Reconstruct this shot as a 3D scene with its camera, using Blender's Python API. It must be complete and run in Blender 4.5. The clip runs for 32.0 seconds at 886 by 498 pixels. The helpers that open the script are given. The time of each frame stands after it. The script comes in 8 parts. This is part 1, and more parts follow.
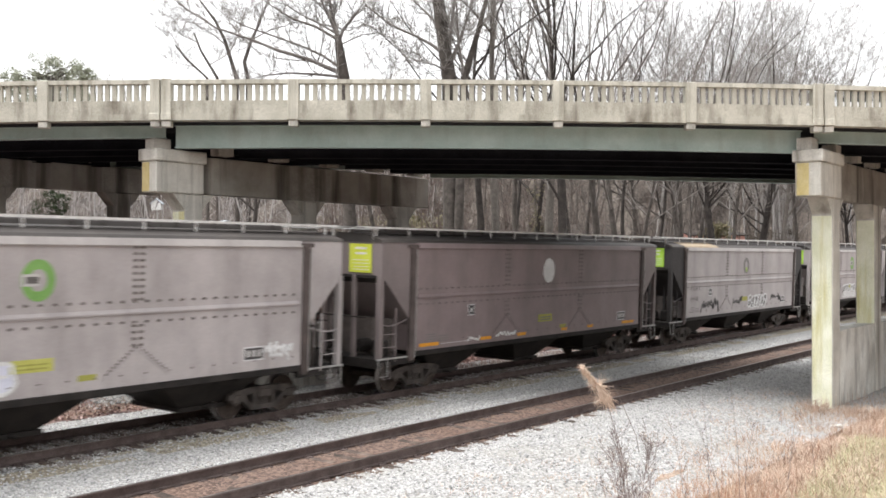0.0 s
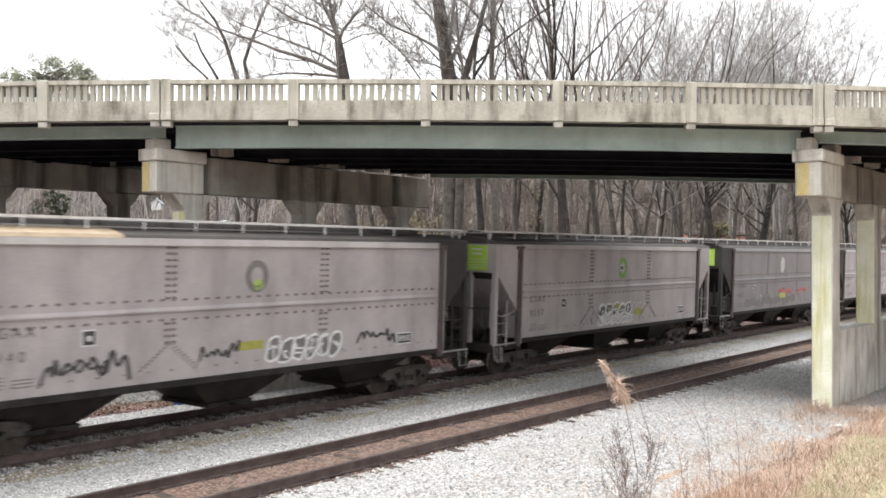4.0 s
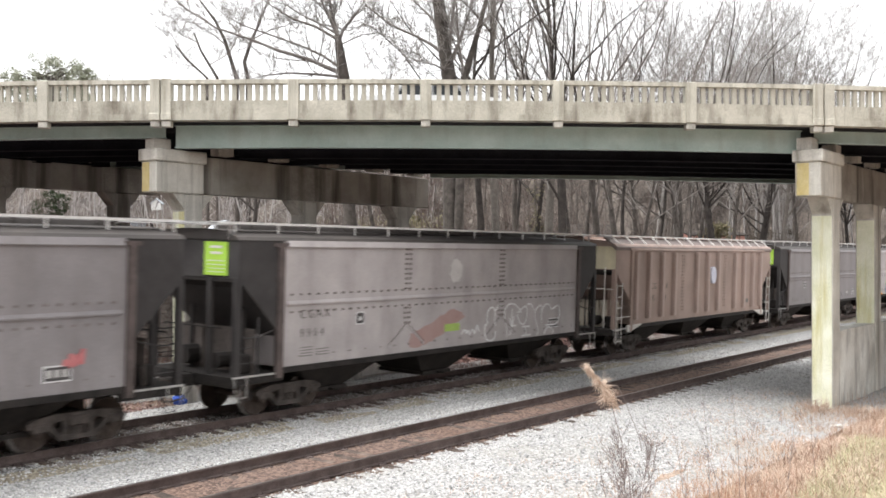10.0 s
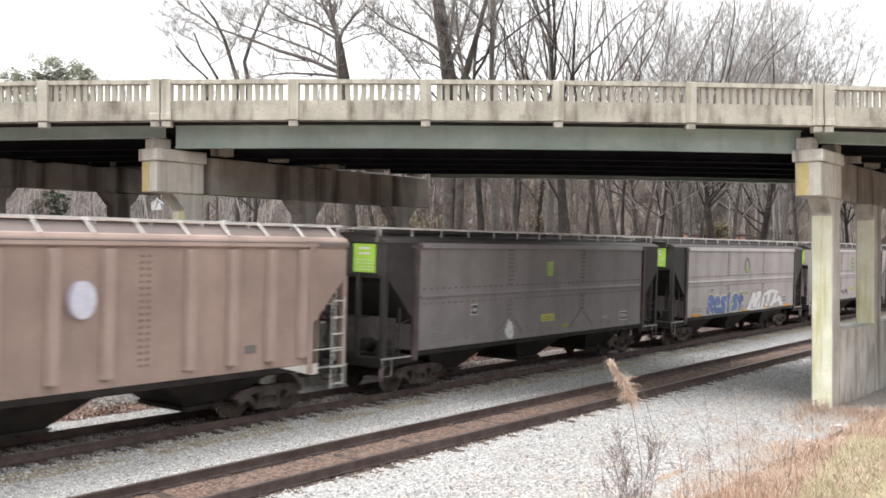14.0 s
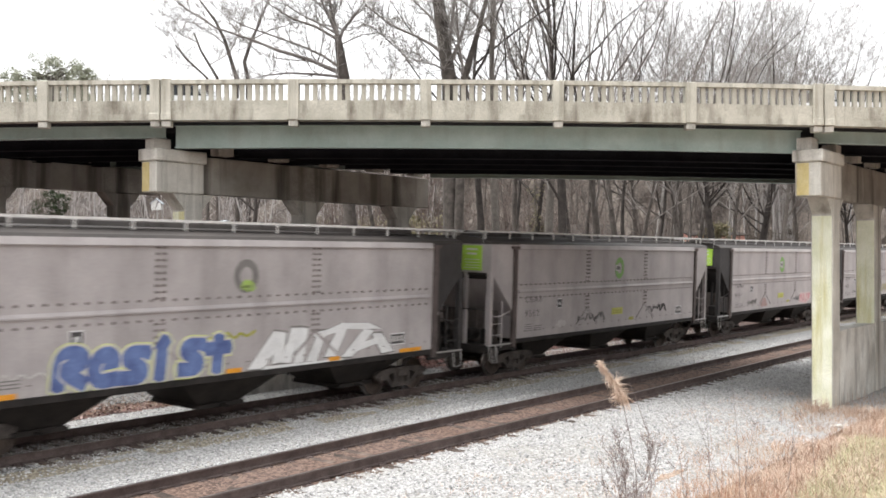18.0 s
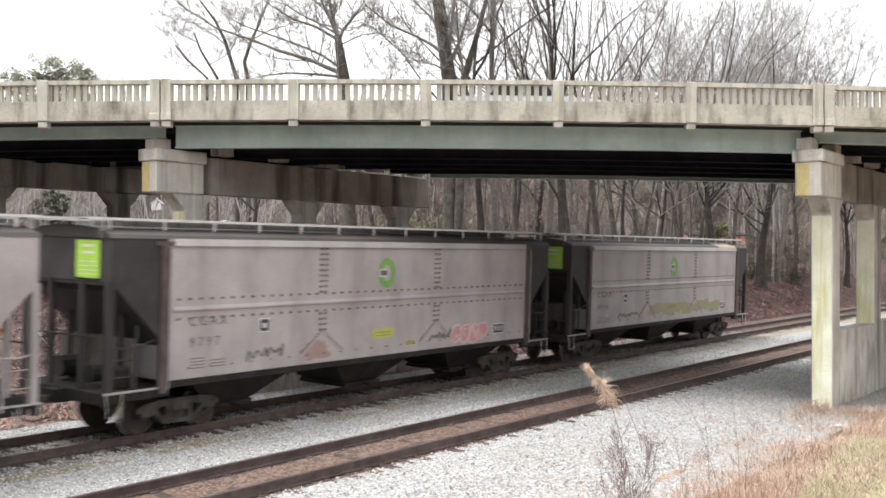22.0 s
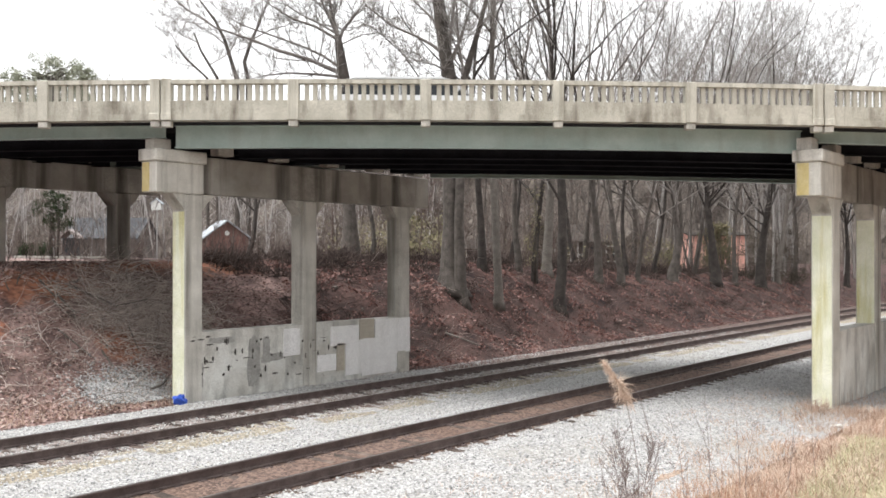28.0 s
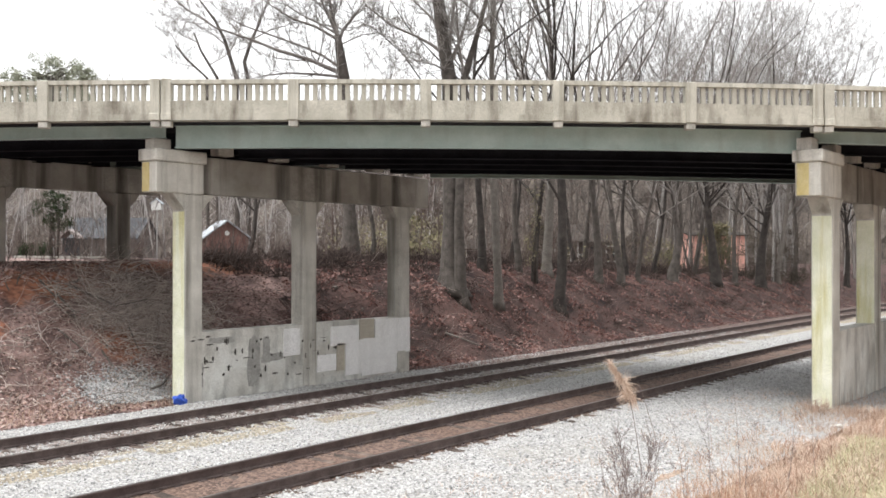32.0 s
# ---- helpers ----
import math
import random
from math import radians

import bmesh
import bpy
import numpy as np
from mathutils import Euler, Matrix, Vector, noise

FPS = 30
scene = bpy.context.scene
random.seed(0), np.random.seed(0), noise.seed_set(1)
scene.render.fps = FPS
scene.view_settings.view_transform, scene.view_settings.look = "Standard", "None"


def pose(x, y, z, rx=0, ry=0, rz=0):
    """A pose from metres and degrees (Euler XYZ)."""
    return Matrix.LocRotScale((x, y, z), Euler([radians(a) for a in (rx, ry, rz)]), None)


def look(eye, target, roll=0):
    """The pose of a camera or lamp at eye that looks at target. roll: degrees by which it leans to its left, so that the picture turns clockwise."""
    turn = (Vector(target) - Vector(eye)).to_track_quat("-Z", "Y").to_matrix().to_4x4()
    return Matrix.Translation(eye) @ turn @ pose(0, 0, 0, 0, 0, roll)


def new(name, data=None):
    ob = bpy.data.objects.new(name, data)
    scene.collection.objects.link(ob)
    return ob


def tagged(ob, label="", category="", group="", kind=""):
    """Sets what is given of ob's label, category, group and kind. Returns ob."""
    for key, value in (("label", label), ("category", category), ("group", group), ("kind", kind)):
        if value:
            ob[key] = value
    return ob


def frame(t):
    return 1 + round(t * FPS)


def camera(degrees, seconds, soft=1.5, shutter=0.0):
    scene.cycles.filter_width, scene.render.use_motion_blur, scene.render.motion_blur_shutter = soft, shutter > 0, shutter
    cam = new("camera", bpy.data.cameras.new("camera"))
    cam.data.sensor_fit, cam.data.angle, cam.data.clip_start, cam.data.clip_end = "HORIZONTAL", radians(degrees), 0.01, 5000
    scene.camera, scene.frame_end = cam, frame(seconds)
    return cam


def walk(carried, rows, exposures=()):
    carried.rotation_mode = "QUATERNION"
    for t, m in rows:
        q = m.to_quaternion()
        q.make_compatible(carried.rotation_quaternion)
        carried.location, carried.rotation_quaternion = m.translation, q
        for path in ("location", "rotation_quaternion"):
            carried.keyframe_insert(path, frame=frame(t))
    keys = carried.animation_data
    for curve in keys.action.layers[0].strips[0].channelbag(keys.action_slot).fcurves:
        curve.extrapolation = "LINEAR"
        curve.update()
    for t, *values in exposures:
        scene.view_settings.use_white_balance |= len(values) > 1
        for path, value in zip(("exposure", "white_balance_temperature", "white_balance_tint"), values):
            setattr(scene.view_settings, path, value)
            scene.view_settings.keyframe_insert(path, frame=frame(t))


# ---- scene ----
import collections

YAW = 36.35          # the camera's heading, degrees from the tracks' direction
EYE = 3.867
cam = camera(46.72, 32.0, soft=1.65, shutter=0.5)
AIM = (math.cos(radians(YAW)), math.sin(radians(YAW)), math.tan(radians(0.375)))
VIEW = look((0, 0, EYE), (AIM[0] * 10, AIM[1] * 10, EYE + AIM[2] * 10), 0.0)
walk(cam, [(0.0, VIEW), (32.0, VIEW)], exposures=[(0.0, 1.0), (3.0, 1.0), (8.0, 1.06), (10.0, 1.06), (13.0, 1.0), (22.0, 1.0), (25.5, 0.98), (28.0, 0.92), (32.0, 0.89)])

# ---- light: a bright overcast winter sky ----
world = bpy.data.worlds.new("sky")
scene.world = world
world.use_nodes = True
wn = world.node_tree.nodes
sky = wn.new("ShaderNodeTexSky")
sky.sky_type = "NISHITA"
sky.sun_disc = False
sky.sun_elevation = radians(60)
sky.sun_rotation = radians(307)
sky.air_density = 1.0
sky.dust_density = 6.0
sky.ozone_density = 1.0
grey = wn.new("ShaderNodeHueSaturation")
grey.inputs["Saturation"].default_value = 0.12
grey.inputs["Value"].default_value = 1.0
cloud = wn.new("ShaderNodeMixRGB")      # the even cloud layer over the clear sky's gradient
cloud.inputs[0].default_value = 0.72
cloud.inputs[2].default_value = (7.6, 7.7, 7.8, 1)
world.node_tree.links.new(sky.outputs[0], grey.inputs["Color"])
world.node_tree.links.new(grey.outputs[0], cloud.inputs[1])
world.node_tree.links.new(cloud.outputs[0], wn["Background"].inputs["Color"])
wn["Background"].inputs["Strength"].default_value = 0.13
sun = new("sun", bpy.data.lights.new("sun", "SUN"))
sun.data.energy = 1.8
sun.data.angle = radians(32)
sun.data.color = (1.0, 0.985, 0.97)
sun.matrix_world = look((0, 0, 60), (math.cos(radians(-37)) * 40, math.sin(radians(-37)) * 40, 60 - 40 * math.tan(radians(60))))

# ---- materials ----


def nodes_of(name):
    m = bpy.data.materials.new(name)
    m.use_nodes = True
    return m, m.node_tree.nodes, m.node_tree.links, m.node_tree.nodes["Principled BSDF"]


def surf(name, c1, c2, scale=2.0, rough=0.8, metal=0.0, bump=0.3, fine=40.0, streak=None, streak_amount=0.5, rnd=0.0, spec=0.3, stretch=0.06, speck=0.25):
    """Two-tone noise paint with a fine grain, optional runs down the surface, and variation from piece to piece."""
    m, n, l, b = nodes_of(name)
    tc = n.new("ShaderNodeTexCoord")
    big = n.new("ShaderNodeTexNoise")
    big.inputs["Scale"].default_value, big.inputs["Detail"].default_value, big.inputs["Roughness"].default_value = scale, 5, 0.62
    l.new(tc.outputs["Object"], big.inputs["Vector"])
    ramp = n.new("ShaderNodeValToRGB")
    ramp.color_ramp.elements[0].position, ramp.color_ramp.elements[1].position = 0.34, 0.66
    ramp.color_ramp.elements[0].color, ramp.color_ramp.elements[1].color = (*c1, 1), (*c2, 1)
    l.new(big.outputs["Fac"], ramp.inputs["Fac"])
    out = ramp.outputs["Color"]
    small = n.new("ShaderNodeTexNoise")
    small.inputs["Scale"].default_value, small.inputs["Detail"].default_value = fine, 4
    l.new(tc.outputs["Object"], small.inputs["Vector"])
    if streak:
        mp = n.new("ShaderNodeMapping")
        mp.inputs["Scale"].default_value = (1.0, 1.0, stretch)
        l.new(tc.outputs["Object"], mp.inputs["Vector"])
        run = n.new("ShaderNodeTexNoise")
        run.inputs["Scale"].default_value, run.inputs["Detail"].default_value = scale * 3.2, 4
        l.new(mp.outputs["Vector"], run.inputs["Vector"])
        sr = n.new("ShaderNodeMapRange")
        sr.inputs["From Min"].default_value, sr.inputs["From Max"].default_value = 0.48, 0.72
        sr.inputs["To Max"].default_value = streak_amount
        l.new(run.outputs["Fac"], sr.inputs["Value"])
        mix = n.new("ShaderNodeMixRGB")
        mix.inputs[2].default_value = (*streak, 1)
        l.new(sr.outputs["Result"], mix.inputs[0])
        l.new(out, mix.inputs[1])
        out = mix.outputs[0]
    gr = n.new("ShaderNodeMapRange")
    gr.inputs["From Min"].default_value, gr.inputs["From Max"].default_value = 0.3, 0.7
    gr.inputs["To Min"].default_value, gr.inputs["To Max"].default_value = 1 - speck, 1 + speck
    l.new(small.outputs["Fac"], gr.inputs["Value"])
    val = gr.outputs["Result"]
    if rnd:
        info = n.new("ShaderNodeObjectInfo")
        rr = n.new("ShaderNodeMapRange")
        rr.inputs["To Min"].default_value, rr.inputs["To Max"].default_value = 1 - rnd, 1 + rnd
        l.new(info.outputs["Random"], rr.inputs["Value"])
        mu = n.new("ShaderNodeMath")
        mu.operation = "MULTIPLY"
        l.new(val, mu.inputs[0])
        l.new(rr.outputs["Result"], mu.inputs[1])
        val = mu.outputs[0]
    hs = n.new("ShaderNodeHueSaturation")
    l.new(val, hs.inputs["Value"])
    l.new(out, hs.inputs["Color"])
    l.new(hs.outputs["Color"], b.inputs["Base Color"])
    ro = n.new("ShaderNodeMapRange")
    ro.inputs["To Min"].default_value, ro.inputs["To Max"].default_value = max(rough - 0.12, 0.05), min(rough + 0.1, 1)
    l.new(big.outputs["Fac"], ro.inputs["Value"])
    l.new(ro.outputs["Result"], b.inputs["Roughness"])
    b.inputs["Metallic"].default_value = metal
    b.inputs["Specular IOR Level"].default_value = spec
    if bump:
        bp = n.new("ShaderNodeBump")
        bp.inputs["Strength"].default_value, bp.inputs["Distance"].default_value = bump, 0.01
        l.new(small.outputs["Fac"], bp.inputs["Height"])
        l.new(bp.outputs["Normal"], b.inputs["Normal"])
    return m


def island_surf(name, cols, rough=0.9, spec=0.15):
    """Loose small pieces joined in one mesh: the colour changes from piece to piece."""
    m, n, l, b = nodes_of(name)
    g = n.new("ShaderNodeNewGeometry")
    ramp = n.new("ShaderNodeValToRGB")
    e = ramp.color_ramp.elements
    while len(e) < len(cols):
        e.new(0.5)
    for i, c in enumerate(cols):
        e[i].position = i / (len(cols) - 1)
        e[i].color = (*c, 1)
    l.new(g.outputs["Random Per Island"], ramp.inputs["Fac"])
    l.new(ramp.outputs["Color"], b.inputs["Base Color"])
    b.inputs["Roughness"].default_value = rough
    b.inputs["Specular IOR Level"].default_value = spec
    return m


def gravel(name, dark, light, rust, scale=19.0):
    m, n, l, b = nodes_of(name)
    tc = n.new("ShaderNodeTexCoord")
    vo = n.new("ShaderNodeTexVoronoi")
    vo.inputs["Scale"].default_value = scale
    l.new(tc.outputs["Object"], vo.inputs["Vector"])
    sep = n.new("ShaderNodeSeparateColor")
    l.new(vo.outputs["Color"], sep.inputs[0])
    ramp = n.new("ShaderNodeValToRGB")
    ramp.color_ramp.elements[0].color, ramp.color_ramp.elements[1].color = (*dark, 1), (*light, 1)
    l.new(sep.outputs[0], ramp.inputs["Fac"])
    big = n.new("ShaderNodeTexNoise")
    big.inputs["Scale"].default_value, big.inputs["Detail"].default_value = 0.5, 6
    l.new(tc.outputs["Object"], big.inputs["Vector"])
    mr = n.new("ShaderNodeMapRange")
    mr.inputs["From Min"].default_value, mr.inputs["From Max"].default_value, mr.inputs["To Max"].default_value = 0.5, 0.75, 0.55
    l.new(big.outputs["Fac"], mr.inputs["Value"])
    mix = n.new("ShaderNodeMixRGB")
    mix.inputs[2].default_value = (*rust, 1)
    l.new(mr.outputs["Result"], mix.inputs[0])
    l.new(ramp.outputs["Color"], mix.inputs[1])
    l.new(mix.outputs[0], b.inputs["Base Color"])
    b.inputs["Roughness"].default_value = 0.95
    b.inputs["Specular IOR Level"].default_value = 0.15
    bp = n.new("ShaderNodeBump")
    bp.inputs["Strength"].default_value, bp.inputs["Distance"].default_value = 0.9, 0.03
    bp.invert = True
    l.new(vo.outputs["Distance"], bp.inputs["Height"])
    l.new(bp.outputs["Normal"], b.inputs["Normal"])
    return m


M = {}
M["concrete"] = surf("rail_concrete", (0.43, 0.41, 0.35), (0.60, 0.575, 0.50), 1.3, 0.9, 0, 0.4, 55, (0.18, 0.16, 0.12), 0.75)
M["fascia"] = surf("fascia_concrete", (0.37, 0.35, 0.295), (0.55, 0.525, 0.455), 0.9, 0.92, 0, 0.4, 45, (0.12, 0.10, 0.075), 0.8, stretch=0.2)
M["pier"] = surf("pier_concrete", (0.433, 0.415, 0.373), (0.649, 0.626, 0.571), 0.9, 0.92, 0, 0.4, 40, (0.145, 0.132, 0.108), 0.7)
M["wall_stain"] = surf("damp_stained_concrete", (0.519, 0.494, 0.445), (0.731, 0.731, 0.692), 0.7, 0.92, 0, 0.4, 40, (0.160, 0.155, 0.142), 0.6, stretch=0.35)
# cap beams and bank-top pier: soot streaks, base darkened for the deck's shade
M["cap"] = surf("soot_streaked_shade_concrete", (0.246, 0.224, 0.196), (0.448, 0.426, 0.386), 0.55, 0.92, 0, 0.4, 40, (0.056, 0.048, 0.040), 0.95)
# yellow-green algae on column ends, its brightness raised for the light there
M["algae"] = surf("pier_concrete_lit_yellowed", (0.719, 0.731, 0.539), (0.877, 0.877, 0.743), 1.5, 0.92, 0, 0.4, 40, (0.551, 0.491, 0.143), 0.7)
M["lichen"] = surf("ochre_lichen", (0.52, 0.42, 0.18), (0.62, 0.53, 0.30), 3.0, 0.95, 0, 0.5, 60)
M["whitewash"] = surf("grey_white_paint", (0.84, 0.83, 0.82), (0.90, 0.89, 0.88), 1.2, 0.7, 0, 0.15, 40, (0.5, 0.48, 0.44), 0.2)
M["tan_paint"] = surf("tan_paint", (0.44, 0.40, 0.33), (0.52, 0.47, 0.39), 1.2, 0.8, 0, 0.15, 40)
M["dark_mark"] = surf("dark_scuff", (0.06, 0.055, 0.05), (0.12, 0.11, 0.10), 6, 0.9)
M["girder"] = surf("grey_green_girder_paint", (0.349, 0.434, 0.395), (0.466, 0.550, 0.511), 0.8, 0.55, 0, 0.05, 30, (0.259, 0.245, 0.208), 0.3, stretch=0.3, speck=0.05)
# inner girders, braces and deck underside coloured near black for their shade
M["steel_dark"] = surf("near_black_steel", (0.012, 0.012, 0.015), (0.022, 0.022, 0.026), 1.0, 0.95, 0, 0.2, 30, spec=0.05)
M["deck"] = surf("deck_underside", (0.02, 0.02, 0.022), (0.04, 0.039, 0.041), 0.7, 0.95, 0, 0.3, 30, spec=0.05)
M["asphalt"] = surf("asphalt", (0.045, 0.045, 0.045), (0.065, 0.063, 0.06), 2, 0.95, 0, 0.4, 80)
M["ballast"] = gravel("ballast_stone", (0.205, 0.201, 0.197), (0.530, 0.523, 0.514), (0.316, 0.298, 0.260), 22.0)
M["ballast_dirty"] = gravel("dirty_ballast", (0.108, 0.092, 0.086), (0.396, 0.351, 0.329), (0.189, 0.149, 0.126), 22.0)
M["ballast_tan"] = gravel("tan_stained_ballast", (0.153, 0.131, 0.099), (0.468, 0.423, 0.342), (0.270, 0.216, 0.153), 22.0)
M["ballast_leafy"] = gravel("leaf_littered_ballast", (0.06, 0.045, 0.04), (0.27, 0.20, 0.18), (0.13, 0.085, 0.07), 22.0)
M["ballast_rusty"] = gravel("rusty_ballast", (0.07, 0.05, 0.043), (0.24, 0.168, 0.138), (0.15, 0.094, 0.07))
M["stones"] = island_surf("loose_ballast_stones", [(0.188, 0.188, 0.192), (0.394, 0.394, 0.394), (0.612, 0.612, 0.601), (0.305, 0.281, 0.257)])
M["tie"] = surf("creosoted_timber", (0.052, 0.040, 0.034), (0.138, 0.103, 0.086), 3, 0.95, 0, 0.6, 30, rnd=0.4)
M["rail"] = surf("rusty_rail", (0.075, 0.055, 0.052), (0.14, 0.108, 0.10), 3, 0.8, 0.1, 0.2, 50)
M["rail_top"] = surf("worn_rail_head", (0.10, 0.085, 0.08), (0.22, 0.20, 0.19), 4, 0.4, 0.8, 0.1, 60)
# bank soil right of the clay, its colour darkened partly for shadows there
M["soil"] = surf("leaf_strewn_bank", (0.024, 0.015, 0.014), (0.116, 0.067, 0.058), 0.55, 1, 0, 0.9, 9, speck=0.5)


def bare_clay(name, patches):
    """Leaf mould with patches of red clay laid bare: each patch is a centre and its reach along x, y and z."""
    m = surf(name, (0.10, 0.066, 0.06), (0.38, 0.262, 0.235), 0.8, 1, 0, 0.9, 9, speck=0.45)
    n, l = m.node_tree.nodes, m.node_tree.links
    b = n["Principled BSDF"]
    base = b.inputs["Base Color"].links[0].from_socket
    tc = n.new("ShaderNodeTexCoord")
    wob = n.new("ShaderNodeTexNoise")
    wob.inputs["Scale"].default_value, wob.inputs["Detail"].default_value = 1.8, 6
    l.new(tc.outputs["Object"], wob.inputs["Vector"])
    clay = n.new("ShaderNodeValToRGB")
    clay.color_ramp.elements[0].color, clay.color_ramp.elements[1].color = (0.17, 0.075, 0.05, 1), (0.44, 0.20, 0.125, 1)
    clay.color_ramp.elements[0].position, clay.color_ramp.elements[1].position = 0.35, 0.62
    fine = n.new("ShaderNodeTexNoise")
    fine.inputs["Scale"].default_value, fine.inputs["Detail"].default_value = 4.5, 8
    l.new(tc.outputs["Object"], fine.inputs["Vector"])
    l.new(fine.outputs["Fac"], clay.inputs["Fac"])
    total = None
    for c, r in patches:
        mp = n.new("ShaderNodeMapping")
        mp.vector_type = "TEXTURE"
        mp.inputs["Location"].default_value, mp.inputs["Scale"].default_value = c, r
        l.new(tc.outputs["Object"], mp.inputs["Vector"])
        ln = n.new("ShaderNodeVectorMath")
        ln.operation = "LENGTH"
        l.new(mp.outputs["Vector"], ln.inputs[0])
        ad = n.new("ShaderNodeMath")
        ad.operation = "MULTIPLY_ADD"
        l.new(wob.outputs["Fac"], ad.inputs[0])
        ad.inputs[1].default_value = -2.2
        l.new(ln.outputs["Value"], ad.inputs[2])
        mr = n.new("ShaderNodeMapRange")
        mr.inputs["From Min"].default_value, mr.inputs["From Max"].default_value = 0.25, -0.45
        l.new(ad.outputs[0], mr.inputs["Value"])
        if total is None:
            total = mr.outputs["Result"]
        else:
            mx = n.new("ShaderNodeMath")
            mx.operation = "MAXIMUM"
            l.new(total, mx.inputs[0])
            l.new(mr.outputs["Result"], mx.inputs[1])
            total = mx.outputs[0]
    mix = n.new("ShaderNodeMixRGB")
    l.new(total, mix.inputs[0])
    l.new(base, mix.inputs[1])
    l.new(clay.outputs["Color"], mix.inputs[2])
    l.new(mix.outputs[0], b.inputs["Base Color"])
    return m


M["clay"] = bare_clay("leaf_mould_and_red_clay", [((18.0, 28.7, 3.0), (1.9, 0.8, 1.0)), ((19.3, 26.2, 1.25), (0.75, 0.75, 0.8)), ((25.6, 29.9, 3.3), (2.2, 0.8, 1.0)), ((15.5, 27.2, 2.0), (0.6, 0.5, 0.6)), ((13.6, 29.2, 3.2), (1.5, 0.9, 0.9)), ((22.0, 29.9, 3.3), (2.6, 0.6, 0.8))])
M["grass_ground"] = surf("dry_grass_ground", (0.221, 0.162, 0.123), (0.408, 0.319, 0.255), 1.6, 1, 0, 0.9, 20, speck=0.5)
M["straw"] = island_surf("dry_grass_blades", [(0.278, 0.168, 0.122), (0.523, 0.388, 0.302), (0.637, 0.531, 0.441), (0.408, 0.273, 0.204)])
M["green_grass"] = island_surf("fading_green_grass", [(0.432, 0.405, 0.243), (0.630, 0.585, 0.414), (0.378, 0.378, 0.216)])
M["brush"] = island_surf("dead_brush", [(0.056, 0.042, 0.036), (0.120, 0.094, 0.080), (0.200, 0.168, 0.152), (0.088, 0.052, 0.044)])
M["scrub_leaf"] = island_surf("dark_brown_leaves", [(0.036, 0.031, 0.023), (0.068, 0.054, 0.042), (0.099, 0.081, 0.063)])
M["scrub"] = island_surf("dark_scrub_stems", [(0.03, 0.022, 0.02), (0.06, 0.043, 0.038), (0.11, 0.082, 0.073), (0.045, 0.032, 0.028)])
M["leaf_pale"] = island_surf("bleached_leaves", [(0.312, 0.204, 0.180), (0.504, 0.372, 0.336), (0.408, 0.276, 0.246), (0.600, 0.480, 0.438)])
M["leaf"] = island_surf("fallen_leaves", [(0.07, 0.042, 0.038), (0.15, 0.088, 0.08), (0.30, 0.195, 0.175), (0.12, 0.068, 0.06)])
M["bark"] = surf("grey_bark", (0.05, 0.043, 0.038), (0.12, 0.104, 0.093), 2.5, 1, 0, 0.9, 22, (0.05, 0.045, 0.035), 0.5)
M["bark_dark"] = surf("dark_bark", (0.026, 0.022, 0.02), (0.07, 0.06, 0.054), 2.2, 1, 0, 0.9, 20, (0.035, 0.03, 0.026), 0.5)
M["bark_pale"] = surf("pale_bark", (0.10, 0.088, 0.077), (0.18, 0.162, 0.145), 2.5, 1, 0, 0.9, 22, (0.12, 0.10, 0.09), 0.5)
# limbs and twigs coloured paler than trunks for the sky's glare round them
M["limb"] = surf("glare_pale_limb_bark", (0.163, 0.146, 0.134), (0.259, 0.235, 0.219), 2.0, 1, 0, 0.5, 22)
M["twig"] = surf("glare_pale_twig_bark", (0.209, 0.192, 0.179), (0.314, 0.292, 0.275), 1.5, 1, 0, 0.0, 10)
# far woods and crowns: haze put into the twigs' pale colour
M["far_twig"] = surf("haze_pale_twigs", (0.34, 0.315, 0.30), (0.46, 0.435, 0.42), 0.3, 1, 0, 0.0, 10)
M["crown_twig"] = island_surf("haze_grey_crown_twigs", [(0.159, 0.147, 0.137), (0.270, 0.253, 0.238), (0.350, 0.330, 0.318)])
M["olive_leaf"] = island_surf("olive_privet_leaves", [(0.10, 0.095, 0.045), (0.17, 0.155, 0.085), (0.24, 0.21, 0.14), (0.14, 0.11, 0.07)])
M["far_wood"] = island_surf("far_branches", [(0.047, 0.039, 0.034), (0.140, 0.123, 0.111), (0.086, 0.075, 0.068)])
M["thicket"] = surf("far_thicket", (0.06, 0.05, 0.043), (0.15, 0.128, 0.11), 0.35, 1, 0, 0.8, 2.5, (0.06, 0.045, 0.04), 0.6, stretch=0.1, speck=0.6)
M["evergreen"] = island_surf("evergreen_leaves", [(0.018, 0.027, 0.013), (0.030, 0.045, 0.021), (0.051, 0.066, 0.033)])
M["pine"] = island_surf("grey_olive_needles", [(0.20, 0.215, 0.15), (0.30, 0.315, 0.235), (0.40, 0.40, 0.33)])
M["grime"] = surf("grimy_black_steel", (0.012, 0.0105, 0.010), (0.035, 0.030, 0.028), 2.0, 0.85, 0.1, 0.3, 40)
M["walk_steel"] = surf("dull_grating_steel", (0.10, 0.095, 0.092), (0.17, 0.16, 0.155), 3.0, 0.7, 0.1, 0.1, 40)
M["truck"] = surf("dusty_truck_steel", (0.036, 0.031, 0.029), (0.101, 0.086, 0.079), 3.0, 0.9, 0.1, 0.3, 40)
M["wheel"] = surf("rolled_wheel_steel", (0.05, 0.038, 0.033), (0.10, 0.08, 0.07), 4.0, 0.7, 0.4, 0.2, 40)
M["tread"] = surf("polished_tread", (0.45, 0.44, 0.43), (0.6, 0.6, 0.6), 6.0, 0.3, 1.0, 0.0, 40)
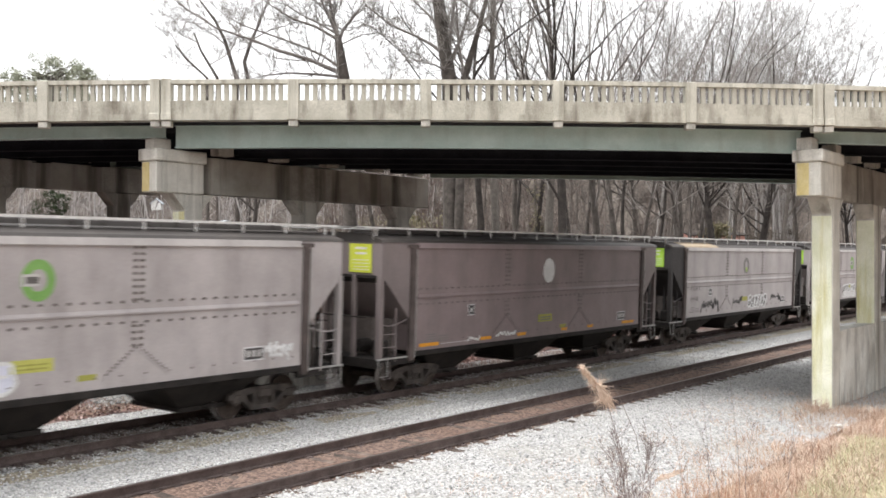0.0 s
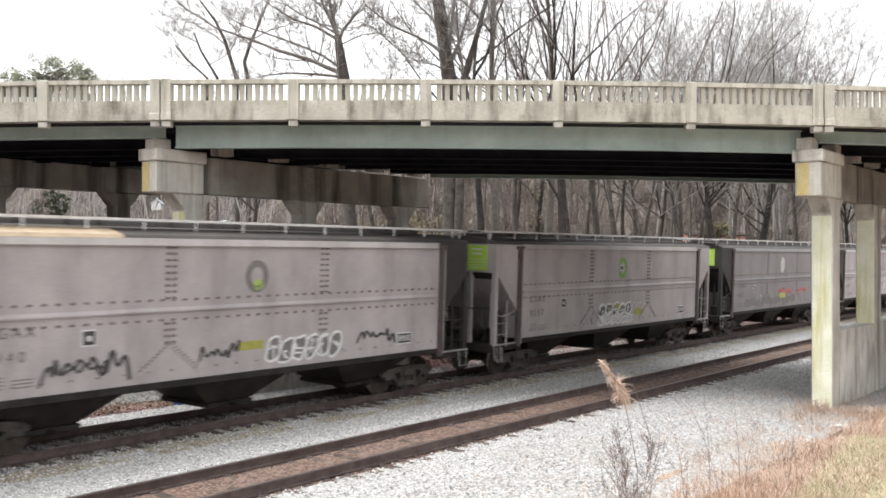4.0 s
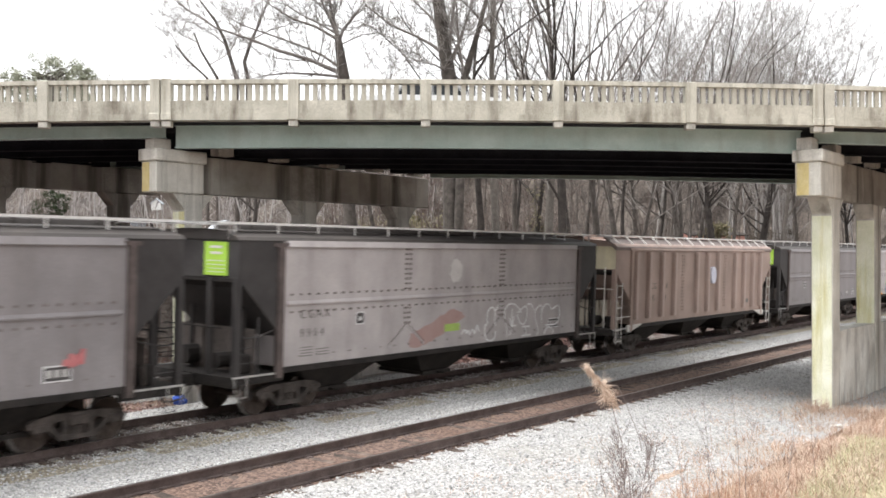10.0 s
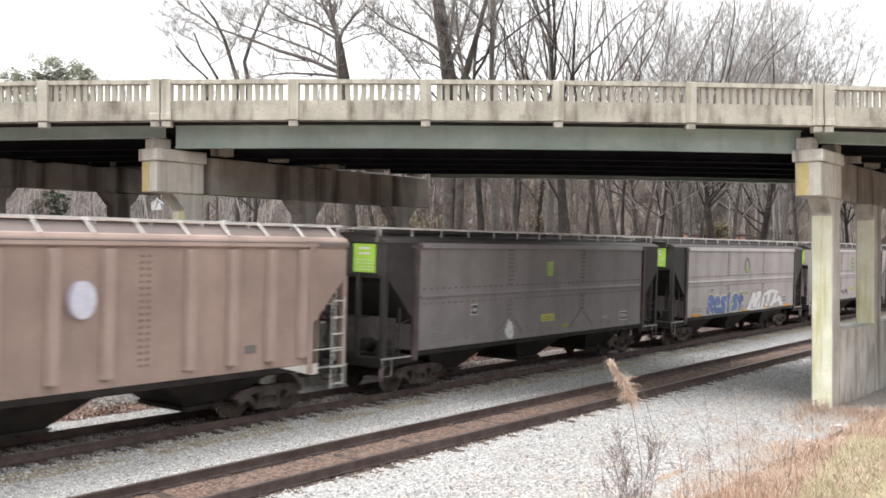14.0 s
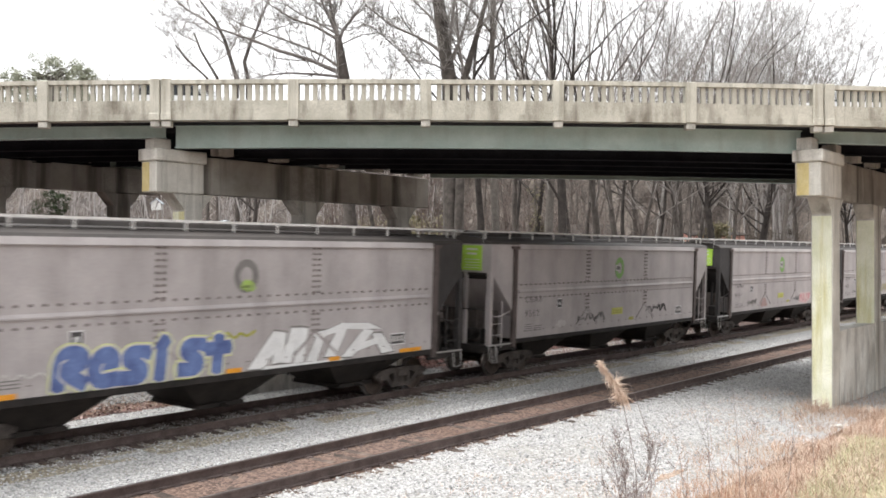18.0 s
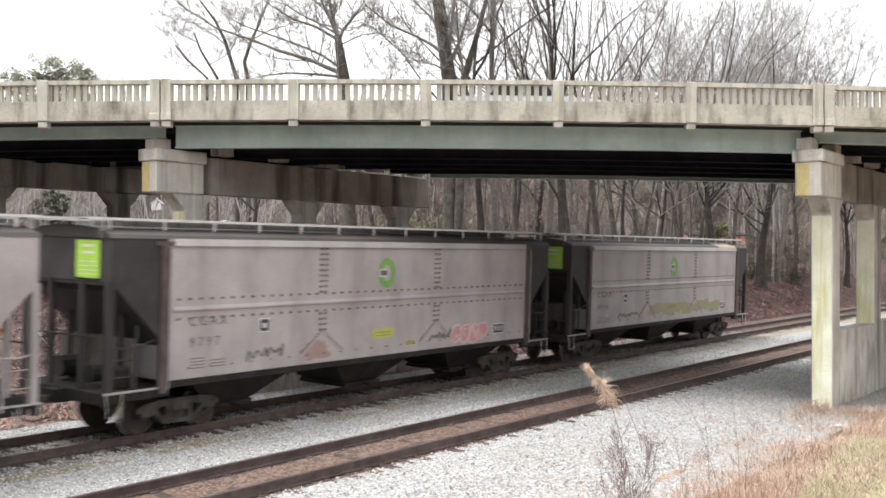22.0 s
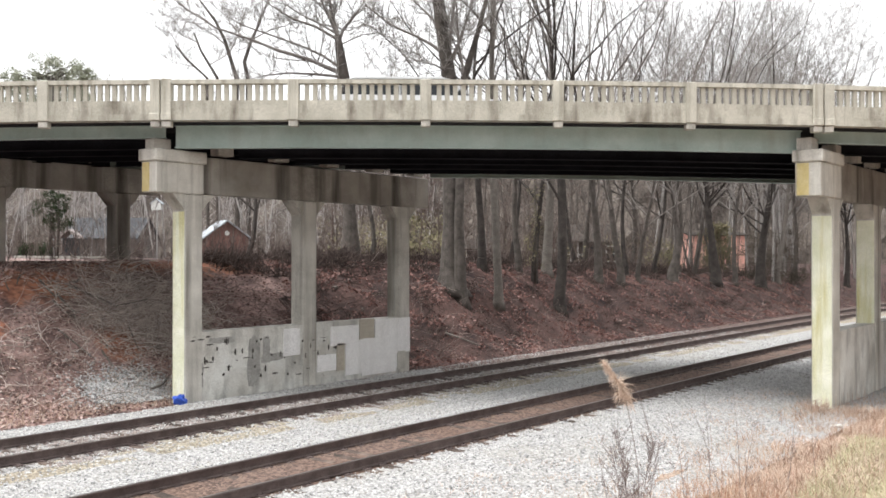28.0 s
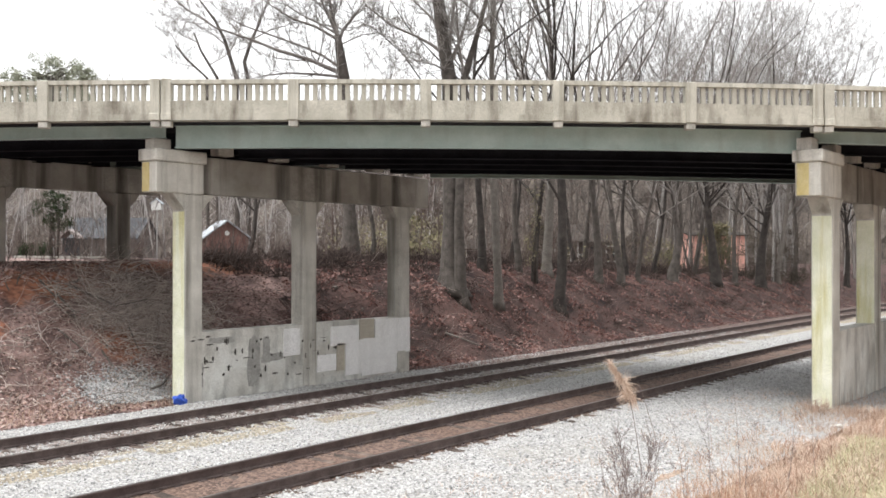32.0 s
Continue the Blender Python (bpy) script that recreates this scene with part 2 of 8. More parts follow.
M["galv"] = surf("galvanised_steel", (0.34, 0.33, 0.32), (0.46, 0.45, 0.44), 4.0, 0.55, 0.4, 0.1, 40)
# running-board edge bars: galvanised grey raised to near white as a highlight
M["edge_steel"] = surf("lit_galvanised_edge", (0.56, 0.55, 0.54), (0.72, 0.71, 0.70), 5.0, 0.5, 0.2, 0.1, 40)
M["white_rail"] = surf("white_grab_iron_paint", (0.55, 0.53, 0.50), (0.66, 0.64, 0.61), 4.0, 0.6, 0, 0.1, 40)


def paint(name, c, dirt=(0.11, 0.094, 0.085), amount=0.3):
    return surf(name, tuple(v * 0.82 for v in c), tuple(v * 1.14 for v in c), 0.42, 0.6, 0, 0.06, 24, dirt, amount, speck=0.06, stretch=0.22)


# ---- mesh tools ----


def add(bm, verts, faces):
    vs = [bm.verts.new(v) for v in verts]
    for f in faces:
        try:
            bm.faces.new([vs[i] for i in f])
        except ValueError:
            pass
    return vs


BOXF = [(0, 3, 2, 1), (4, 5, 6, 7), (0, 1, 5, 4), (1, 2, 6, 5), (2, 3, 7, 6), (3, 0, 4, 7)]


def box(bm, x0, x1, y0, y1, z0, z1, dz=0.0):
    """A box; dz lifts its x1 end."""
    return add(bm, [(x0, y0, z0), (x1, y0, z0 + dz), (x1, y1, z0 + dz), (x0, y1, z0),
                    (x0, y0, z1), (x1, y0, z1 + dz), (x1, y1, z1 + dz), (x0, y1, z1)], BOXF)


def cbox(bm, x0, x1, y0, y1, z0, z1, c=0.02):
    """A box with chamfered edges all round."""
    if min(x1 - x0, y1 - y0, z1 - z0) < 2.2 * c:
        return box(bm, x0, x1, y0, y1, z0, z1)
    t = bmesh.new()
    box(t, x0, x1, y0, y1, z0, z1)
    bmesh.ops.bevel(t, geom=t.edges[:], offset=c, segments=1, affect="EDGES", profile=0.5)
    t.verts.index_update()
    add(bm, [v.co.copy() for v in t.verts], [[v.index for v in f.verts] for f in t.faces])
    t.free()


def prism(bm, prof, a, b, axis="x"):
    """Extrude the closed outline prof along an axis: for x its points are (y, z), for y (x, z), for z (x, y)."""
    n = len(prof)

    def at(p, s):
        return {"x": (s, p[0], p[1]), "y": (p[0], s, p[1]), "z": (p[0], p[1], s)}[axis]
    vs = [at(p, a) for p in prof] + [at(p, b) for p in prof]
    fs = [tuple(range(n))[::-1], tuple(range(n, 2 * n))] + [(i, (i + 1) % n, n + (i + 1) % n, n + i) for i in range(n)]
    add(bm, vs, fs)


def tube(bm, pts, radii, n=6, caps=True):
    """A round bar along a line of points with a radius at each."""
    rings = []
    pts = [Vector(p) for p in pts]
    run = (pts[-1] - pts[0]).normalized()
    steep = abs(run.z) > 0.75
    for i, p in enumerate(pts):
        d = (pts[min(i + 1, len(pts) - 1)] - pts[max(i - 1, 0)])
        d = d.normalized() if d.length > 1e-9 else Vector((0, 0, 1))
        u = d.cross(Vector((1, 0, 0)) if steep else Vector((0, 0, 1))).normalized()
        w = d.cross(u)
        r = radii if isinstance(radii, (int, float)) else radii[i]
        rings.append([bm.verts.new(p + u * (r * math.cos(2 * math.pi * k / n)) + w * (r * math.sin(2 * math.pi * k / n))) for k in range(n)])
    for a, b in zip(rings, rings[1:]):
        for k in range(n):
            bm.faces.new((a[k], a[(k + 1) % n], b[(k + 1) % n], b[k]))
    if caps:
        bm.faces.new(rings[0][::-1])
        bm.faces.new(rings[-1])


def part(name, bm, material, parent=None, label="", smooth=False):
    """Link a bmesh as one mesh object under its thing (or at the top)."""
    bmesh.ops.recalc_face_normals(bm, faces=bm.faces[:])
    me = bpy.data.meshes.new(name)
    bm.to_mesh(me)
    bm.free()
    me.materials.append(material)
    if smooth:
        for p in me.polygons:
            p.use_smooth = True
    ob = new(name, me)
    if parent:
        ob.parent = parent
    if label:
        ob["label"] = label
    return ob


def share(name, ob, parent, m):
    """Another part on the same mesh."""
    o = new(name, ob.data)
    o.parent = parent
    o.matrix_basis = m
    return o


def sticks(name, paths, material, n=3):
    """Many thin tapering bars in one mesh; each path is (points, r0, r1)."""
    by_len = collections.defaultdict(list)
    for path in paths:
        by_len[len(path[0])].append(path)
    all_v, all_f, base = [], [], 0
    for k, group in by_len.items():
        p = np.array([[tuple(q) for q in g[0]] for g in group], dtype=float)
        m = len(group)
        d = np.gradient(p, axis=1)
        d /= np.linalg.norm(d, axis=2, keepdims=True) + 1e-9
        run = p[:, -1] - p[:, 0]
        steep = np.abs(run[:, 2]) > 0.7 * np.linalg.norm(run, axis=1)
        ref = np.where(steep[:, None], np.array([[1.0, 0.13, 0]]), np.array([[0.05, 0, 1.0]]))[:, None, :]
        u = np.cross(d, np.broadcast_to(ref, d.shape))
        u /= np.linalg.norm(u, axis=2, keepdims=True) + 1e-9
        w = np.cross(d, u)
        r0 = np.array([g[1] for g in group])[:, None]
        r1 = np.array([g[2] for g in group])[:, None]
        r = (r0 + (r1 - r0) * np.linspace(0, 1, k)[None])[:, :, None]
        rings = [p + r * (u * math.cos(2 * math.pi * i / n) + w * math.sin(2 * math.pi * i / n)) for i in range(n)]
        all_v.append(np.stack(rings, 1).reshape(-1, 3))
        i, q = np.meshgrid(np.arange(n), np.arange(k - 1), indexing="ij")
        j = (i + 1) % n
        cell = np.stack([i * k + q, j * k + q, j * k + q + 1, i * k + q + 1], -1).reshape(-1, 4)
        all_f.append((cell[None] + base + (np.arange(m) * n * k)[:, None, None]).reshape(-1, 4))
        base += m * n * k
    vs, fs = np.concatenate(all_v), np.concatenate(all_f)
    me = bpy.data.meshes.new(name)
    me.vertices.add(len(vs))
    me.vertices.foreach_set("co", vs.ravel())
    me.loops.add(fs.size)
    me.loops.foreach_set("vertex_index", fs.ravel().astype(np.int32))
    me.polygons.add(len(fs))
    me.polygons.foreach_set("loop_start", (np.arange(len(fs)) * 4).astype(np.int32))
    me.polygons.foreach_set("use_smooth", np.ones(len(fs), dtype=bool))
    me.update(calc_edges=True)
    me.materials.append(material)
    return new(name, me)


def thing(name, m, label, category, group="", kind=""):
    e = new(name)
    e.matrix_basis = m
    return tagged(e, label, category, group, kind)


IMAGE_RZ = YAW - 90      # turns a thing so that its x axis runs square to the view
RIGHT = Vector((math.sin(radians(YAW)), -math.cos(radians(YAW)), 0))
AHEAD = Vector((math.cos(radians(YAW)), math.sin(radians(YAW)), 0))


def seen(bx, depth, z=0.0):
    """World place at bx metres to the right of the view's axis and that far ahead."""
    return RIGHT * bx + AHEAD * depth + Vector((0, 0, z))


# ---- ground ----


def smooth(a, b, v):
    t = min(max((v - a) / (b - a), 0), 1)
    return t * t * (3 - 2 * t)


def bank_top(x):
    return 3.65 - 1.65 * smooth(32, 95, x)


def height(x, y):
    """The lie of the land: near bank, cutting floor, far bank."""
    if y < 8.4:
        z = 2.15 - 2.6 * smooth(0.3, 4.9, y) if y > 0.3 else 2.15
        z -= 0.17 * smooth(6.2, 7.9, y)
        return z + 0.10 * noise.noise((x * 0.5, y * 0.5, 3))
    if y < 23.2:
        return -0.47 + 0.02 * noise.noise((x * 0.7, y * 0.7, 0))
    t = smooth(23.2, 30.8, y) ** 0.85
    rough_ = 0.30 * noise.noise((x * 0.45, y * 0.45, 1)) + (0.17 + 0.15 * smooth(26, 32, x)) * noise.noise((x * 1.3, y * 1.3, 5)) + 0.12 * smooth(26, 32, x) * noise.noise((x * 3.1, y * 3.1, 8))
    z = -0.40 + (bank_top(x) + 0.40) * t + rough_ * (0.25 + 1.2 * t * (1 - t) * 2) * (1 if y < 34 else 0.5)
    if y > 34:
        z += 0.008 * (y - 34)
    return z


def spaced(parts):
    out = []
    for a, b, s in parts:
        n = max(1, round((b - a) / s))
        out += [a + (b - a) * i / n for i in range(n)]
    return out + [parts[-1][1]]


gx = spaced([(-400, -60, 40), (-60, 0, 6), (0, 60, 0.6), (60, 140, 1.6), (140, 300, 12), (300, 900, 60)])
gy = spaced([(-400, -40, 40), (-40, 0, 5), (0, 9, 0.6), (9, 23, 1.4), (23, 34, 0.5), (34, 60, 2), (60, 160, 10), (160, 900, 60)])
gv = [(x, y, height(x, y)) for y in gy for x in gx]
nx = len(gx)
gf = [(j * nx + i, j * nx + i + 1, (j + 1) * nx + i + 1, (j + 1) * nx + i) for j in range(len(gy) - 1) for i in range(nx - 1)]
gm = bpy.data.meshes.new("ground")
gm.from_pydata(gv, [], gf)
for mt in ("soil", "grass_ground", "clay"):
    gm.materials.append(M[mt])
for p in gm.polygons:
    p.use_smooth = True
    c = p.center
    if c.y < 14:
        p.material_index = 1
    if 23 < c.y < 60 and c.x + 2.5 * noise.noise((c.x * 0.4, c.y * 0.4, 9)) < 27.5:
        p.material_index = 2
ground = tagged(new("ground", gm), "grassy near bank and leaf-strewn far cutting slope", "ground", kind="structure")


def ballast_z(x, y):
    """Crushed-stone bed: a level crown under each track, a shoulder down on both sides."""
    edge = 7.75 + 0.5 * noise.noise((x * 0.5, 0, 7))
    crown = min(smooth(edge - 0.2, 11.4, y), smooth(23.9, 22.0, y))
    z = -0.50 + 0.315 * crown - 0.07 * max(0, 1 - abs(y - 16.45) / 1.2)
    if 12.6 < y < 14.6:
        z += 0.016 + (y - 13.6) * 0.035
    for end in (12.45, 18.14):
        z -= 0.036 * max(0, 1 - abs(y - end) / 0.35)
    if 18.3 < y < 20.3:
        z += 0.014 + (y - 19.285) * 0.035
    return z + 0.03 * noise.noise((x * 1.7, y * 1.7, 2))


bx_ = spaced([(-60, 0, 6), (0, 60, 0.5), (60, 140, 2), (140, 300, 10)])
by_ = spaced([(7.2, 24.1, 0.25)])
bv = [(x, y, ballast_z(x, y)) for y in by_ for x in bx_]
nx = len(bx_)
bf = [(j * nx + i, j * nx + i + 1, (j + 1) * nx + i + 1, (j + 1) * nx + i) for j in range(len(by_) - 1) for i in range(nx - 1)]
bmx = bpy.data.meshes.new("ballast")
bmx.from_pydata(bv, [], bf)
bmx.materials.append(M["ballast"])
bmx.materials.append(M["ballast_rusty"])
bmx.materials.append(M["ballast_dirty"])
bmx.materials.append(M["ballast_tan"])
bmx.materials.append(M["ballast_leafy"])
for p in bmx.polygons:
    p.use_smooth = True
    q = p.center
    wob = noise.noise((q.x * 0.8, q.y * 0.8, 12))
    if 12.7 < q.y < 14.45:
        p.material_index = 1
    elif q.y > 20.25 and q.x + 5 * wob + 2.2 * (q.y - 21) > 30:
        p.material_index = 4
    elif 18.45 < q.y < 20.25 and wob > (-0.45 if q.x < 30 else -0.75):
        p.material_index = 4 if q.x + 6 * wob > 38 else 2
    elif 17.75 < q.y < 18.45 and wob > 0.1:
        p.material_index = 2
    elif 17.2 < q.y < 18.6 and wob > -0.2:
        p.material_index = 3
ballast = tagged(new("ballast", bmx), "pale grey crushed-stone ballast bed under both tracks", "ballast", kind="structure")

# ---- railway tracks ----
TILT = 2.0
TRACKS = {"far": 19.285, "near": 13.6}
RAIL_PROFILE = [(-0.07, -0.18), (0.07, -0.18), (0.07, -0.168), (0.012, -0.15), (0.012, -0.045), (0.036, -0.035), (0.036, -0.006), (0.03, 0.0), (-0.03, 0.0), (-0.036, -0.006), (-0.036, -0.035), (-0.012, -0.045), (-0.012, -0.15), (-0.07, -0.168)]
tie_bm = bmesh.new()
cbox(tie_bm, -0.115, 0.115, -1.3, 1.3, -0.36, -0.19, 0.012)
tie_mesh = None
plate_mesh = None


def railway(yc, label):
    global tie_mesh, plate_mesh
    tr = thing("railway_track", pose(0, yc, 0.026, TILT), label, "railway track", "tracks", "structure")
    for side in (-0.7525, 0.7525):
        bm = bmesh.new()
        prism(bm, [(y + side, z) for y, z in RAIL_PROFILE], -60, 300)
        r = part("rail", bm, M["rail"], tr)
        r.data.materials.append(M["rail_top"])
        for p in r.data.polygons:
            if p.normal.z > 0.9 and p.center.z > -0.02:
                p.material_index = 1
    rnd = random.Random(int(yc * 10))
    if tie_mesh is None:
        first = part("tie", tie_bm, M["tie"], tr)
        tie_mesh = first.data
        first.matrix_basis = pose(0, 0, 0)
        bm = bmesh.new()
        for s in (-0.7525, 0.7525):
            cbox(bm, -0.095, 0.095, s - 0.17, s + 0.17, -0.19, -0.172, 0.004)
            for a in (-0.1, 0.1):
                for b in (-0.06, 0.06):
                    box(bm, b - 0.012, b + 0.012, s + a - 0.015, s + a + 0.015, -0.18, -0.145)
        pl = part("tie_plate", bm, M["rail"], first)
        plate_mesh = pl.data
        start = 1
    else:
        start = 0
    for i in range(start, 170):
        o = new("tie", tie_mesh)
        o.parent = tr
        o.matrix_basis = pose(i * 0.53 + rnd.uniform(-0.03, 0.03), rnd.uniform(-0.06, 0.06), rnd.uniform(-0.02, 0.004), 0, 0, rnd.uniform(-1.2, 1.2))
        if i < 110:
            q = new("tie_plate", plate_mesh)
            q.parent = o
    bm = bmesh.new()
    for i in list(range(-60, 0)) + list(range(170, 420)):
        box(bm, i * 0.53 - 0.115, i * 0.53 + 0.115, -1.3, 1.3, -0.36, -0.19)
    far = part("far_ties", bm, M["tie"], tr)
    far["kind"] = "stuff"
    return tr


railway(TRACKS["far"], "curved-rail main line track, rusty rails on dark timber ties")
railway(TRACKS["near"], "second track with rusty rails and rust-stained ballast")

# ---- road bridge ----
BK = 27.6 / 1815.2


def bxp(p):
    return (p - 784) * BK


def crest(x):
    """The slight hump of the roadway along the bridge."""
    return -1.97e-7 / BK / BK * (x - bxp(560)) ** 2 if abs(x - bxp(560)) < 24 else -1.97e-7 / BK / BK * (24 * 2 * abs(x - bxp(560)) - 576)


def slab(bm, x0, x1, y0, y1, z0, z1, c=0):
    """A box that follows the hump."""
    box(bm, x0, x1, y0, y1, z0 + crest(x0), z1 + crest(x0), crest(x1) - crest(x0))


def bar(bm, stations, y0, y1, z0, z1):
    """A long bar that follows the hump, in one piece."""
    rings = []
    for x in stations:
        c = crest(x)
        rings.append([bm.verts.new(v) for v in ((x, y0, z0 + c), (x, y1, z0 + c), (x, y1, z1 + c), (x, y0, z1 + c))])
    for a, b in zip(rings, rings[1:]):
        for k in range(4):
            bm.faces.new((a[k], a[(k + 1) % 4], b[(k + 1) % 4], b[k]))
    bm.faces.new(rings[0][::-1])
    bm.faces.new(rings[-1])


bridge = thing("road_bridge", pose(0, 0, 0, 0, 0, IMAGE_RZ), "old road bridge with concrete baluster railing and grey-green girders", "bridge", kind="structure")
JOINTS = [-971, -344, 283, 1459, 2086, 2713]
SPANS = []
for a, b in zip(JOINTS, JOINTS[1:]):
    n = 5 if b - a > 900 else 3
    SPANS.append((a, b, n))

bal_bm = bmesh.new()
prism(bal_bm, [(-0.058, -0.055), (0.058, -0.055), (0.066, 0.0), (0.058, 0.055), (-0.058, 0.055), (-0.066, 0.0)], 8.0, 8.53, "z")
baluster_mesh = None
FRONT, BACK = 27.6, 38.25
for side, yf, dirn in (("near", FRONT, 1), ("far", BACK, -1)):
    def Y(v, yf=yf, dirn=dirn):
        return yf + v * dirn

    def yy(a, b):
        return min(Y(a), Y(b)), max(Y(a), Y(b))
    railing = new("railing")
    railing.parent = bridge
    for a, b, n in SPANS:
        xa, xb = bxp(a) + 0.012, bxp(b) - 0.012
        st = [xa + (xb - xa) * i / n for i in range(n + 1)]
        for x0, x1 in zip(st, st[1:]):
            bm = bmesh.new()
            slab(bm, x0, x1, *yy(0.03, 0.36), 7.70, 8.065)
            slab(bm, x0, x1, *yy(0.0, 0.42), 7.53, 7.70)
            part("curb", bm, M["fascia"], railing, "stained concrete curb and fascia under the balusters")
    for a, b, n in SPANS:
        xa, xb = bxp(a), bxp(b)
        posts = [xa + 0.15] + [xa + (xb - xa) * i / n for i in range(1, n)] + [xb - 0.15]
        for i, px_ in enumerate(posts):
            end = i in (0, n)
            bm = bmesh.new()
            w = 0.135 if end else 0.15
            top = 8.66 if end else 8.635
            y0, y1 = yy(-0.02, 0.34)
            cbox(bm, px_ - w, px_ + w, y0, y1, 7.535 + crest(px_), top + crest(px_), 0.02)
            if end:
                y0, y1 = yy(-0.045, 0.36)
                cbox(bm, px_ - w - 0.012 if i else px_ - w, px_ + w if i else px_ + w + 0.012, y0, y1, 7.72 + crest(px_) - 0.19, 7.72 + crest(px_), 0.015)
            part("post", bm, M["concrete"], railing)
            bm = bmesh.new()
            y0, y1 = yy(0.02, 0.32)
            cbox(bm, px_ - 0.125, px_ + 0.125, y0, y1, 7.36 + crest(px_), 7.525 + crest(px_), 0.015)
            part("bracket", bm, M["pier"], railing, "small grey concrete block under the deck edge")
        for i in range(n):
            x0, x1 = posts[i] + 0.14, posts[i + 1] - 0.14
            bm = bmesh.new()
            y0, y1 = yy(0.02, 0.27)
            slab(bm, x0, x1, y0, y1, 8.515, 8.63)
            part("top_rail", bm, M["concrete"], railing)
            k = 14 if n == 5 else 13
            if abs(x0) > 19 and abs(x1) > 19:
                continue
            for j in range(k):
                x = x0 + (x1 - x0) * (j + 1) / (k + 1)
                m = pose(x, Y(0.15), crest(x))
                if baluster_mesh is None:
                    o = part("baluster", bal_bm, M["concrete"], railing)
                    baluster_mesh = o.data
                    o.matrix_basis = m
                else:
                    o = new("baluster", baluster_mesh)
                    o.parent = railing
                    o.matrix_basis = m
for a, b, n in SPANS:
    xa, xb = bxp(a), bxp(b)
    for i in range(n):
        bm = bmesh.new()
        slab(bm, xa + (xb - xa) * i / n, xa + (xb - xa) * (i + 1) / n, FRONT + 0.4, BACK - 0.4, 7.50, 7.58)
        part("deck_slab", bm, M["deck"], bridge, "underside of the concrete deck, coloured near black for its shade")
for a, b, n in SPANS:
    xa, xb = bxp(a), bxp(b)
    for i in range(n):
        bm = bmesh.new()
        slab(bm, xa + (xb - xa) * i / n, xa + (xb - xa) * (i + 1) / n, FRONT + 0.42, BACK - 0.42, 7.585, 7.64)
        part("roadway", bm, M["asphalt"], bridge, "grey asphalt road surface on the deck")
for a, b, n in SPANS:
    xa, xb = bxp(a) + (0.16 if n == 5 else 0.1), bxp(b) - (0.28 if n == 5 else 0.12)
    low = 6.90 if n == 5 else 7.19
    for i in range(6):
        y = 28.62 + 1.83 * i
        bm = bmesh.new()
        skew = 0.736 * 1.9 * i      # the spans' ends run in line with the tracks
        st = [xa + skew + (xb - xa) * j / n for j in range(n + 1)]
        foot = low if i == 0 else low - 0.12
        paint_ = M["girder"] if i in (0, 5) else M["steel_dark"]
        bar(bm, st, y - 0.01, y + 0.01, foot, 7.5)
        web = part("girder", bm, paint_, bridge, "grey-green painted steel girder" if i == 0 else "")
        for z0, z1 in ((foot - 0.025, foot), (7.47, 7.497)):
            bm = bmesh.new()
            bar(bm, st, y - 0.15, y + 0.15, z0, z1)
            part("flange", bm, paint_, web)
    for j in range(1, n + 3):
        x = xa + (xb - xa) * j / (n + 3)
        for i in range(5):
            y = 28.64 + 1.83 * i
            bm = bmesh.new()
            xs = x + 0.736 * 1.9 * (i + 0.5)
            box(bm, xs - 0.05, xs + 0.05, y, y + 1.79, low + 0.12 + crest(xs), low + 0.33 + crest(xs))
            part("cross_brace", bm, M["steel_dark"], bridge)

# ---- piers ----


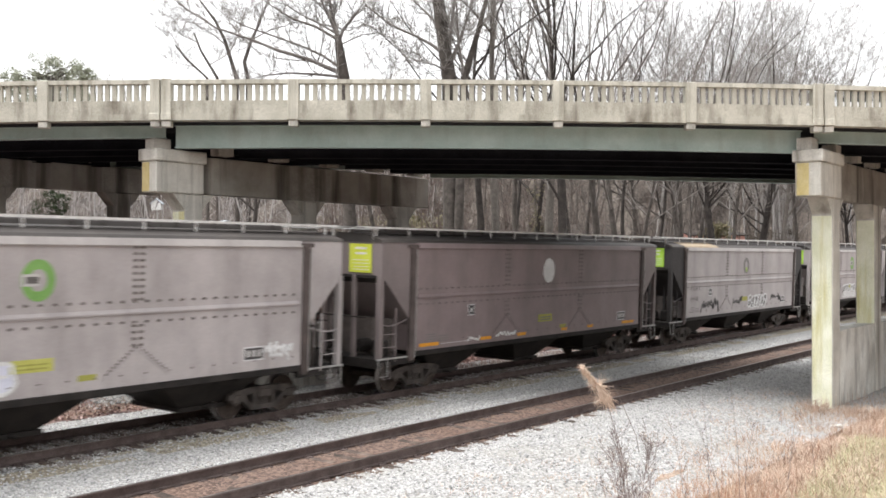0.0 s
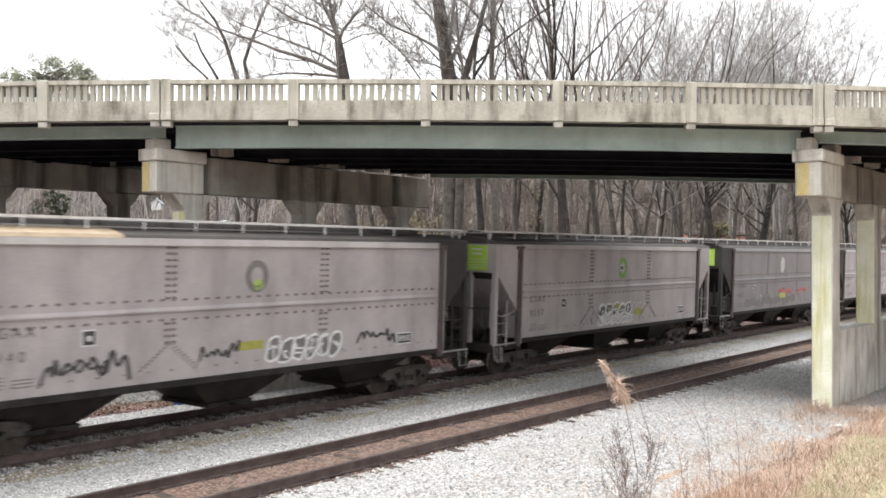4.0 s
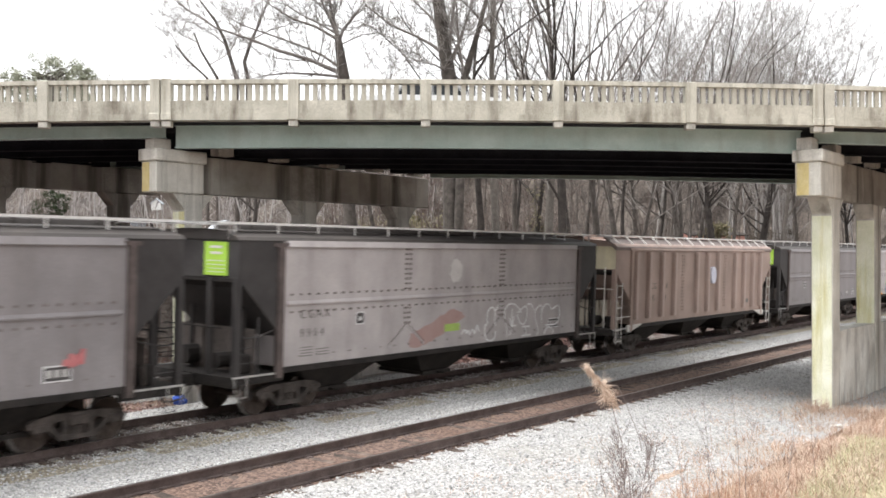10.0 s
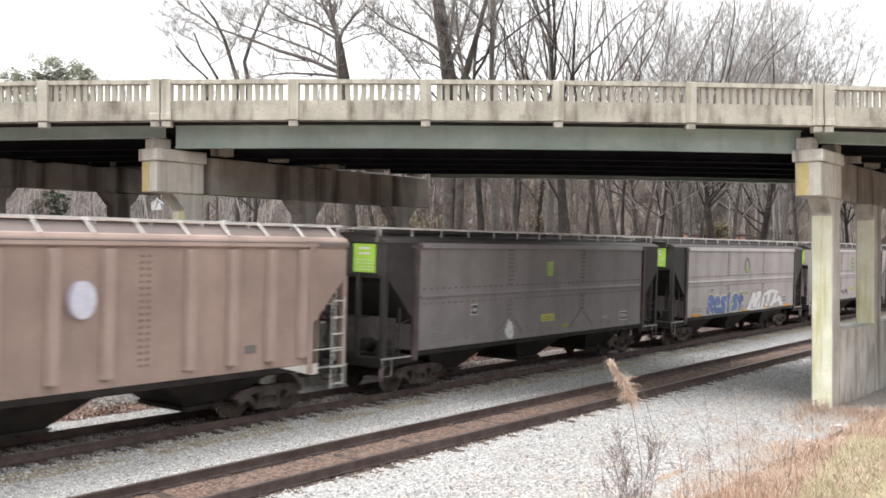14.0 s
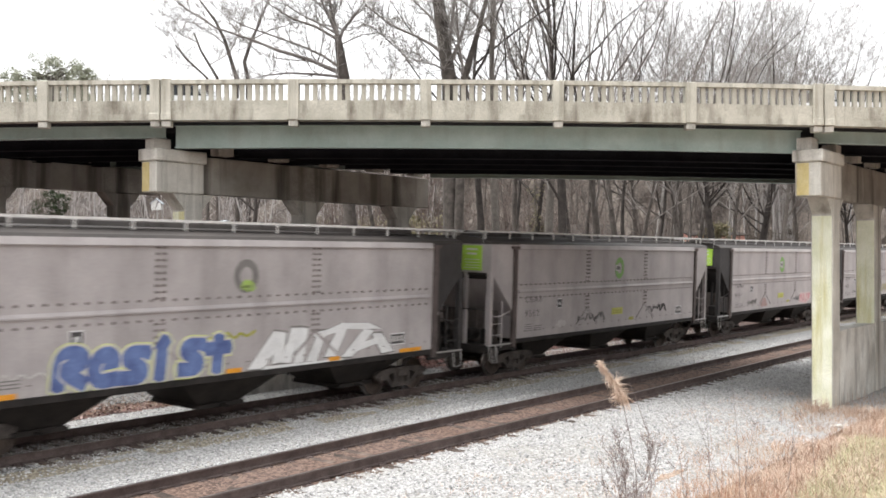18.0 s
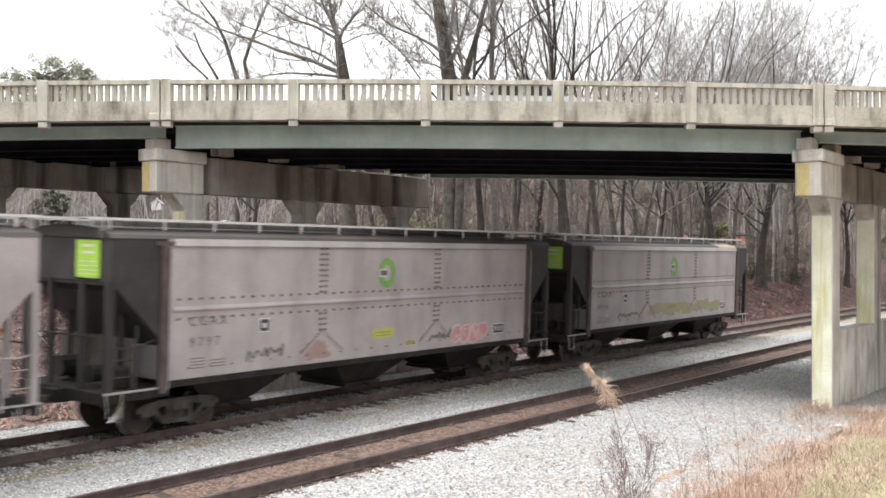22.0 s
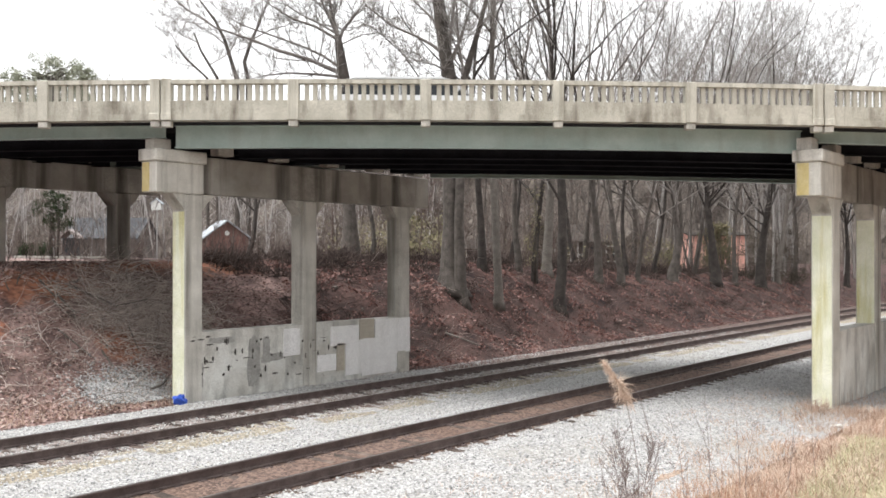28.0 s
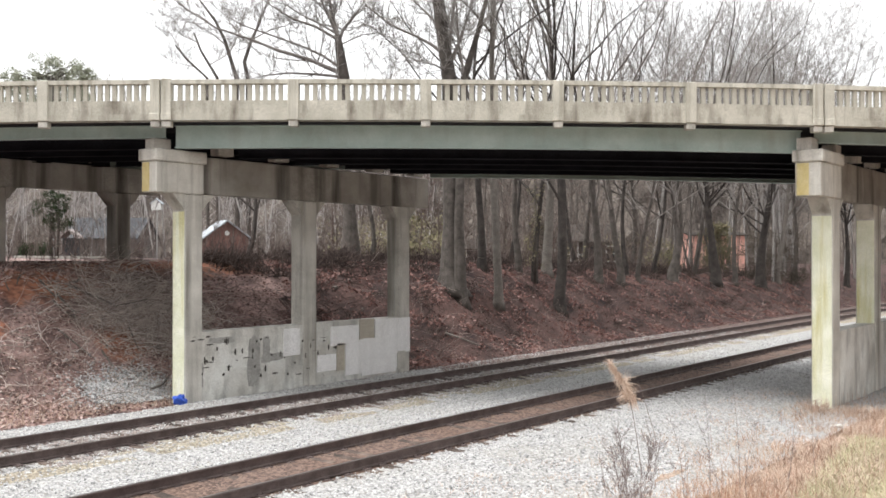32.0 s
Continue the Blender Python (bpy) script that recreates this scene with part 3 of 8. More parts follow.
def pier(y, s0, cols, s1, base, top, cap_low, wall=None, w=0.65, d=0.55, label="", face="pier", step=True, recess=0.10, shell="pier"):
    """A bent of columns in line with the tracks: cap beam with haunches, and a crash wall between the columns."""
    p = thing("bridge_pier", pose(s0, y, 0), label, "bridge pier", "bridge piers", "structure")
    L = s1 - s0
    bm = bmesh.new()
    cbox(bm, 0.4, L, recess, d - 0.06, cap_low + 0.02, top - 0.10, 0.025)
    cap = part("cap_beam", bm, M["cap"], p, "stained concrete cap beam, coloured darker for the deck's shade")
    first = cols[0] - s0 + w / 2
    bm = bmesh.new()
    cbox(bm, 0, first, -0.05, d + 0.05, cap_low, top - 0.34, 0.025)
    part("cap_end", bm, M[shell], cap, "proud end block of the cap")
    bm = bmesh.new()
    cbox(bm, -0.06, first + 0.06, -0.12, d + 0.12, top - 0.339, top, 0.03)
    part("cap_band", bm, M[shell], cap)
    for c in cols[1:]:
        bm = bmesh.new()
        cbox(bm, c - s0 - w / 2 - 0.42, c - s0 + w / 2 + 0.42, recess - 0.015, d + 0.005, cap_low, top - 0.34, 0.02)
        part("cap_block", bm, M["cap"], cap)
    bm = bmesh.new()
    box(bm, -0.012, 0.0, d * 0.45, d, cap_low + 0.03, top - 0.37)
    part("lichen_stain", bm, M["lichen"], cap, "ochre lichen on the cap's end face")
    for c in cols:
        c -= s0
        bm = bmesh.new()
        cbox(bm, c - w / 2, c + w / 2, 0, d, base - 0.6, cap_low, 0.035)
        col = part("column", bm, M[shell], p, "weathered concrete column, yellow-green with algae on its end face" if face == "algae" and (c < 3 or w > 0.7) else "")
        if face == "algae" and (c < 3 or w > 0.7):
            bm = bmesh.new()
            box(bm, c - w / 2 - 0.004, c - w / 2 + 0.02, 0.03, d - 0.03, base - 0.5, cap_low - 0.5)
            part("algae_stain", bm, M["algae"], col, "yellow-green algae bloom, coloured brighter as the lit end face")
        for sg in (-1, 1):
            bm = bmesh.new()
            prism(bm, [(c + sg * w / 2, cap_low - 0.45), (c + sg * (w / 2 + 0.42), cap_low - 0.001), (c + sg * w / 2, cap_low - 0.001)], 0.02, d - 0.02, "y")
            part("haunch", bm, M[shell], col)
    n = 6
    for i in range(n):
        x = 0.42 + (L - 0.84) * i / (n - 1)
        bm = bmesh.new()
        cbox(bm, x - 0.30, x + 0.30, 0.22 if step else 0.02, d + 0.05, top, 7.13, 0.02)
        part("pedestal", bm, M[shell], cap)
    if wall:
        bm = bmesh.new()
        prism(bm, [(cols[0] - s0 + w / 2 - 0.02, base - 0.6), (cols[-1] - s0 - w / 2 + 0.02, base - 0.6), (cols[-1] - s0 - w / 2 + 0.02, wall), (cols[0] - s0 + w / 2 - 0.02, wall)], 0.02, d - 0.06, "y")
        part("crash_wall", bm, M["wall_stain"], p, "stained concrete wall between the columns")
    return p


pier_1 = pier(23.0, 17.95, (19.3, 24.04, 28.9), 30.47, -0.15, 6.82, 5.62, 1.68, label="concrete bridge pier beside the far track, overpainted wall", face="algae")
pier_2 = pier(31.0, 12.2, (13.4, 18.0, 22.8), 24.6, 3.5, 7.12, 6.1, None, label="soot-streaked concrete bridge pier on the bank top, coloured darker for shade", shell="cap")
pier_3 = pier(8.3, 28.55, (30.2, 34.95, 39.8), 41.2, -0.45, 6.78, 5.50, 1.70, w=0.74, d=0.6, label="yellow-green weathered concrete bridge pier beside the near track", face="algae", recess=0.26)
pier_4 = pier(0.6, 34.3, (35.6, 40.4, 45.2), 46.6, 2.0, 7.12, 6.1, None, label="concrete bridge pier on the near bank")

# ---- freight train ----
SPEED, GAIN = 8.143, 0.004005
PITCH = 18.86
LAST = 89.17
HALF = 8.63


def travelled(t):
    """Metres the train has rolled since second 16."""
    return SPEED * (t - 16) + GAIN * (t - 16) ** 2


TRAIN = []
W = 1.53


def wheelset_mesh():
    bm = bmesh.new()
    tube(bm, [(0, -0.95, 0), (0, 0.95, 0)], 0.075, 8)
    for s in (-1, 1):
        n = 24
        prof = [(0.64, 0.12), (0.66, 0.36), (0.655, 0.40), (0.66, 0.49), (0.69, 0.49), (0.70, 0.455), (0.80, 0.45), (0.80, 0.40), (0.775, 0.37), (0.76, 0.16), (0.80, 0.12)]
        rings = []
        for y, r in prof:
            rings.append([bm.verts.new((r * math.cos(2 * math.pi * k / n), s * y, r * math.sin(2 * math.pi * k / n))) for k in range(n)])
        for a, b in zip(rings, rings[1:]):
            for k in range(n):
                bm.faces.new((a[k], a[(k + 1) % n], b[(k + 1) % n], b[k]))
        bm.faces.new(rings[0])
        bm.faces.new(rings[-1])
        tube(bm, [(0, s * 0.8, 0), (0, s * 1.06, 0)], 0.13, 8)
        for k in range(3):
            a = k * 2.094
            tube(bm, [(0.06 * math.cos(a), s * 1.05, 0.06 * math.sin(a)), (0.06 * math.cos(a), s * 1.08, 0.06 * math.sin(a))], 0.02, 4)
    return bm


WHEELSET = None


def truck_bm():
    """Two cast side frames, the bolster between them, springs."""
    bm = bmesh.new()
    for s in (-1, 1):
        y0, y1 = s * 0.93, s * 1.09
        a, b = min(y0, y1), max(y0, y1)
        top = [(-1.12, 0.60), (-0.98, 0.68), (-0.55, 0.74), (0.55, 0.74), (0.98, 0.68), (1.12, 0.60)]
        up = top + [(1.12, 0.50), (0.62, 0.54), (0.42, 0.60), (-0.42, 0.60), (-0.62, 0.54), (-1.12, 0.50)]
        prism(bm, up, a, b, "y")
        low = [(-0.78, 0.52), (-0.42, 0.20), (0.42, 0.20), (0.78, 0.52), (0.62, 0.54), (0.34, 0.30), (-0.34, 0.30), (-0.62, 0.54)]
        prism(bm, low, a, b, "y")
        for x in (-0.30, 0.30):
            box(bm, x - 0.06, x + 0.06, a, b, 0.29, 0.61)
        for x in (-0.12, 0.0, 0.12):
            tube(bm, [(x, (a + b) / 2, 0.29), (x, (a + b) / 2, 0.47)], 0.055, 6)
        for x in (-0.865, 0.865):
            cbox(bm, x - 0.15, x + 0.15, a - 0.02, b + 0.02, 0.40, 0.62, 0.03)
    cbox(bm, -0.22, 0.22, -1.12, 1.12, 0.47, 0.70, 0.03)
    box(bm, -0.16, 0.16, -0.3, 0.3, 0.70, 0.82)
    for s in (-1, 1):
        box(bm, -0.05 + s * 0.36, 0.05 + s * 0.36, -0.75, 0.75, 0.34, 0.44)
    return bm


def ladder(bm, x, y, z0, z1, along="x", w=0.42, rungs=6):
    r = 0.018
    e = (w / 2, 0) if along == "x" else (0, w / 2)
    for sg in (-1, 1):
        tube(bm, [(x + sg * e[0], y + sg * e[1], z0), (x + sg * e[0], y + sg * e[1], z1)], r, 5)
    for i in range(rungs):
        z = z0 + 0.1 + (z1 - z0 - 0.2) * i / max(1, rungs - 1)
        tube(bm, [(x - e[0], y - e[1], z), (x + e[0], y + e[1], z)], r * 0.9, 5)


PROTO = {}


def shared_part(key, maker, name, material, parent, label="", m=None, smooth=False):
    """Parts that are the same on every wagon share one mesh for each material."""
    k = (key, material.name)
    if k not in PROTO:
        o = part(name, maker(), material, parent, label, smooth)
        PROTO[k] = o.data
    else:
        o = new(name, PROTO[k])
        o.parent = parent
        if label:
            o["label"] = label
    if m is not None:
        o.matrix_basis = m
    return o


def main_body():
    bm = bmesh.new()
    prism(bm, [(-7.2, 1.22), (7.2, 1.22), (7.2, 4.25), (-7.2, 4.25)], -W, W, "y")
    return bm


def end_body(s):
    def make():
        bm = bmesh.new()
        pts = [(7.201, 4.25), (8.63, 4.25), (8.63, 3.36), (7.201, 1.95)]
        prism(bm, [(s * x, z) for x, z in pts], -W + 0.004, W - 0.004, "y")
        return bm
    return make


def roof_shell():
    bm = bmesh.new()
    pr = [(-W - 0.02, 4.252), (-W + 0.05, 4.33), (-1.0, 4.45), (-0.4, 4.50), (0.4, 4.50), (1.0, 4.45), (W - 0.05, 4.33), (W + 0.02, 4.252)]
    prism(bm, pr, -8.66, 8.66)
    return bm


def walkway(s):
    """A running board: dark grating on the roof's side."""
    def make():
        bm = bmesh.new()
        y = s * 0.95
        box(bm, -8.9, 8.9, y - 0.15, y + 0.15, 4.625, 4.645)
        return bm
    return make


def walk_edge(s):
    """The running board's bright edge bars on short legs."""
    def make():
        bm = bmesh.new()
        y = s * 0.95
        for e in (-0.165, 0.165):
            box(bm, -8.9, 8.9, y + e - 0.012, y + e + 0.012, 4.618, 4.672)
        for i in range(13):
            x = -8.4 + 16.8 * i / 12
            box(bm, x - 0.022, x + 0.022, y + s * 0.165 - 0.014, y + s * 0.165 + 0.014, 4.40, 4.618)
        return bm
    return make


def cross_walk(s):
    def make():
        bm = bmesh.new()
        box(bm, s * 8.75 - 0.15, s * 8.75 + 0.15, -1.3, 1.3, 4.585, 4.615)
        for y in (-1.2, 1.2):
            box(bm, s * 8.63 - 0.03, s * 8.63 + 0.03, y - 0.03, y + 0.03, 4.25, 4.59)
        return bm
    return make


def hatch():
    bm = bmesh.new()
    prism(bm, [(-0.45, 4.49), (-0.42, 4.60), (-0.25, 4.65), (0.25, 4.65), (0.42, 4.60), (0.45, 4.49)], 0, 1.86)
    for q in (0.35, 1.5):
        box(bm, q, q + 0.05, -0.5, 0.5, 4.55, 4.67)
    return bm


def top_chord(s):
    """A sloping eave plate that catches the sky."""
    def make():
        bm = bmesh.new()
        prism(bm, [(s * (W + 0.002), 4.262), (s * (W + 0.02), 4.262), (s * (W + 0.075), 4.115), (s * (W + 0.06), 4.095), (s * (W + 0.002), 4.095)], -7.1, 7.1)
        return bm
    return make


def side_sill(s):
    def make():
        bm = bmesh.new()
        a, b = s * (W - 0.12), s * (W + 0.03)
        box(bm, -7.15, 7.15, min(a, b), max(a, b), 1.08, 1.215)
        return bm
    return make


def side_post(s, q):
    def make():
        bm = bmesh.new()
        a, b = q * (W - 0.05), q * (W + 0.06)
        box(bm, s * 7.30 - 0.10, s * 7.30 + 0.10, min(a, b), max(a, b), 0.98, 4.11)
        box(bm, s * 7.30 - 0.22, s * 7.30 + 0.22, min(a, b), max(a, b) + (0.02 if q > 0 else 0), 4.11, 4.2)
        return bm
    return make


def post_edge(s, q):
    """A thin pale lip along a side post."""
    def make():
        bm = bmesh.new()
        a, b = sorted((q * (W + 0.02), q * (W + 0.075)))
        box(bm, s * 7.30 + 0.102, s * 7.30 + 0.125, a, b, 1.05, 4.08)
        return bm
    return make


def seam_bar(s):
    """A lap joint along the side, its upper lip sloping outwards."""
    def make():
        bm = bmesh.new()
        prism(bm, [(s * (W + 0.001), 2.80), (s * (W + 0.055), 2.735), (s * (W + 0.05), 2.70), (s * (W + 0.001), 2.685)], -7.07, 7.07)
        return bm
    return make


def rivets():
    bm = bmesh.new()

    def dot(x, z, sx=0.05, sz=0.026):
        for s in (-1, 1):
            y = s * W
            prism(bm, [(x - sx, z - sz), (x + sx, z - sz), (x + sx * 0.7, z + sz), (x - sx * 0.7, z + sz)], y - 0.004, y + 0.004 if s < 0 else y + 0.014, "y") if s > 0 else prism(bm, [(x - sx, z - sz), (x + sx, z - sz), (x + sx * 0.7, z + sz), (x - sx * 0.7, z + sz)], y - 0.014, y + 0.004, "y")
    for i in range(46):
        x = -6.9 + i * 13.8 / 45
        dot(x, 2.955)
        dot(x, 2.53)
        if i % 2:
            dot(x, 1.45, 0.03, 0.016)
    for c in (-2.38, 2.38):
        for i in range(16):
            z = 2.05 + i * 0.135
            if abs(z - 2.74) < 0.16:
                continue
            dot(c - 0.085, z, 0.06, 0.027)
            dot(c + 0.085, z, 0.06, 0.027)
        for i in range(9):
            for s in (-1, 1):
                dot(c + s * (0.06 + i * 0.085), 2.0 - i * 0.062, 0.03, 0.02)
    return bm


def vee_plate():
    bm = bmesh.new()
    prism(bm, [(-0.8, 1.36), (-0.8, 1.43), (0, 2.05), (0.8, 1.43), (0.8, 1.36), (0, 1.96)], -W - 0.012, -W + 0.002, "y")
    return bm


def hopper_bm(c):
    def make():
        bm = bmesh.new()
        top, bot, wt, wb = 1.75, 0.62, 1.40, 0.75
        zt, zb = 1.215, 0.42
        add(bm, [(c - top, -wt, zt), (c + top, -wt, zt), (c + top, wt, zt), (c - top, wt, zt),
                 (c - bot, -wb, zb), (c + bot, -wb, zb), (c + bot, wb, zb), (c - bot, wb, zb)],
            [(0, 1, 2, 3), (7, 6, 5, 4), (0, 4, 5, 1), (1, 5, 6, 2), (2, 6, 7, 3), (3, 7, 4, 0)])
        box(bm, c - bot - 0.08, c + bot + 0.08, -wb - 0.1, wb + 0.1, 0.34, 0.44)
        tube(bm, [(c, -wb - 0.35, 0.39), (c, wb + 0.35, 0.39)], 0.03, 6)
        return bm
    return make


def centre_sill():
    bm = bmesh.new()
    box(bm, -9.0, 9.0, -0.21, 0.21, 0.80, 1.08)
    return bm


def coupler(s):
    def make():
        bm = bmesh.new()
        box(bm, *sorted((s * 8.9, s * 9.25)), -0.07, 0.07, 0.80, 0.95)
        cbox(bm, *sorted((s * 9.2, s * 9.44)), -0.14, 0.13, 0.74, 1.02, 0.03)
        tube(bm, [(s * 8.9, -0.3, 0.8), (s * 9.15, -0.34, 0.55), (s * 9.42, -0.2, 0.48)], 0.022, 5)
        return bm
    return make


def platform(s):
    def make():
        bm = bmesh.new()
        x0, x1 = sorted((s * 7.1, s * 8.72))
        box(bm, x0, x1, -1.5, 1.5, 1.02, 1.10)
        box(bm, *sorted((s * 8.60, s * 8.74)), -1.52, 1.52, 0.86, 1.10)
        for y in (-1.50, 1.42):
            box(bm, x0, x1, y, y + 0.08, 0.90, 1.02)
        return bm
    return make


def sill_step(s, q):
    """The pale edge strip of the end platform and the stirrup under it."""
    def make():
        bm = bmesh.new()
        a, b = sorted((q * 1.50, q * 1.545))
        box(bm, *sorted((s * 7.42, s * 8.74)), a, b, 1.072, 1.112)
        tube(bm, [(s * 8.3, q * 1.53, 1.07), (s * 8.32, q * 1.55, 0.62), (s * 8.66, q * 1.55, 0.62), (s * 8.68, q * 1.53, 1.07)], 0.016, 5)
        return bm
    return make


def end_slope(s):
    def make():
        bm = bmesh.new()
        prism(bm, [(s * 8.62, 3.35), (s * 5.2, 1.1), (s * 5.2, 1.02), (s * 8.62, 3.28)], -W + 0.06, W - 0.06, "y")
        return bm
    return make


def end_post(x, y, w, top):
    def make():
        bm = bmesh.new()
        box(bm, x - w, x + w, y - w, y + w, 1.10, top)
        return bm
    return make


def end_gear(s):
    """Brake cylinder, reservoir, valves and rods on the end platform."""
    def make():
        bm = bmesh.new()
        tube(bm, [(s * 7.75, -0.45, 1.38), (s * 8.35, -0.45, 1.38)], 0.19, 10)
        tube(bm, [(s * 7.6, 0.75, 1.42), (s * 8.3, 0.75, 1.42)], 0.24, 10)
        cbox(bm, s * 8.0 - 0.2, s * 8.0 + 0.2, -1.2, -0.85, 1.1, 1.55, 0.04)
        tube(bm, [(s * 8.66, -1.0, 2.2), (s * 8.66, 1.0, 2.2)], 0.02, 5)
        tube(bm, [(s * 8.2, -0.2, 1.15), (s * 8.2, -0.2, 2.6)], 0.03, 5)
        return bm
    return make


def side_ladder(s, q):
    def make():
        bm = bmesh.new()
        if q:
            ladder(bm, s * 8.33, q * (W + 0.03), 0.55, 2.85, "x", 0.44, 6)
            tube(bm, [(s * 8.55, q * (W + 0.02), 1.55), (s * 7.25, q * (W + 0.02), 1.55)], 0.016, 5)
        else:
            tube(bm, [(s * 8.72, -1.12, 1.15), (s * 8.72, -1.12, 3.45)], 0.026, 6)
            for z in (1.3, 3.4):
                tube(bm, [(s * 8.60, -1.12, z), (s * 8.72, -1.12, z)], 0.018, 5)
            tube(bm, [(s * 8.70, -1.45, 2.62), (s * 8.70, 0.2, 2.62), (s * 8.68, 1.45, 2.60)], 0.018, 5)
        return bm
    return make


def grab_bar(s, q):
    """An upright grab iron with a bowed handrail round the end platform."""
    def make():
        bm = bmesh.new()
        tube(bm, [(s * 7.95, q * (W - 0.03), 1.0), (s * 7.95, q * (W - 0.03), 2.45)], 0.028, 6)
        tube(bm, [(s * 8.6, q * 1.48, 2.05), (s * 8.3, q * (W - 0.02), 1.98), (s * 7.95, q * (W - 0.03), 2.0), (s * 7.5, q * (W - 0.03), 2.12)], 0.018, 5)
        for z in (1.4, 1.75):
            tube(bm, [(s * 8.58, q * 1.47, z), (s * 7.95, q * (W - 0.03), z)], 0.012, 4)
        tube(bm, [(s * 8.2, q * (W - 0.02), 1.0), (s * 8.2, q * (W + 0.02), 0.55), (s * 8.5, q * (W + 0.02), 0.55), (s * 8.5, q * (W - 0.02), 1.0)], 0.016, 5)
        return bm
    return make


def bulkhead(s):
    def make():
        bm = bmesh.new()
        a, b = sorted((s * 7.86, s * 7.88))
        box(bm, a, b, -W + 0.22, W - 0.22, 1.1, 2.15)
        for y in (-0.5, 0.5):
            box(bm, *sorted((s * 7.88, s * 7.93)), y - 0.03, y + 0.03, 1.1, 2.15)
        return bm
    return make


def wagon(k, label, side, end, roof=None, chord=None, sign="lime", panel=None, rails="dark"):
    """One three-bay covered hopper, k places from the end of the train."""
    c = thing("hopper_wagon", pose(LAST - PITCH * k, TRACKS["far"], 0.026, TILT), label, "hopper wagon", "train wagons")
    TRAIN.append((c, LAST - PITCH * k))
    body = shared_part("body", main_body, "body", side, c)
    shared_part("roof", roof_shell, "roof", roof or ROOFM, c)
    for s in (-1, 1):
        board = shared_part("walk%d" % s, walkway(s), "roof_walk", M["walk_steel"], c, "grey steel running board")
        shared_part("walkedge%d" % s, walk_edge(s), "edge_bar", M["edge_steel"], board, "galvanised edge bar on short legs, coloured bright as a lit edge")
        shared_part("xwalk%d" % s, cross_walk(s), "roof_walk", M["galv"], c)
    for i in range(8):
        shared_part("hatch", hatch, "hatch_cover", roof or ROOFM, c, "", pose(-7.6 + i * 1.9, 0, 0))
    for s in (-1, 1):
        shared_part("chord%d" % s, top_chord(s), "top_chord", chord or side, c)
        shared_part("sill%d" % s, side_sill(s), "side_sill", M["grime"], c)
    for s in (-1, 1):
        shared_part("end%d" % s, end_body(s), "end_bay", end, c)
        for q in (-1, 1):
            shared_part("post%d%d" % (s, q), side_post(s, q), "side_post", M["post_rust"] if end is not BROWN else end, c)
            if chord or end is MDARK:
                shared_part("lip%d%d" % (s, q), post_edge(s, q), "post_lip", M["galv"], c, "thin pale lip of the post")
        shared_part("plat%d" % s, platform(s), "end_platform", M["grime"], c)
        shared_part("slope%d" % s, end_slope(s), "slope_sheet", M["grime"], c, "dark sloping hopper sheet")
        for y in (-1.46, -0.55, 0.55, 1.46):
            shared_part("epost%d%.2f" % (s, y), end_post(s * 8.60, y, 0.075 if abs(y) > 1 else 0.055, 3.38), "end_post", end, c)
        for y in (-0.9, 0.9):
            shared_part("stay%d%.1f" % (s, y), end_post(s * 7.9, y, 0.05, 2.62), "slope_stay", end, c)
        shared_part("gear%d" % s, end_gear(s), "brake_gear", M["grime"], c)
        for q in (-1, 1):
            shared_part("step%d%d" % (s, q), sill_step(s, q), "sill_step", M["galv"], c, "pale edge strip of the end platform")
        if rails == "white":
            for q in (-1, 0, 1):
                shared_part("lad%d%d" % (s, q), side_ladder(s, q), "ladder", M["white_rail"], c)
        else:
            for q in (-1, 1):
                shared_part("grab%d%d" % (s, q), grab_bar(s, q), "grab_bar", end, c)
        shared_part("bulk%d" % s, bulkhead(s), "bulkhead", M["dusty"] if rails == "dark" else M["tan_paint"], c, "dusty brown-grey hopper bulkhead" if rails == "dark" else "pale dusty hopper bulkhead")
        shared_part("coup%d" % s, coupler(s), "coupler", M["truck"], c)
    shared_part("csill", centre_sill, "centre_sill", M["grime"], c)
    for i, x in enumerate((-4.75, 0.0, 4.75)):
        shared_part("hop%d" % i, hopper_bm(x), "hopper_outlet", M["grime"], c)
    global WHEELSET
    for s in (-1, 1):
        tk = shared_part("truck", truck_bm, "truck", M["truck"], c, "", pose(s * 6.45, 0, 0))
        for q in (-0.865, 0.865):
            if WHEELSET is None:
                WHEELSET = part("wheelset", wheelset_mesh(), M["wheel"], tk)
                WHEELSET.data.materials.append(M["tread"])
                for p in WHEELSET.data.polygons:
                    r = math.hypot(p.center.x, p.center.z)
                    if r > 0.44 and 0.69 < abs(p.center.y) < 0.82:
                        p.material_index = 1
                o = WHEELSET
            else:
                o = new("wheelset", WHEELSET.data)
                o.parent = tk
            o.location = (q, 0, 0.455)
    if sign:
        bm = bmesh.new()
        box(bm, -8.66, -8.634, -1.16, -0.38, 3.42, 4.2)
        sg = part("end_sign", bm, M[sign], c, "bright yellow-green sign with rows of unreadable pale lettering")
        bm = bmesh.new()
        for z, a, b in ((4.08, -1.0, -0.58), (3.94, -0.98, -0.6), (3.76, -1.08, -0.5), (3.67, -1.08, -0.5), (3.58, -1.08, -0.55), (3.50, -1.08, -0.5)):
            box(bm, -8.667, -8.658, a, b, z - (0.03 if z > 3.8 else 0.009), z + (0.03 if z > 3.8 else 0.009))
        part("lettering", bm, M["white_rail"], sg)
    if panel:
        bm = bmesh.new()
        box(bm, -8.645, -8.632, -W + 0.02, W - 0.02, 3.38, 4.24)
        part("end_panel", bm, panel, c)
    return c, body


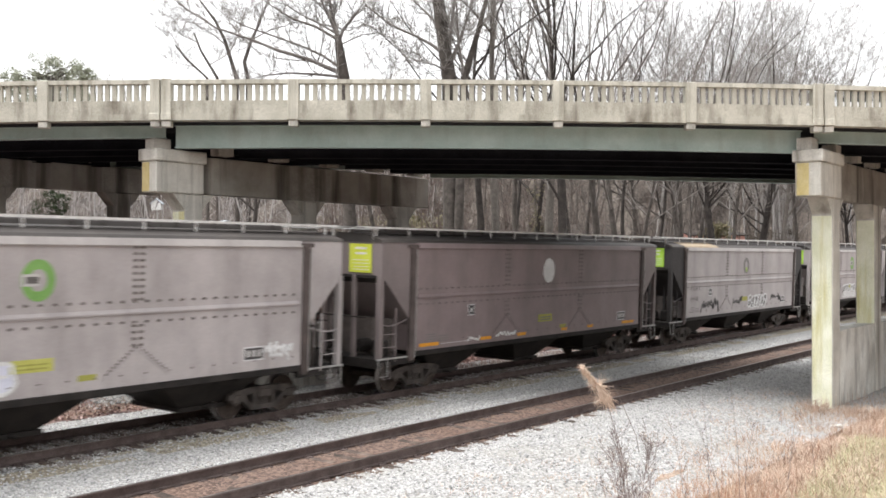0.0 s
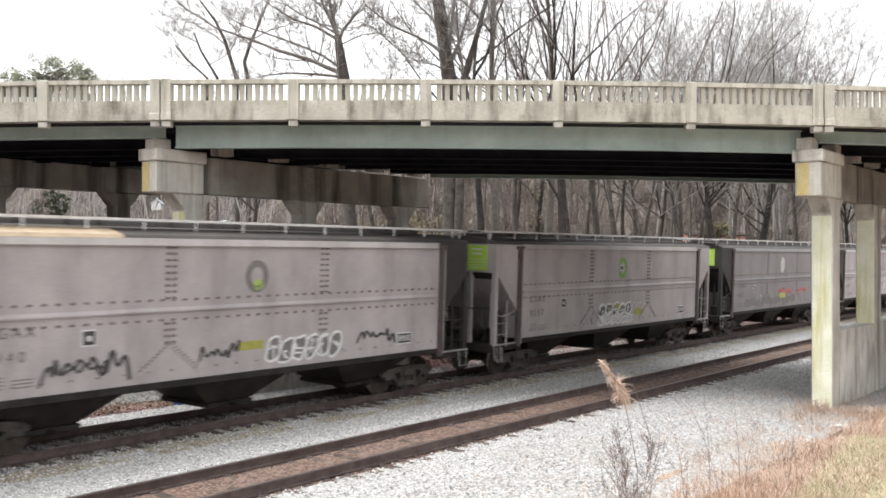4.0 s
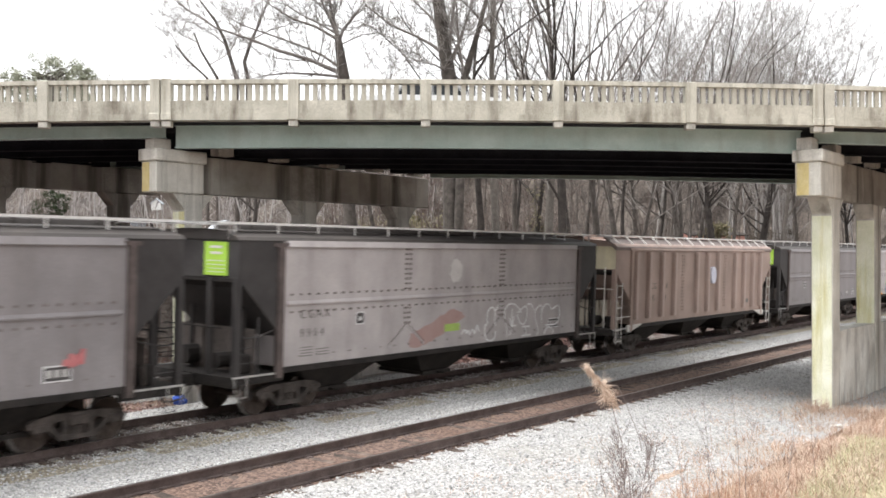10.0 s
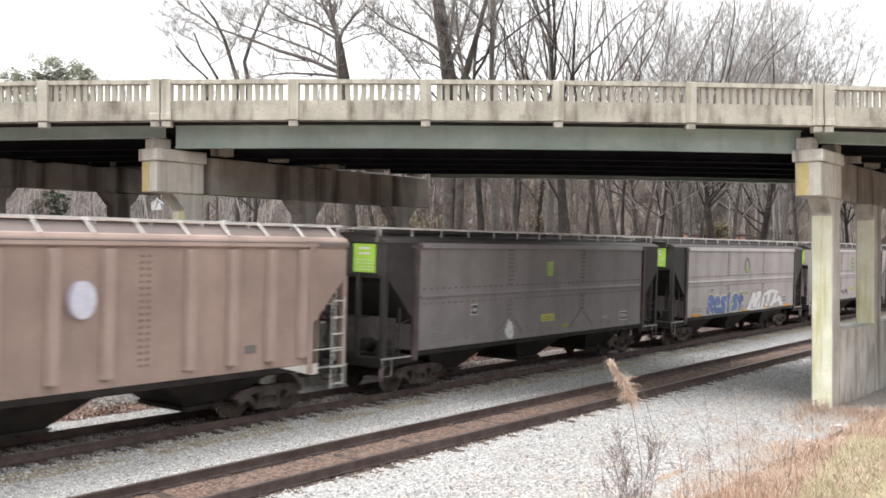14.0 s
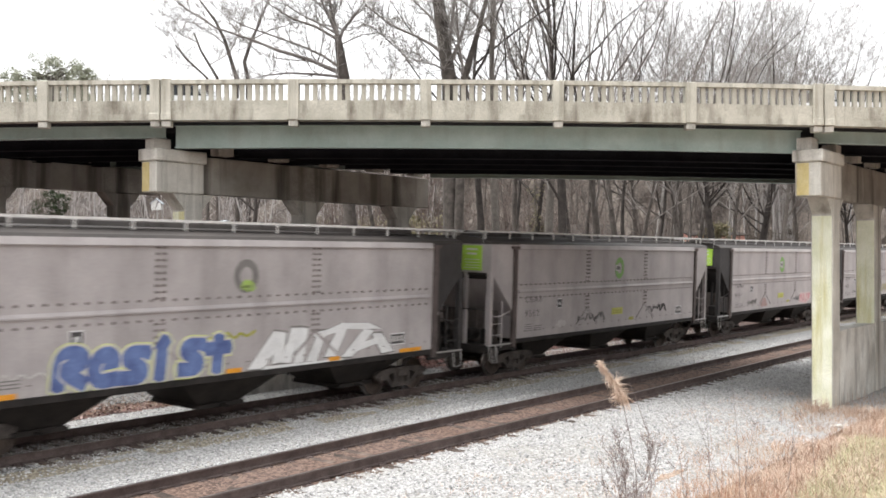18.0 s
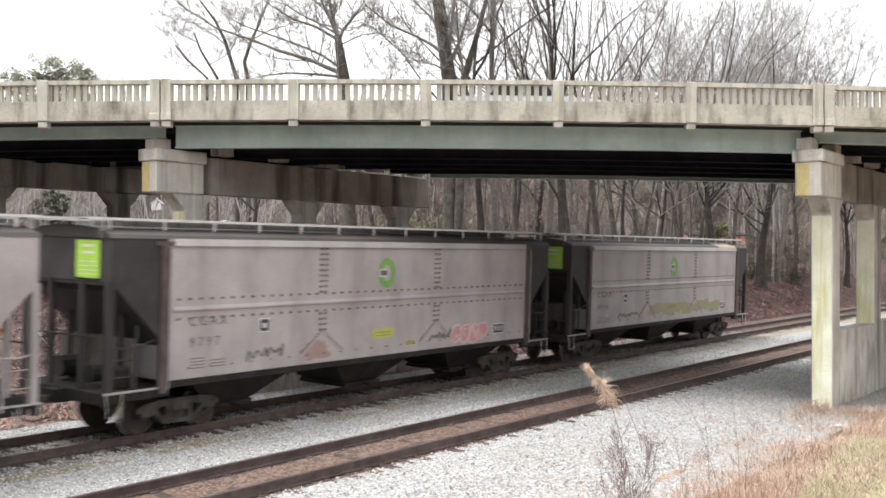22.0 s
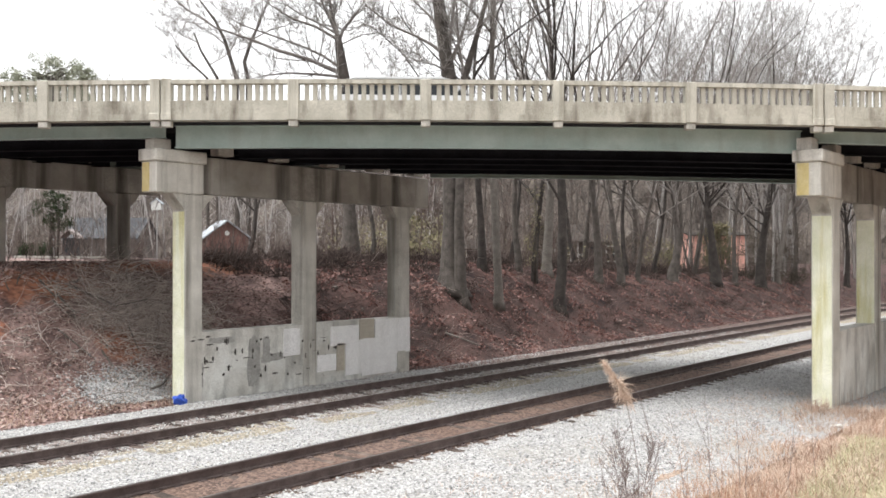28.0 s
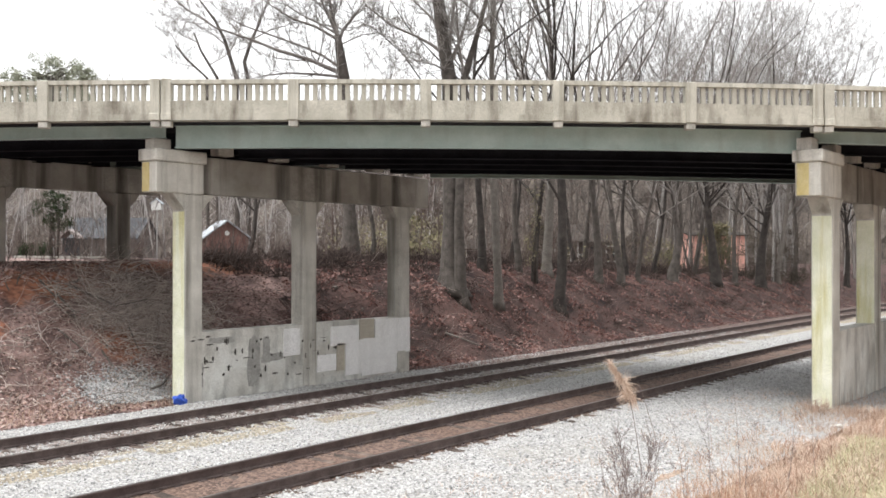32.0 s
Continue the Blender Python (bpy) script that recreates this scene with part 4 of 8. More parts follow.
def smooth_wagon(k, label, side, end, **more):
    c, body = wagon(k, label, side, end, **more)
    for s in (-1, 1):
        shared_part("seam%d" % s, seam_bar(s), "seam_strip", side, c)
    r = shared_part("rivets", rivets, "riveting", M["faint_rivet"] if k in (10, 7, 4, 3) else M["rivet"], c, "rows of dark rivets")
    r["kind"] = "stuff"
    for x in (-2.38, 2.38):
        for turn in (0, 180):
            shared_part("vee", vee_plate, "vee_gusset", side, c, "", pose(x, 0, 0, 0, 0, turn))
    return c, body


M["faint_rivet"] = surf("painted_over_rivets", (0.13, 0.11, 0.105), (0.20, 0.17, 0.165), 5, 0.8)
M["brown_rivet"] = surf("brown_rusted_rivets", (0.15, 0.105, 0.09), (0.24, 0.175, 0.15), 5, 0.8)
M["rivet"] = surf("rusted_rivets", (0.095, 0.08, 0.075), (0.16, 0.136, 0.128), 5, 0.8)
M["dusty"] = surf("dusty_brown_steel", (0.072, 0.061, 0.056), (0.132, 0.113, 0.105), 1.5, 0.9, 0, 0.2, 30)
M["lime"] = surf("lime_sign", (0.33, 0.55, 0.06), (0.40, 0.63, 0.09), 3, 0.5, 0, 0.05, 30, speck=0.06)
M["yellow_sign"] = surf("faded_yellow_sign", (0.50, 0.55, 0.05), (0.58, 0.62, 0.08), 3, 0.5, 0, 0.05, 30, speck=0.1)
GREY = paint("grey_wagon_paint", (0.413, 0.377, 0.374))
MGREY = paint("mid_grey_wagon_paint", (0.392, 0.362, 0.360))
DGREY = paint("dark_grey_wagon_paint", (0.233, 0.216, 0.221))
BROWNG = paint("brown_grey_wagon_paint", (0.240, 0.191, 0.192))
# roofs and hatches coloured dark for the shade under the running boards
ROOFM = paint("shade_dark_roof_paint", (0.06, 0.053, 0.05))
# side posts: rust brown, darkened further for the shadow on them
M["post_rust"] = surf("rust_brown_shaded_post", (0.06, 0.048, 0.045), (0.12, 0.095, 0.09), 2, 0.85)
BLACK = surf("black_end_paint", (0.029, 0.026, 0.026), (0.052, 0.048, 0.048), 1, 0.7)
BROWN = paint("faded_brown_wagon_paint", (0.365, 0.272, 0.235))
RIB_BROWN = paint("worn_brown_rib_paint", (0.43, 0.33, 0.29))
BROWN_ROOF = paint("dull_brown_roof_paint", (0.20, 0.163, 0.152))
MDARK = paint("dull_mauve_end_paint", (0.208, 0.174, 0.172))
CREAM = paint("cream_end_paint", (0.715, 0.650, 0.468))
PALE = paint("pale_chord_paint", (0.40, 0.37, 0.36))

smooth_wagon(11, "grey covered hopper wagon with green emblem and graffiti", GREY, GREY, chord=PALE)
smooth_wagon(10, "dark brown-grey covered hopper wagon with white oval", BROWNG, MDARK, sign="yellow_sign")
smooth_wagon(9, "grey covered hopper wagon with black end and graffiti", MGREY, BLACK, chord=PALE)
smooth_wagon(8, "light grey covered hopper wagon with green emblem", GREY, GREY, chord=PALE, panel=PALE)
smooth_wagon(7, "dark grey covered hopper wagon with faded oval", DGREY, BLACK)
smooth_wagon(6, "grey-brown covered hopper wagon with white scrawl", MGREY, BLACK)
smooth_wagon(4, "dark grey covered hopper wagon with small white mark", DGREY, BLACK)
smooth_wagon(3, "grey covered hopper wagon with large coloured graffiti", MGREY, BLACK)
smooth_wagon(2, "grey covered hopper wagon with green emblem", GREY, GREY, panel=PALE)
smooth_wagon(1, "light grey covered hopper wagon with pink graffiti", GREY, BLACK, chord=PALE)
smooth_wagon(0, "last grey covered hopper wagon with black ends", MGREY, BLACK)
wagon(5, "faded brown ribbed covered hopper wagon with cream end", BROWN, BROWN, roof=BROWN, sign=None, panel=CREAM, rails="white")

# ---- trees and woods ----
FOCAL = 1815.2
HORIZON = 452.9


def depth_size(p, d):
    return p * d / FOCAL


def bend(rnd, p, d, length, n, up=0.15, wander=0.18):
    """A line that grows on from p, drifting a little and turning upwards."""
    x, y, z = float(p[0]), float(p[1]), float(p[2])
    a, b, c = float(d[0]), float(d[1]), float(d[2])
    k = 1 / math.sqrt(a * a + b * b + c * c)
    a, b, c = a * k, b * k, c * k
    pts = [np.array((x, y, z))]
    s = length / n
    for _ in range(n):
        a, b, c = a + rnd.gauss(0, wander), b + rnd.gauss(0, wander), c + rnd.gauss(0, wander) + up
        k = 1 / math.sqrt(a * a + b * b + c * c)
        a, b, c = a * k, b * k, c * k
        x, y, z = x + a * s, y + b * s, z + c * s
        pts.append(np.array((x, y, z)))
    return pts


def spray(rnd, limb, r, twigs, length, count, level=2, up=0.12, spread=0.9, least=0.013, sub=5):
    """Side shoots along a limb, then finer ones along those."""
    k = len(limb)
    for _ in range(count):
        f = rnd.uniform(0.15, 1.0)
        i = min(int(f * (k - 1)), k - 2)
        g = f * (k - 1) - i
        p = limb[i] * (1 - g) + limb[i + 1] * g
        d = limb[i + 1] - limb[i]
        d = d / (np.linalg.norm(d) + 1e-9)
        side = np.array([rnd.gauss(0, 1), rnd.gauss(0, 1), rnd.gauss(0, 0.7) + 0.25])
        side /= np.linalg.norm(side) + 1e-9
        L = length * rnd.uniform(0.5, 1.2) * (1.15 - 0.6 * f)
        path = bend(rnd, p, d * 0.7 + side * spread, L, 4 if level > 1 else 2, up)
        rr = max(r * (1 - 0.75 * f) * 0.42, least)
        twigs.append((path, rr, max(rr * 0.25, least * 0.55)))
        if level > 1:
            spray(rnd, path, rr, twigs, L * 0.55, sub, level - 1, up, spread, max(least * 0.8, 0.0085) if least > 0.01 else least, sub)


def tree_thing(place, trunk, limbs, seed, label, bark="bark", fine=9, twig_len=2.6, level=2, flare=0.0, thing_name="bare_tree"):
    """A bare tree: trunk and limbs given in its own metres, shoots grown on them."""
    rnd = random.Random(seed)
    t = thing(thing_name, pose(*place, 0, 0, IMAGE_RZ), label, "tree", "bare trees")
    bm = bmesh.new()
    pts, rad = [], []
    for x, y, z, r in trunk:
        pts.append((x, y, z))
        rad.append(r)
    if flare:
        pts = [(pts[0][0], pts[0][1], pts[0][2] - 0.3), (pts[0][0], pts[0][1], pts[0][2] + 0.15), (pts[0][0], pts[0][1], pts[0][2] + 0.7)] + pts[1:]
        rad = [rad[0] * (1.5 + flare), rad[0] * (1.15 + flare * 0.5), rad[0] * 1.05] + rad[1:]
    tube(bm, pts, rad, 9)
    part("trunk", bm, M[bark], t, smooth=True)
    twigs = []
    for lb in limbs:
        path = [np.array(p[:3], dtype=float) for p in lb["path"]]
        o = sticks("limb", [(path, lb["r"], max(lb["r"] * 0.15, 0.008))], M["limb" if bark == "bark" else bark], 6)
        o.parent = t
        spray(rnd, path, lb["r"], twigs, lb.get("twig", twig_len), lb.get("n", fine), level, sub=5)
    if twigs:
        o = sticks("twig_crown", twigs, M["twig"])
        o.parent = t
        o["kind"] = "stuff"
    return t


def grown(p, py, depth, w, top_p=None, limbs=10, fork=0.5, height_m=20.0, seed=1, label="bare grey-barked tree on the bank", bark="bark", spread=0.6, flare=0.3, fine=8, level=2):
    """A tree at a bearing and distance, with limbs that fan upwards from the fork."""
    rnd = random.Random(seed)
    bx = depth_size(p - 784, depth)
    w0 = depth_size(w, depth) / 2
    place = seen(bx, depth)
    place.z = height(place.x, place.y) - 0.05
    lean = depth_size((top_p or p) - p, depth)
    H = height_m
    trunk = []
    n = 7
    for i in range(n):
        f = i / (n - 1)
        trunk.append((lean * f + 0.26 * math.sin(seed + 4 * f) - 0.26 * math.sin(seed), 0.25 * math.sin(seed * 2 + 3 * f), H * fork * f * 1.15, w0 * (1 - 0.68 * f)))
    out = []
    tip = np.array(trunk[-1][:3])
    run = tip - np.array(trunk[-2][:3])
    out.append({"path": bend(rnd, tip, run, H * (1.02 - fork), 7, 0.06, 0.10), "r": trunk[-1][3] * 0.9})
    for i in range(limbs):
        f = 0.5 + 0.5 * (i + 0.5) / limbs
        if i < 2:
            f = rnd.uniform(0.4, 0.6)
        j = f * (n - 1)
        a, b = trunk[int(j)], trunk[min(int(j) + 1, n - 1)]
        q = np.array(a[:3]) * (1 - j % 1) + np.array(b[:3]) * (j % 1)
        ang = rnd.uniform(0, 2 * math.pi)
        d = (math.cos(ang) * spread * rnd.uniform(0.5, 1.5), math.sin(ang) * spread * 0.8, rnd.uniform(0.45, 1.1))
        L = H * (1 - fork) * rnd.uniform(0.6, 1.0)
        out.append({"path": bend(rnd, q, d, L, 7, 0.10, 0.16), "r": min(w0 * rnd.uniform(0.2, 0.42), 0.075)})
    return tree_thing(place, trunk, out, seed, label, bark, fine, 0.13 * H, level, flare)


def drawn(p, py, depth, trunk, limbs, seed, label, bark="bark", fine=10, twig=2.4, base_drop=0.0):
    """A tree whose trunk and main limbs follow given bearings; widths and places as seen from the camera."""
    bx = depth_size(p - 784, depth)
    place = seen(bx, depth)
    place.z = height(place.x, place.y) - 0.05
    zb = place.z
    rnd = random.Random(seed)

    def at(q, dy=0.0):
        return (depth_size(q[0] - p, depth), dy, EYE + depth_size(HORIZON - q[1], depth) - zb)
    tr = [(0, 0, 0, depth_size(trunk[0][2], depth) / 2)]
    for q in trunk[1:]:
        x, y, z = at(q)
        tr.append((x, y, z, depth_size(q[2], depth) / 2))
    lb = []
    for path, w in limbs:
        sway = rnd.uniform(-2.2, 2.2)
        pts = [at(q, sway * i / max(1, len(path) - 1)) for i, q in enumerate(path)]
        lb.append({"path": pts, "r": depth_size(w, depth) / 2, "n": fine, "twig": twig})
    return tree_thing(place, tr, lb, seed, label, bark, fine, twig, 3, 0.5)


drawn(620, 460, 50, [(620, 460, 34), (619, 405, 26), (618, 370, 22), (612, 250, 21), (608, 138, 22), (601, 90, 16), (597, 62, 12)],
      [([(597, 62), (585, 35), (572, 10), (556, -60)], 9), ([(597, 62), (590, 30), (583, 0), (580, -80)], 8), ([(599, 75), (606, 48), (626, 18), (640, -10), (650, -70)], 7),
       ([(600, 128), (575, 118), (551, 107), (490, 89), (447, 71), (383, 50), (338, 22), (300, -6)], 9), ([(603, 120), (570, 98), (540, 84), (480, 62), (430, 45), (395, 25), (368, 0)], 6),
       ([(604, 136), (560, 131), (510, 128), (470, 131), (438, 138)], 6), ([(598, 70), (560, 50), (520, 38), (480, 15), (450, -8)], 6),
       ([(596, 60), (570, 44), (530, 24), (500, 4), (470, -30)], 5), ([(600, 80), (640, 60), (668, 55), (690, 62)], 3)],
      11, "large bare tree with low limbs sweeping over the bridge", fine=22, twig=2.5)
drawn(798, 515, 47.1, [(800, 515, 40), (800, 400, 32), (797, 250, 27), (795, 138, 27), (786, 80, 23), (776, 0, 22), (770, -120, 14)],
      [([(788, 98), (765, 80), (740, 66), (690, 44), (650, 12), (630, -15)], 7), ([(797, 112), (812, 75), (822, 45), (836, 0), (850, -80)], 9), ([(790, 60), (760, 25), (735, 0), (715, -40)], 6),
       ([(795, 90), (800, 40), (806, 0), (812, -70)], 7), ([(798, 130), (770, 120), (740, 118), (700, 125)], 4)],
      12, "thick old bare tree with a heavy trunk on the bank", fine=20, twig=2.4)
drawn(815, 512, 46.6, [(813, 512, 22), (812, 400, 17), (816, 250, 16), (822, 138, 14), (845, 60, 9), (868, -30, 6)],
      [([(822, 138), (812, 80), (808, 20), (800, -40)], 6), ([(835, 95), (850, 50), (880, 0), (900, -50)], 5), ([(828, 110), (800, 70), (770, 50)], 3)], 13, "bare tree leaning beside a thick trunk", fine=16)
for s, tr, lb in (
        (21, [(420, 470, 9), (418, 138, 8), (397, 70, 6), (380, 36, 5), (350, -4, 3)], [([(400, 80), (375, 60), (345, 45), (300, 35)], 3), ([(405, 95), (420, 60), (430, 20), (440, -30)], 3), ([(390, 55), (350, 25), (310, 10), (275, 30)], 3)]),
        (22, [(440, 470, 9), (438, 138, 8), (432, 110, 7), (443, 75, 6), (457, 45, 4), (480, -15, 3)], [([(440, 78), (415, 50), (395, 25), (380, -15)], 3), ([(445, 70), (480, 55), (510, 50), (535, 35)], 3), ([(450, 60), (468, 20), (470, -30)], 3)]),
        (23, [(386, 470, 7), (384, 138, 6), (355, 90, 4), (343, 58, 3)], [([(370, 115), (395, 95), (410, 70)], 2.5), ([(350, 75), (320, 60), (290, 35)], 2.5)]),
        (24, [(368, 470, 6), (366, 138, 5), (330, 105, 4), (310, 80, 3)], [([(345, 118), (320, 112), (285, 98)], 2), ([(325, 98), (300, 60), (280, 40)], 2)])):
    drawn(tr[0][0], 470, 86 + s % 3 * 3, tr, lb, s, "slender bare tree behind the bridge", fine=20, twig=2.4)

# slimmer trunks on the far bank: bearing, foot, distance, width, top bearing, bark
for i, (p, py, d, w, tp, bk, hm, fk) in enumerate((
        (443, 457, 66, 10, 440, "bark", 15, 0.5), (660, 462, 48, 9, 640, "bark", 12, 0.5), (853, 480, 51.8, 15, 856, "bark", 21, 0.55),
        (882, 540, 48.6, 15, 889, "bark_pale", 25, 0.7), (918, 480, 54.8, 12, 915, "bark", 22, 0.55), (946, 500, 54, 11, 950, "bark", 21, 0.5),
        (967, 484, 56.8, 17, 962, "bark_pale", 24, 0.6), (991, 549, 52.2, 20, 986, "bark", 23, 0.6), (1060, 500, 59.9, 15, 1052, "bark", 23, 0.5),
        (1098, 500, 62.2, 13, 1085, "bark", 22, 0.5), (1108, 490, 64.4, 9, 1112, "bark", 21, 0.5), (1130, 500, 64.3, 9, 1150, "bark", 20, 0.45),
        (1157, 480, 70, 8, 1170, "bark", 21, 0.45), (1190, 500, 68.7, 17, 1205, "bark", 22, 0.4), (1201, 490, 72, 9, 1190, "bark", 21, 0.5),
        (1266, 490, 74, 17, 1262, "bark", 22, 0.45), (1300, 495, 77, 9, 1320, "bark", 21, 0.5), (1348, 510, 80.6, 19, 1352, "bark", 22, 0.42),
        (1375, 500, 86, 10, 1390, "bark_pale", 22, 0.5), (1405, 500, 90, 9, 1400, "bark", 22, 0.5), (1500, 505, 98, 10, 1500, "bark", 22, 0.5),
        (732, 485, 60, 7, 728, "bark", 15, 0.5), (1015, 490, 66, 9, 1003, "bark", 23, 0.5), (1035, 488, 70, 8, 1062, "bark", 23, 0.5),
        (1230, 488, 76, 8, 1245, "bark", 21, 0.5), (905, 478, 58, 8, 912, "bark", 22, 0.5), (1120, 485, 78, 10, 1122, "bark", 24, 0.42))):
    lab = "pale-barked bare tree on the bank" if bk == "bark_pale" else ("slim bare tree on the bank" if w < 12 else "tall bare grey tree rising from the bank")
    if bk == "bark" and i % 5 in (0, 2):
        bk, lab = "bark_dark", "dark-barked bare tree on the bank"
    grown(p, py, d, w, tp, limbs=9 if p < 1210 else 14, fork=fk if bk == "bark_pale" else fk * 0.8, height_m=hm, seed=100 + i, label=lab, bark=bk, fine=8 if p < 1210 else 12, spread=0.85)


def far_tree(rnd, paths, x, y, z, h, r):
    top = (x + rnd.gauss(0, 0.11) * h, y + rnd.gauss(0, 0.11) * h, z + h)
    mid = ((x + top[0]) / 2 + rnd.gauss(0, 0.045) * h, (y + top[1]) / 2, z + h / 2)
    paths.append(([(x, y, z), mid, top], r, r * 0.25))
    for _ in range(rnd.randint(10, 15)):
        f = rnd.uniform(0.15, 0.95)
        p = np.array((x + (top[0] - x) * f, y + (top[1] - y) * f, z + h * f))
        a = rnd.uniform(0, 6.283)
        L = h * rnd.uniform(0.14, 0.32)
        br = bend(rnd, p, (math.cos(a) * 0.8, math.sin(a) * 0.8, 0.7), L, 3, 0.12)
        paths.append((br, r * 0.3, r * 0.1))
        for _ in range(4):
            q = br[rnd.randint(1, 2)]
            b = rnd.uniform(0, 6.283)
            paths.append((bend(rnd, q, (math.cos(b), math.sin(b), 0.6), L * 0.5, 2, 0.1), r * 0.13, r * 0.06))


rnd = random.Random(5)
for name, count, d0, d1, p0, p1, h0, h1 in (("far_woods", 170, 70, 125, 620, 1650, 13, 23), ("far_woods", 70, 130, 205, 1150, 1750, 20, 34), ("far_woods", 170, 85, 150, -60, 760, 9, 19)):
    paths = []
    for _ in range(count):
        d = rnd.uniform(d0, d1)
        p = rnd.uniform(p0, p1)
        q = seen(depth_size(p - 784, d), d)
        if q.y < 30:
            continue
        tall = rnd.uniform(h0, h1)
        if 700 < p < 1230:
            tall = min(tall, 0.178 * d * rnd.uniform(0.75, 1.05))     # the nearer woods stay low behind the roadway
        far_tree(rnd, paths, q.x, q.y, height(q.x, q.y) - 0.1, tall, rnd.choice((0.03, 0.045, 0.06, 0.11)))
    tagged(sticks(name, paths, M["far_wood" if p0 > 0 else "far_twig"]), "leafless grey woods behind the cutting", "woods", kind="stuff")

# dense fine crowns closing the view along the line


def branch_out(rnd, paths, p, d, length, r, level):
    """A limb that carries branches, which carry twigs in turn."""
    path = bend(rnd, p, d, length, 5 if level > 1 else 3, 0.05, 0.13)
    paths.append((path, r, max(r * 0.4, 0.006)))
    if not level:
        return
    k = len(path) - 1
    for i in range((0, 3, 5, 6)[level]):
        f = 0.25 + 0.75 * (i + rnd.random()) / (0, 3, 5, 6)[level]
        j = min(int(f * k), k - 1)
        q = path[j] + (path[j + 1] - path[j]) * (f * k - j)
        run = path[j + 1] - path[j]
        run = run / (math.sqrt(run @ run) + 1e-9)
        side = np.array((rnd.gauss(0, 1), rnd.gauss(0, 1), rnd.gauss(0.2, 0.6)))
        side /= math.sqrt(side @ side) + 1e-9
        branch_out(rnd, paths, q, run * 0.75 + side * 0.75, length * rnd.uniform(0.40, 0.62) * (1.15 - 0.45 * f), max(r * 0.42, 0.011), level - 1)


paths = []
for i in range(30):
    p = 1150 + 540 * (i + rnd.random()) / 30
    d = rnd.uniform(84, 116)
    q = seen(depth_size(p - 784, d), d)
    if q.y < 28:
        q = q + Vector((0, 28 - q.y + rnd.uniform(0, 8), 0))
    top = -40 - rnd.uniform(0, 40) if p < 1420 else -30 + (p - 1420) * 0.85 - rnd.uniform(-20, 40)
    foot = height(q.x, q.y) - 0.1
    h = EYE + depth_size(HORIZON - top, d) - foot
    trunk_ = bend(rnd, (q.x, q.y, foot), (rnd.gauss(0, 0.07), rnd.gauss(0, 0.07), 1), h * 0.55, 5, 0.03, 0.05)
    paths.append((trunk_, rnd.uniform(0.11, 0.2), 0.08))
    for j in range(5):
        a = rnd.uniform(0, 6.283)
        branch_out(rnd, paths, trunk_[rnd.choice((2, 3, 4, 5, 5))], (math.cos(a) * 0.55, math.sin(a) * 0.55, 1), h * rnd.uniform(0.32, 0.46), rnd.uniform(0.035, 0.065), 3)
tagged(sticks("far_woods", paths, M["crown_twig"]), "dense leafless treetops beyond the bridge, coloured pale for haze", "woods", kind="stuff")

# saplings and undergrowth along the top of the bank
paths = []
for _ in range(2300):
    x = rnd.uniform(16, 125)
    y = rnd.uniform(29.0, 62)
    z = height(x, y) - 0.1
    h = rnd.uniform(1.0, 4.5) * (0.35 if x < 46 and y < 40 else 0.8)
    st = bend(rnd, (x, y, z), (rnd.gauss(0, 0.25), rnd.gauss(0, 0.25), 1), h, 4, 0.05, 0.12)
    paths.append((st, 0.018, 0.006))
    for _ in range(4):
        paths.append((bend(rnd, st[rnd.randint(1, 3)], (rnd.gauss(0, 1), rnd.gauss(0, 1), 0.9), h * 0.4, 3, 0.1), 0.009, 0.004))
for _ in range(420):
    p, d = rnd.uniform(560, 1480), rnd.uniform(50, 88)
    q = seen(depth_size(p - 784, d), d)
    if q.y < 31.5:
        continue
    h = rnd.uniform(3.5, 9.0)
    st = bend(rnd, (q.x, q.y, height(q.x, q.y) - 0.1), (rnd.gauss(0, 0.22), rnd.gauss(0, 0.22), 1), h, 6, 0.03, 0.13)
    r = rnd.choice((0.018, 0.026, 0.04))
    paths.append((st, r, 0.008))
    for _ in range(9):
        paths.append((bend(rnd, st[rnd.randint(1, 5)], (rnd.gauss(0, 1), rnd.gauss(0, 1), 0.8), h * rnd.uniform(0.15, 0.35), 3, 0.08, 0.2), r * 0.5, 0.006))
tagged(sticks("undergrowth", paths, M["brush"]), "tangled leafless saplings and undergrowth along the bank top", "undergrowth", kind="stuff")

# dark scrub, roots and vines where the bank meets the woods
paths = []
for _ in range(520):
    x = 26 + 62 * rnd.random() ** 1.15
    y = rnd.gauss(30.4, 0.9) + 0.02 * (x - 30)
    z = height(x, y)
    size = rnd.uniform(0.35, 1.1)
    for _ in range(22):
        a = rnd.uniform(0, 6.283)
        out_ = rnd.uniform(0.2, 1.0)
        st = bend(rnd, (x + rnd.gauss(0, 0.25), y + rnd.gauss(0, 0.2), z - 0.03), (math.cos(a) * out_, math.sin(a) * out_, rnd.uniform(0.2, 1)), size * rnd.uniform(0.5, 1.3), 4, -0.10, 0.22)
        paths.append((st, 0.02, 0.006))
tagged(sticks("bank_scrub", paths, M["scrub"]), "dark tangled scrub and roots along the top of the bank", "scrub", kind="stuff")

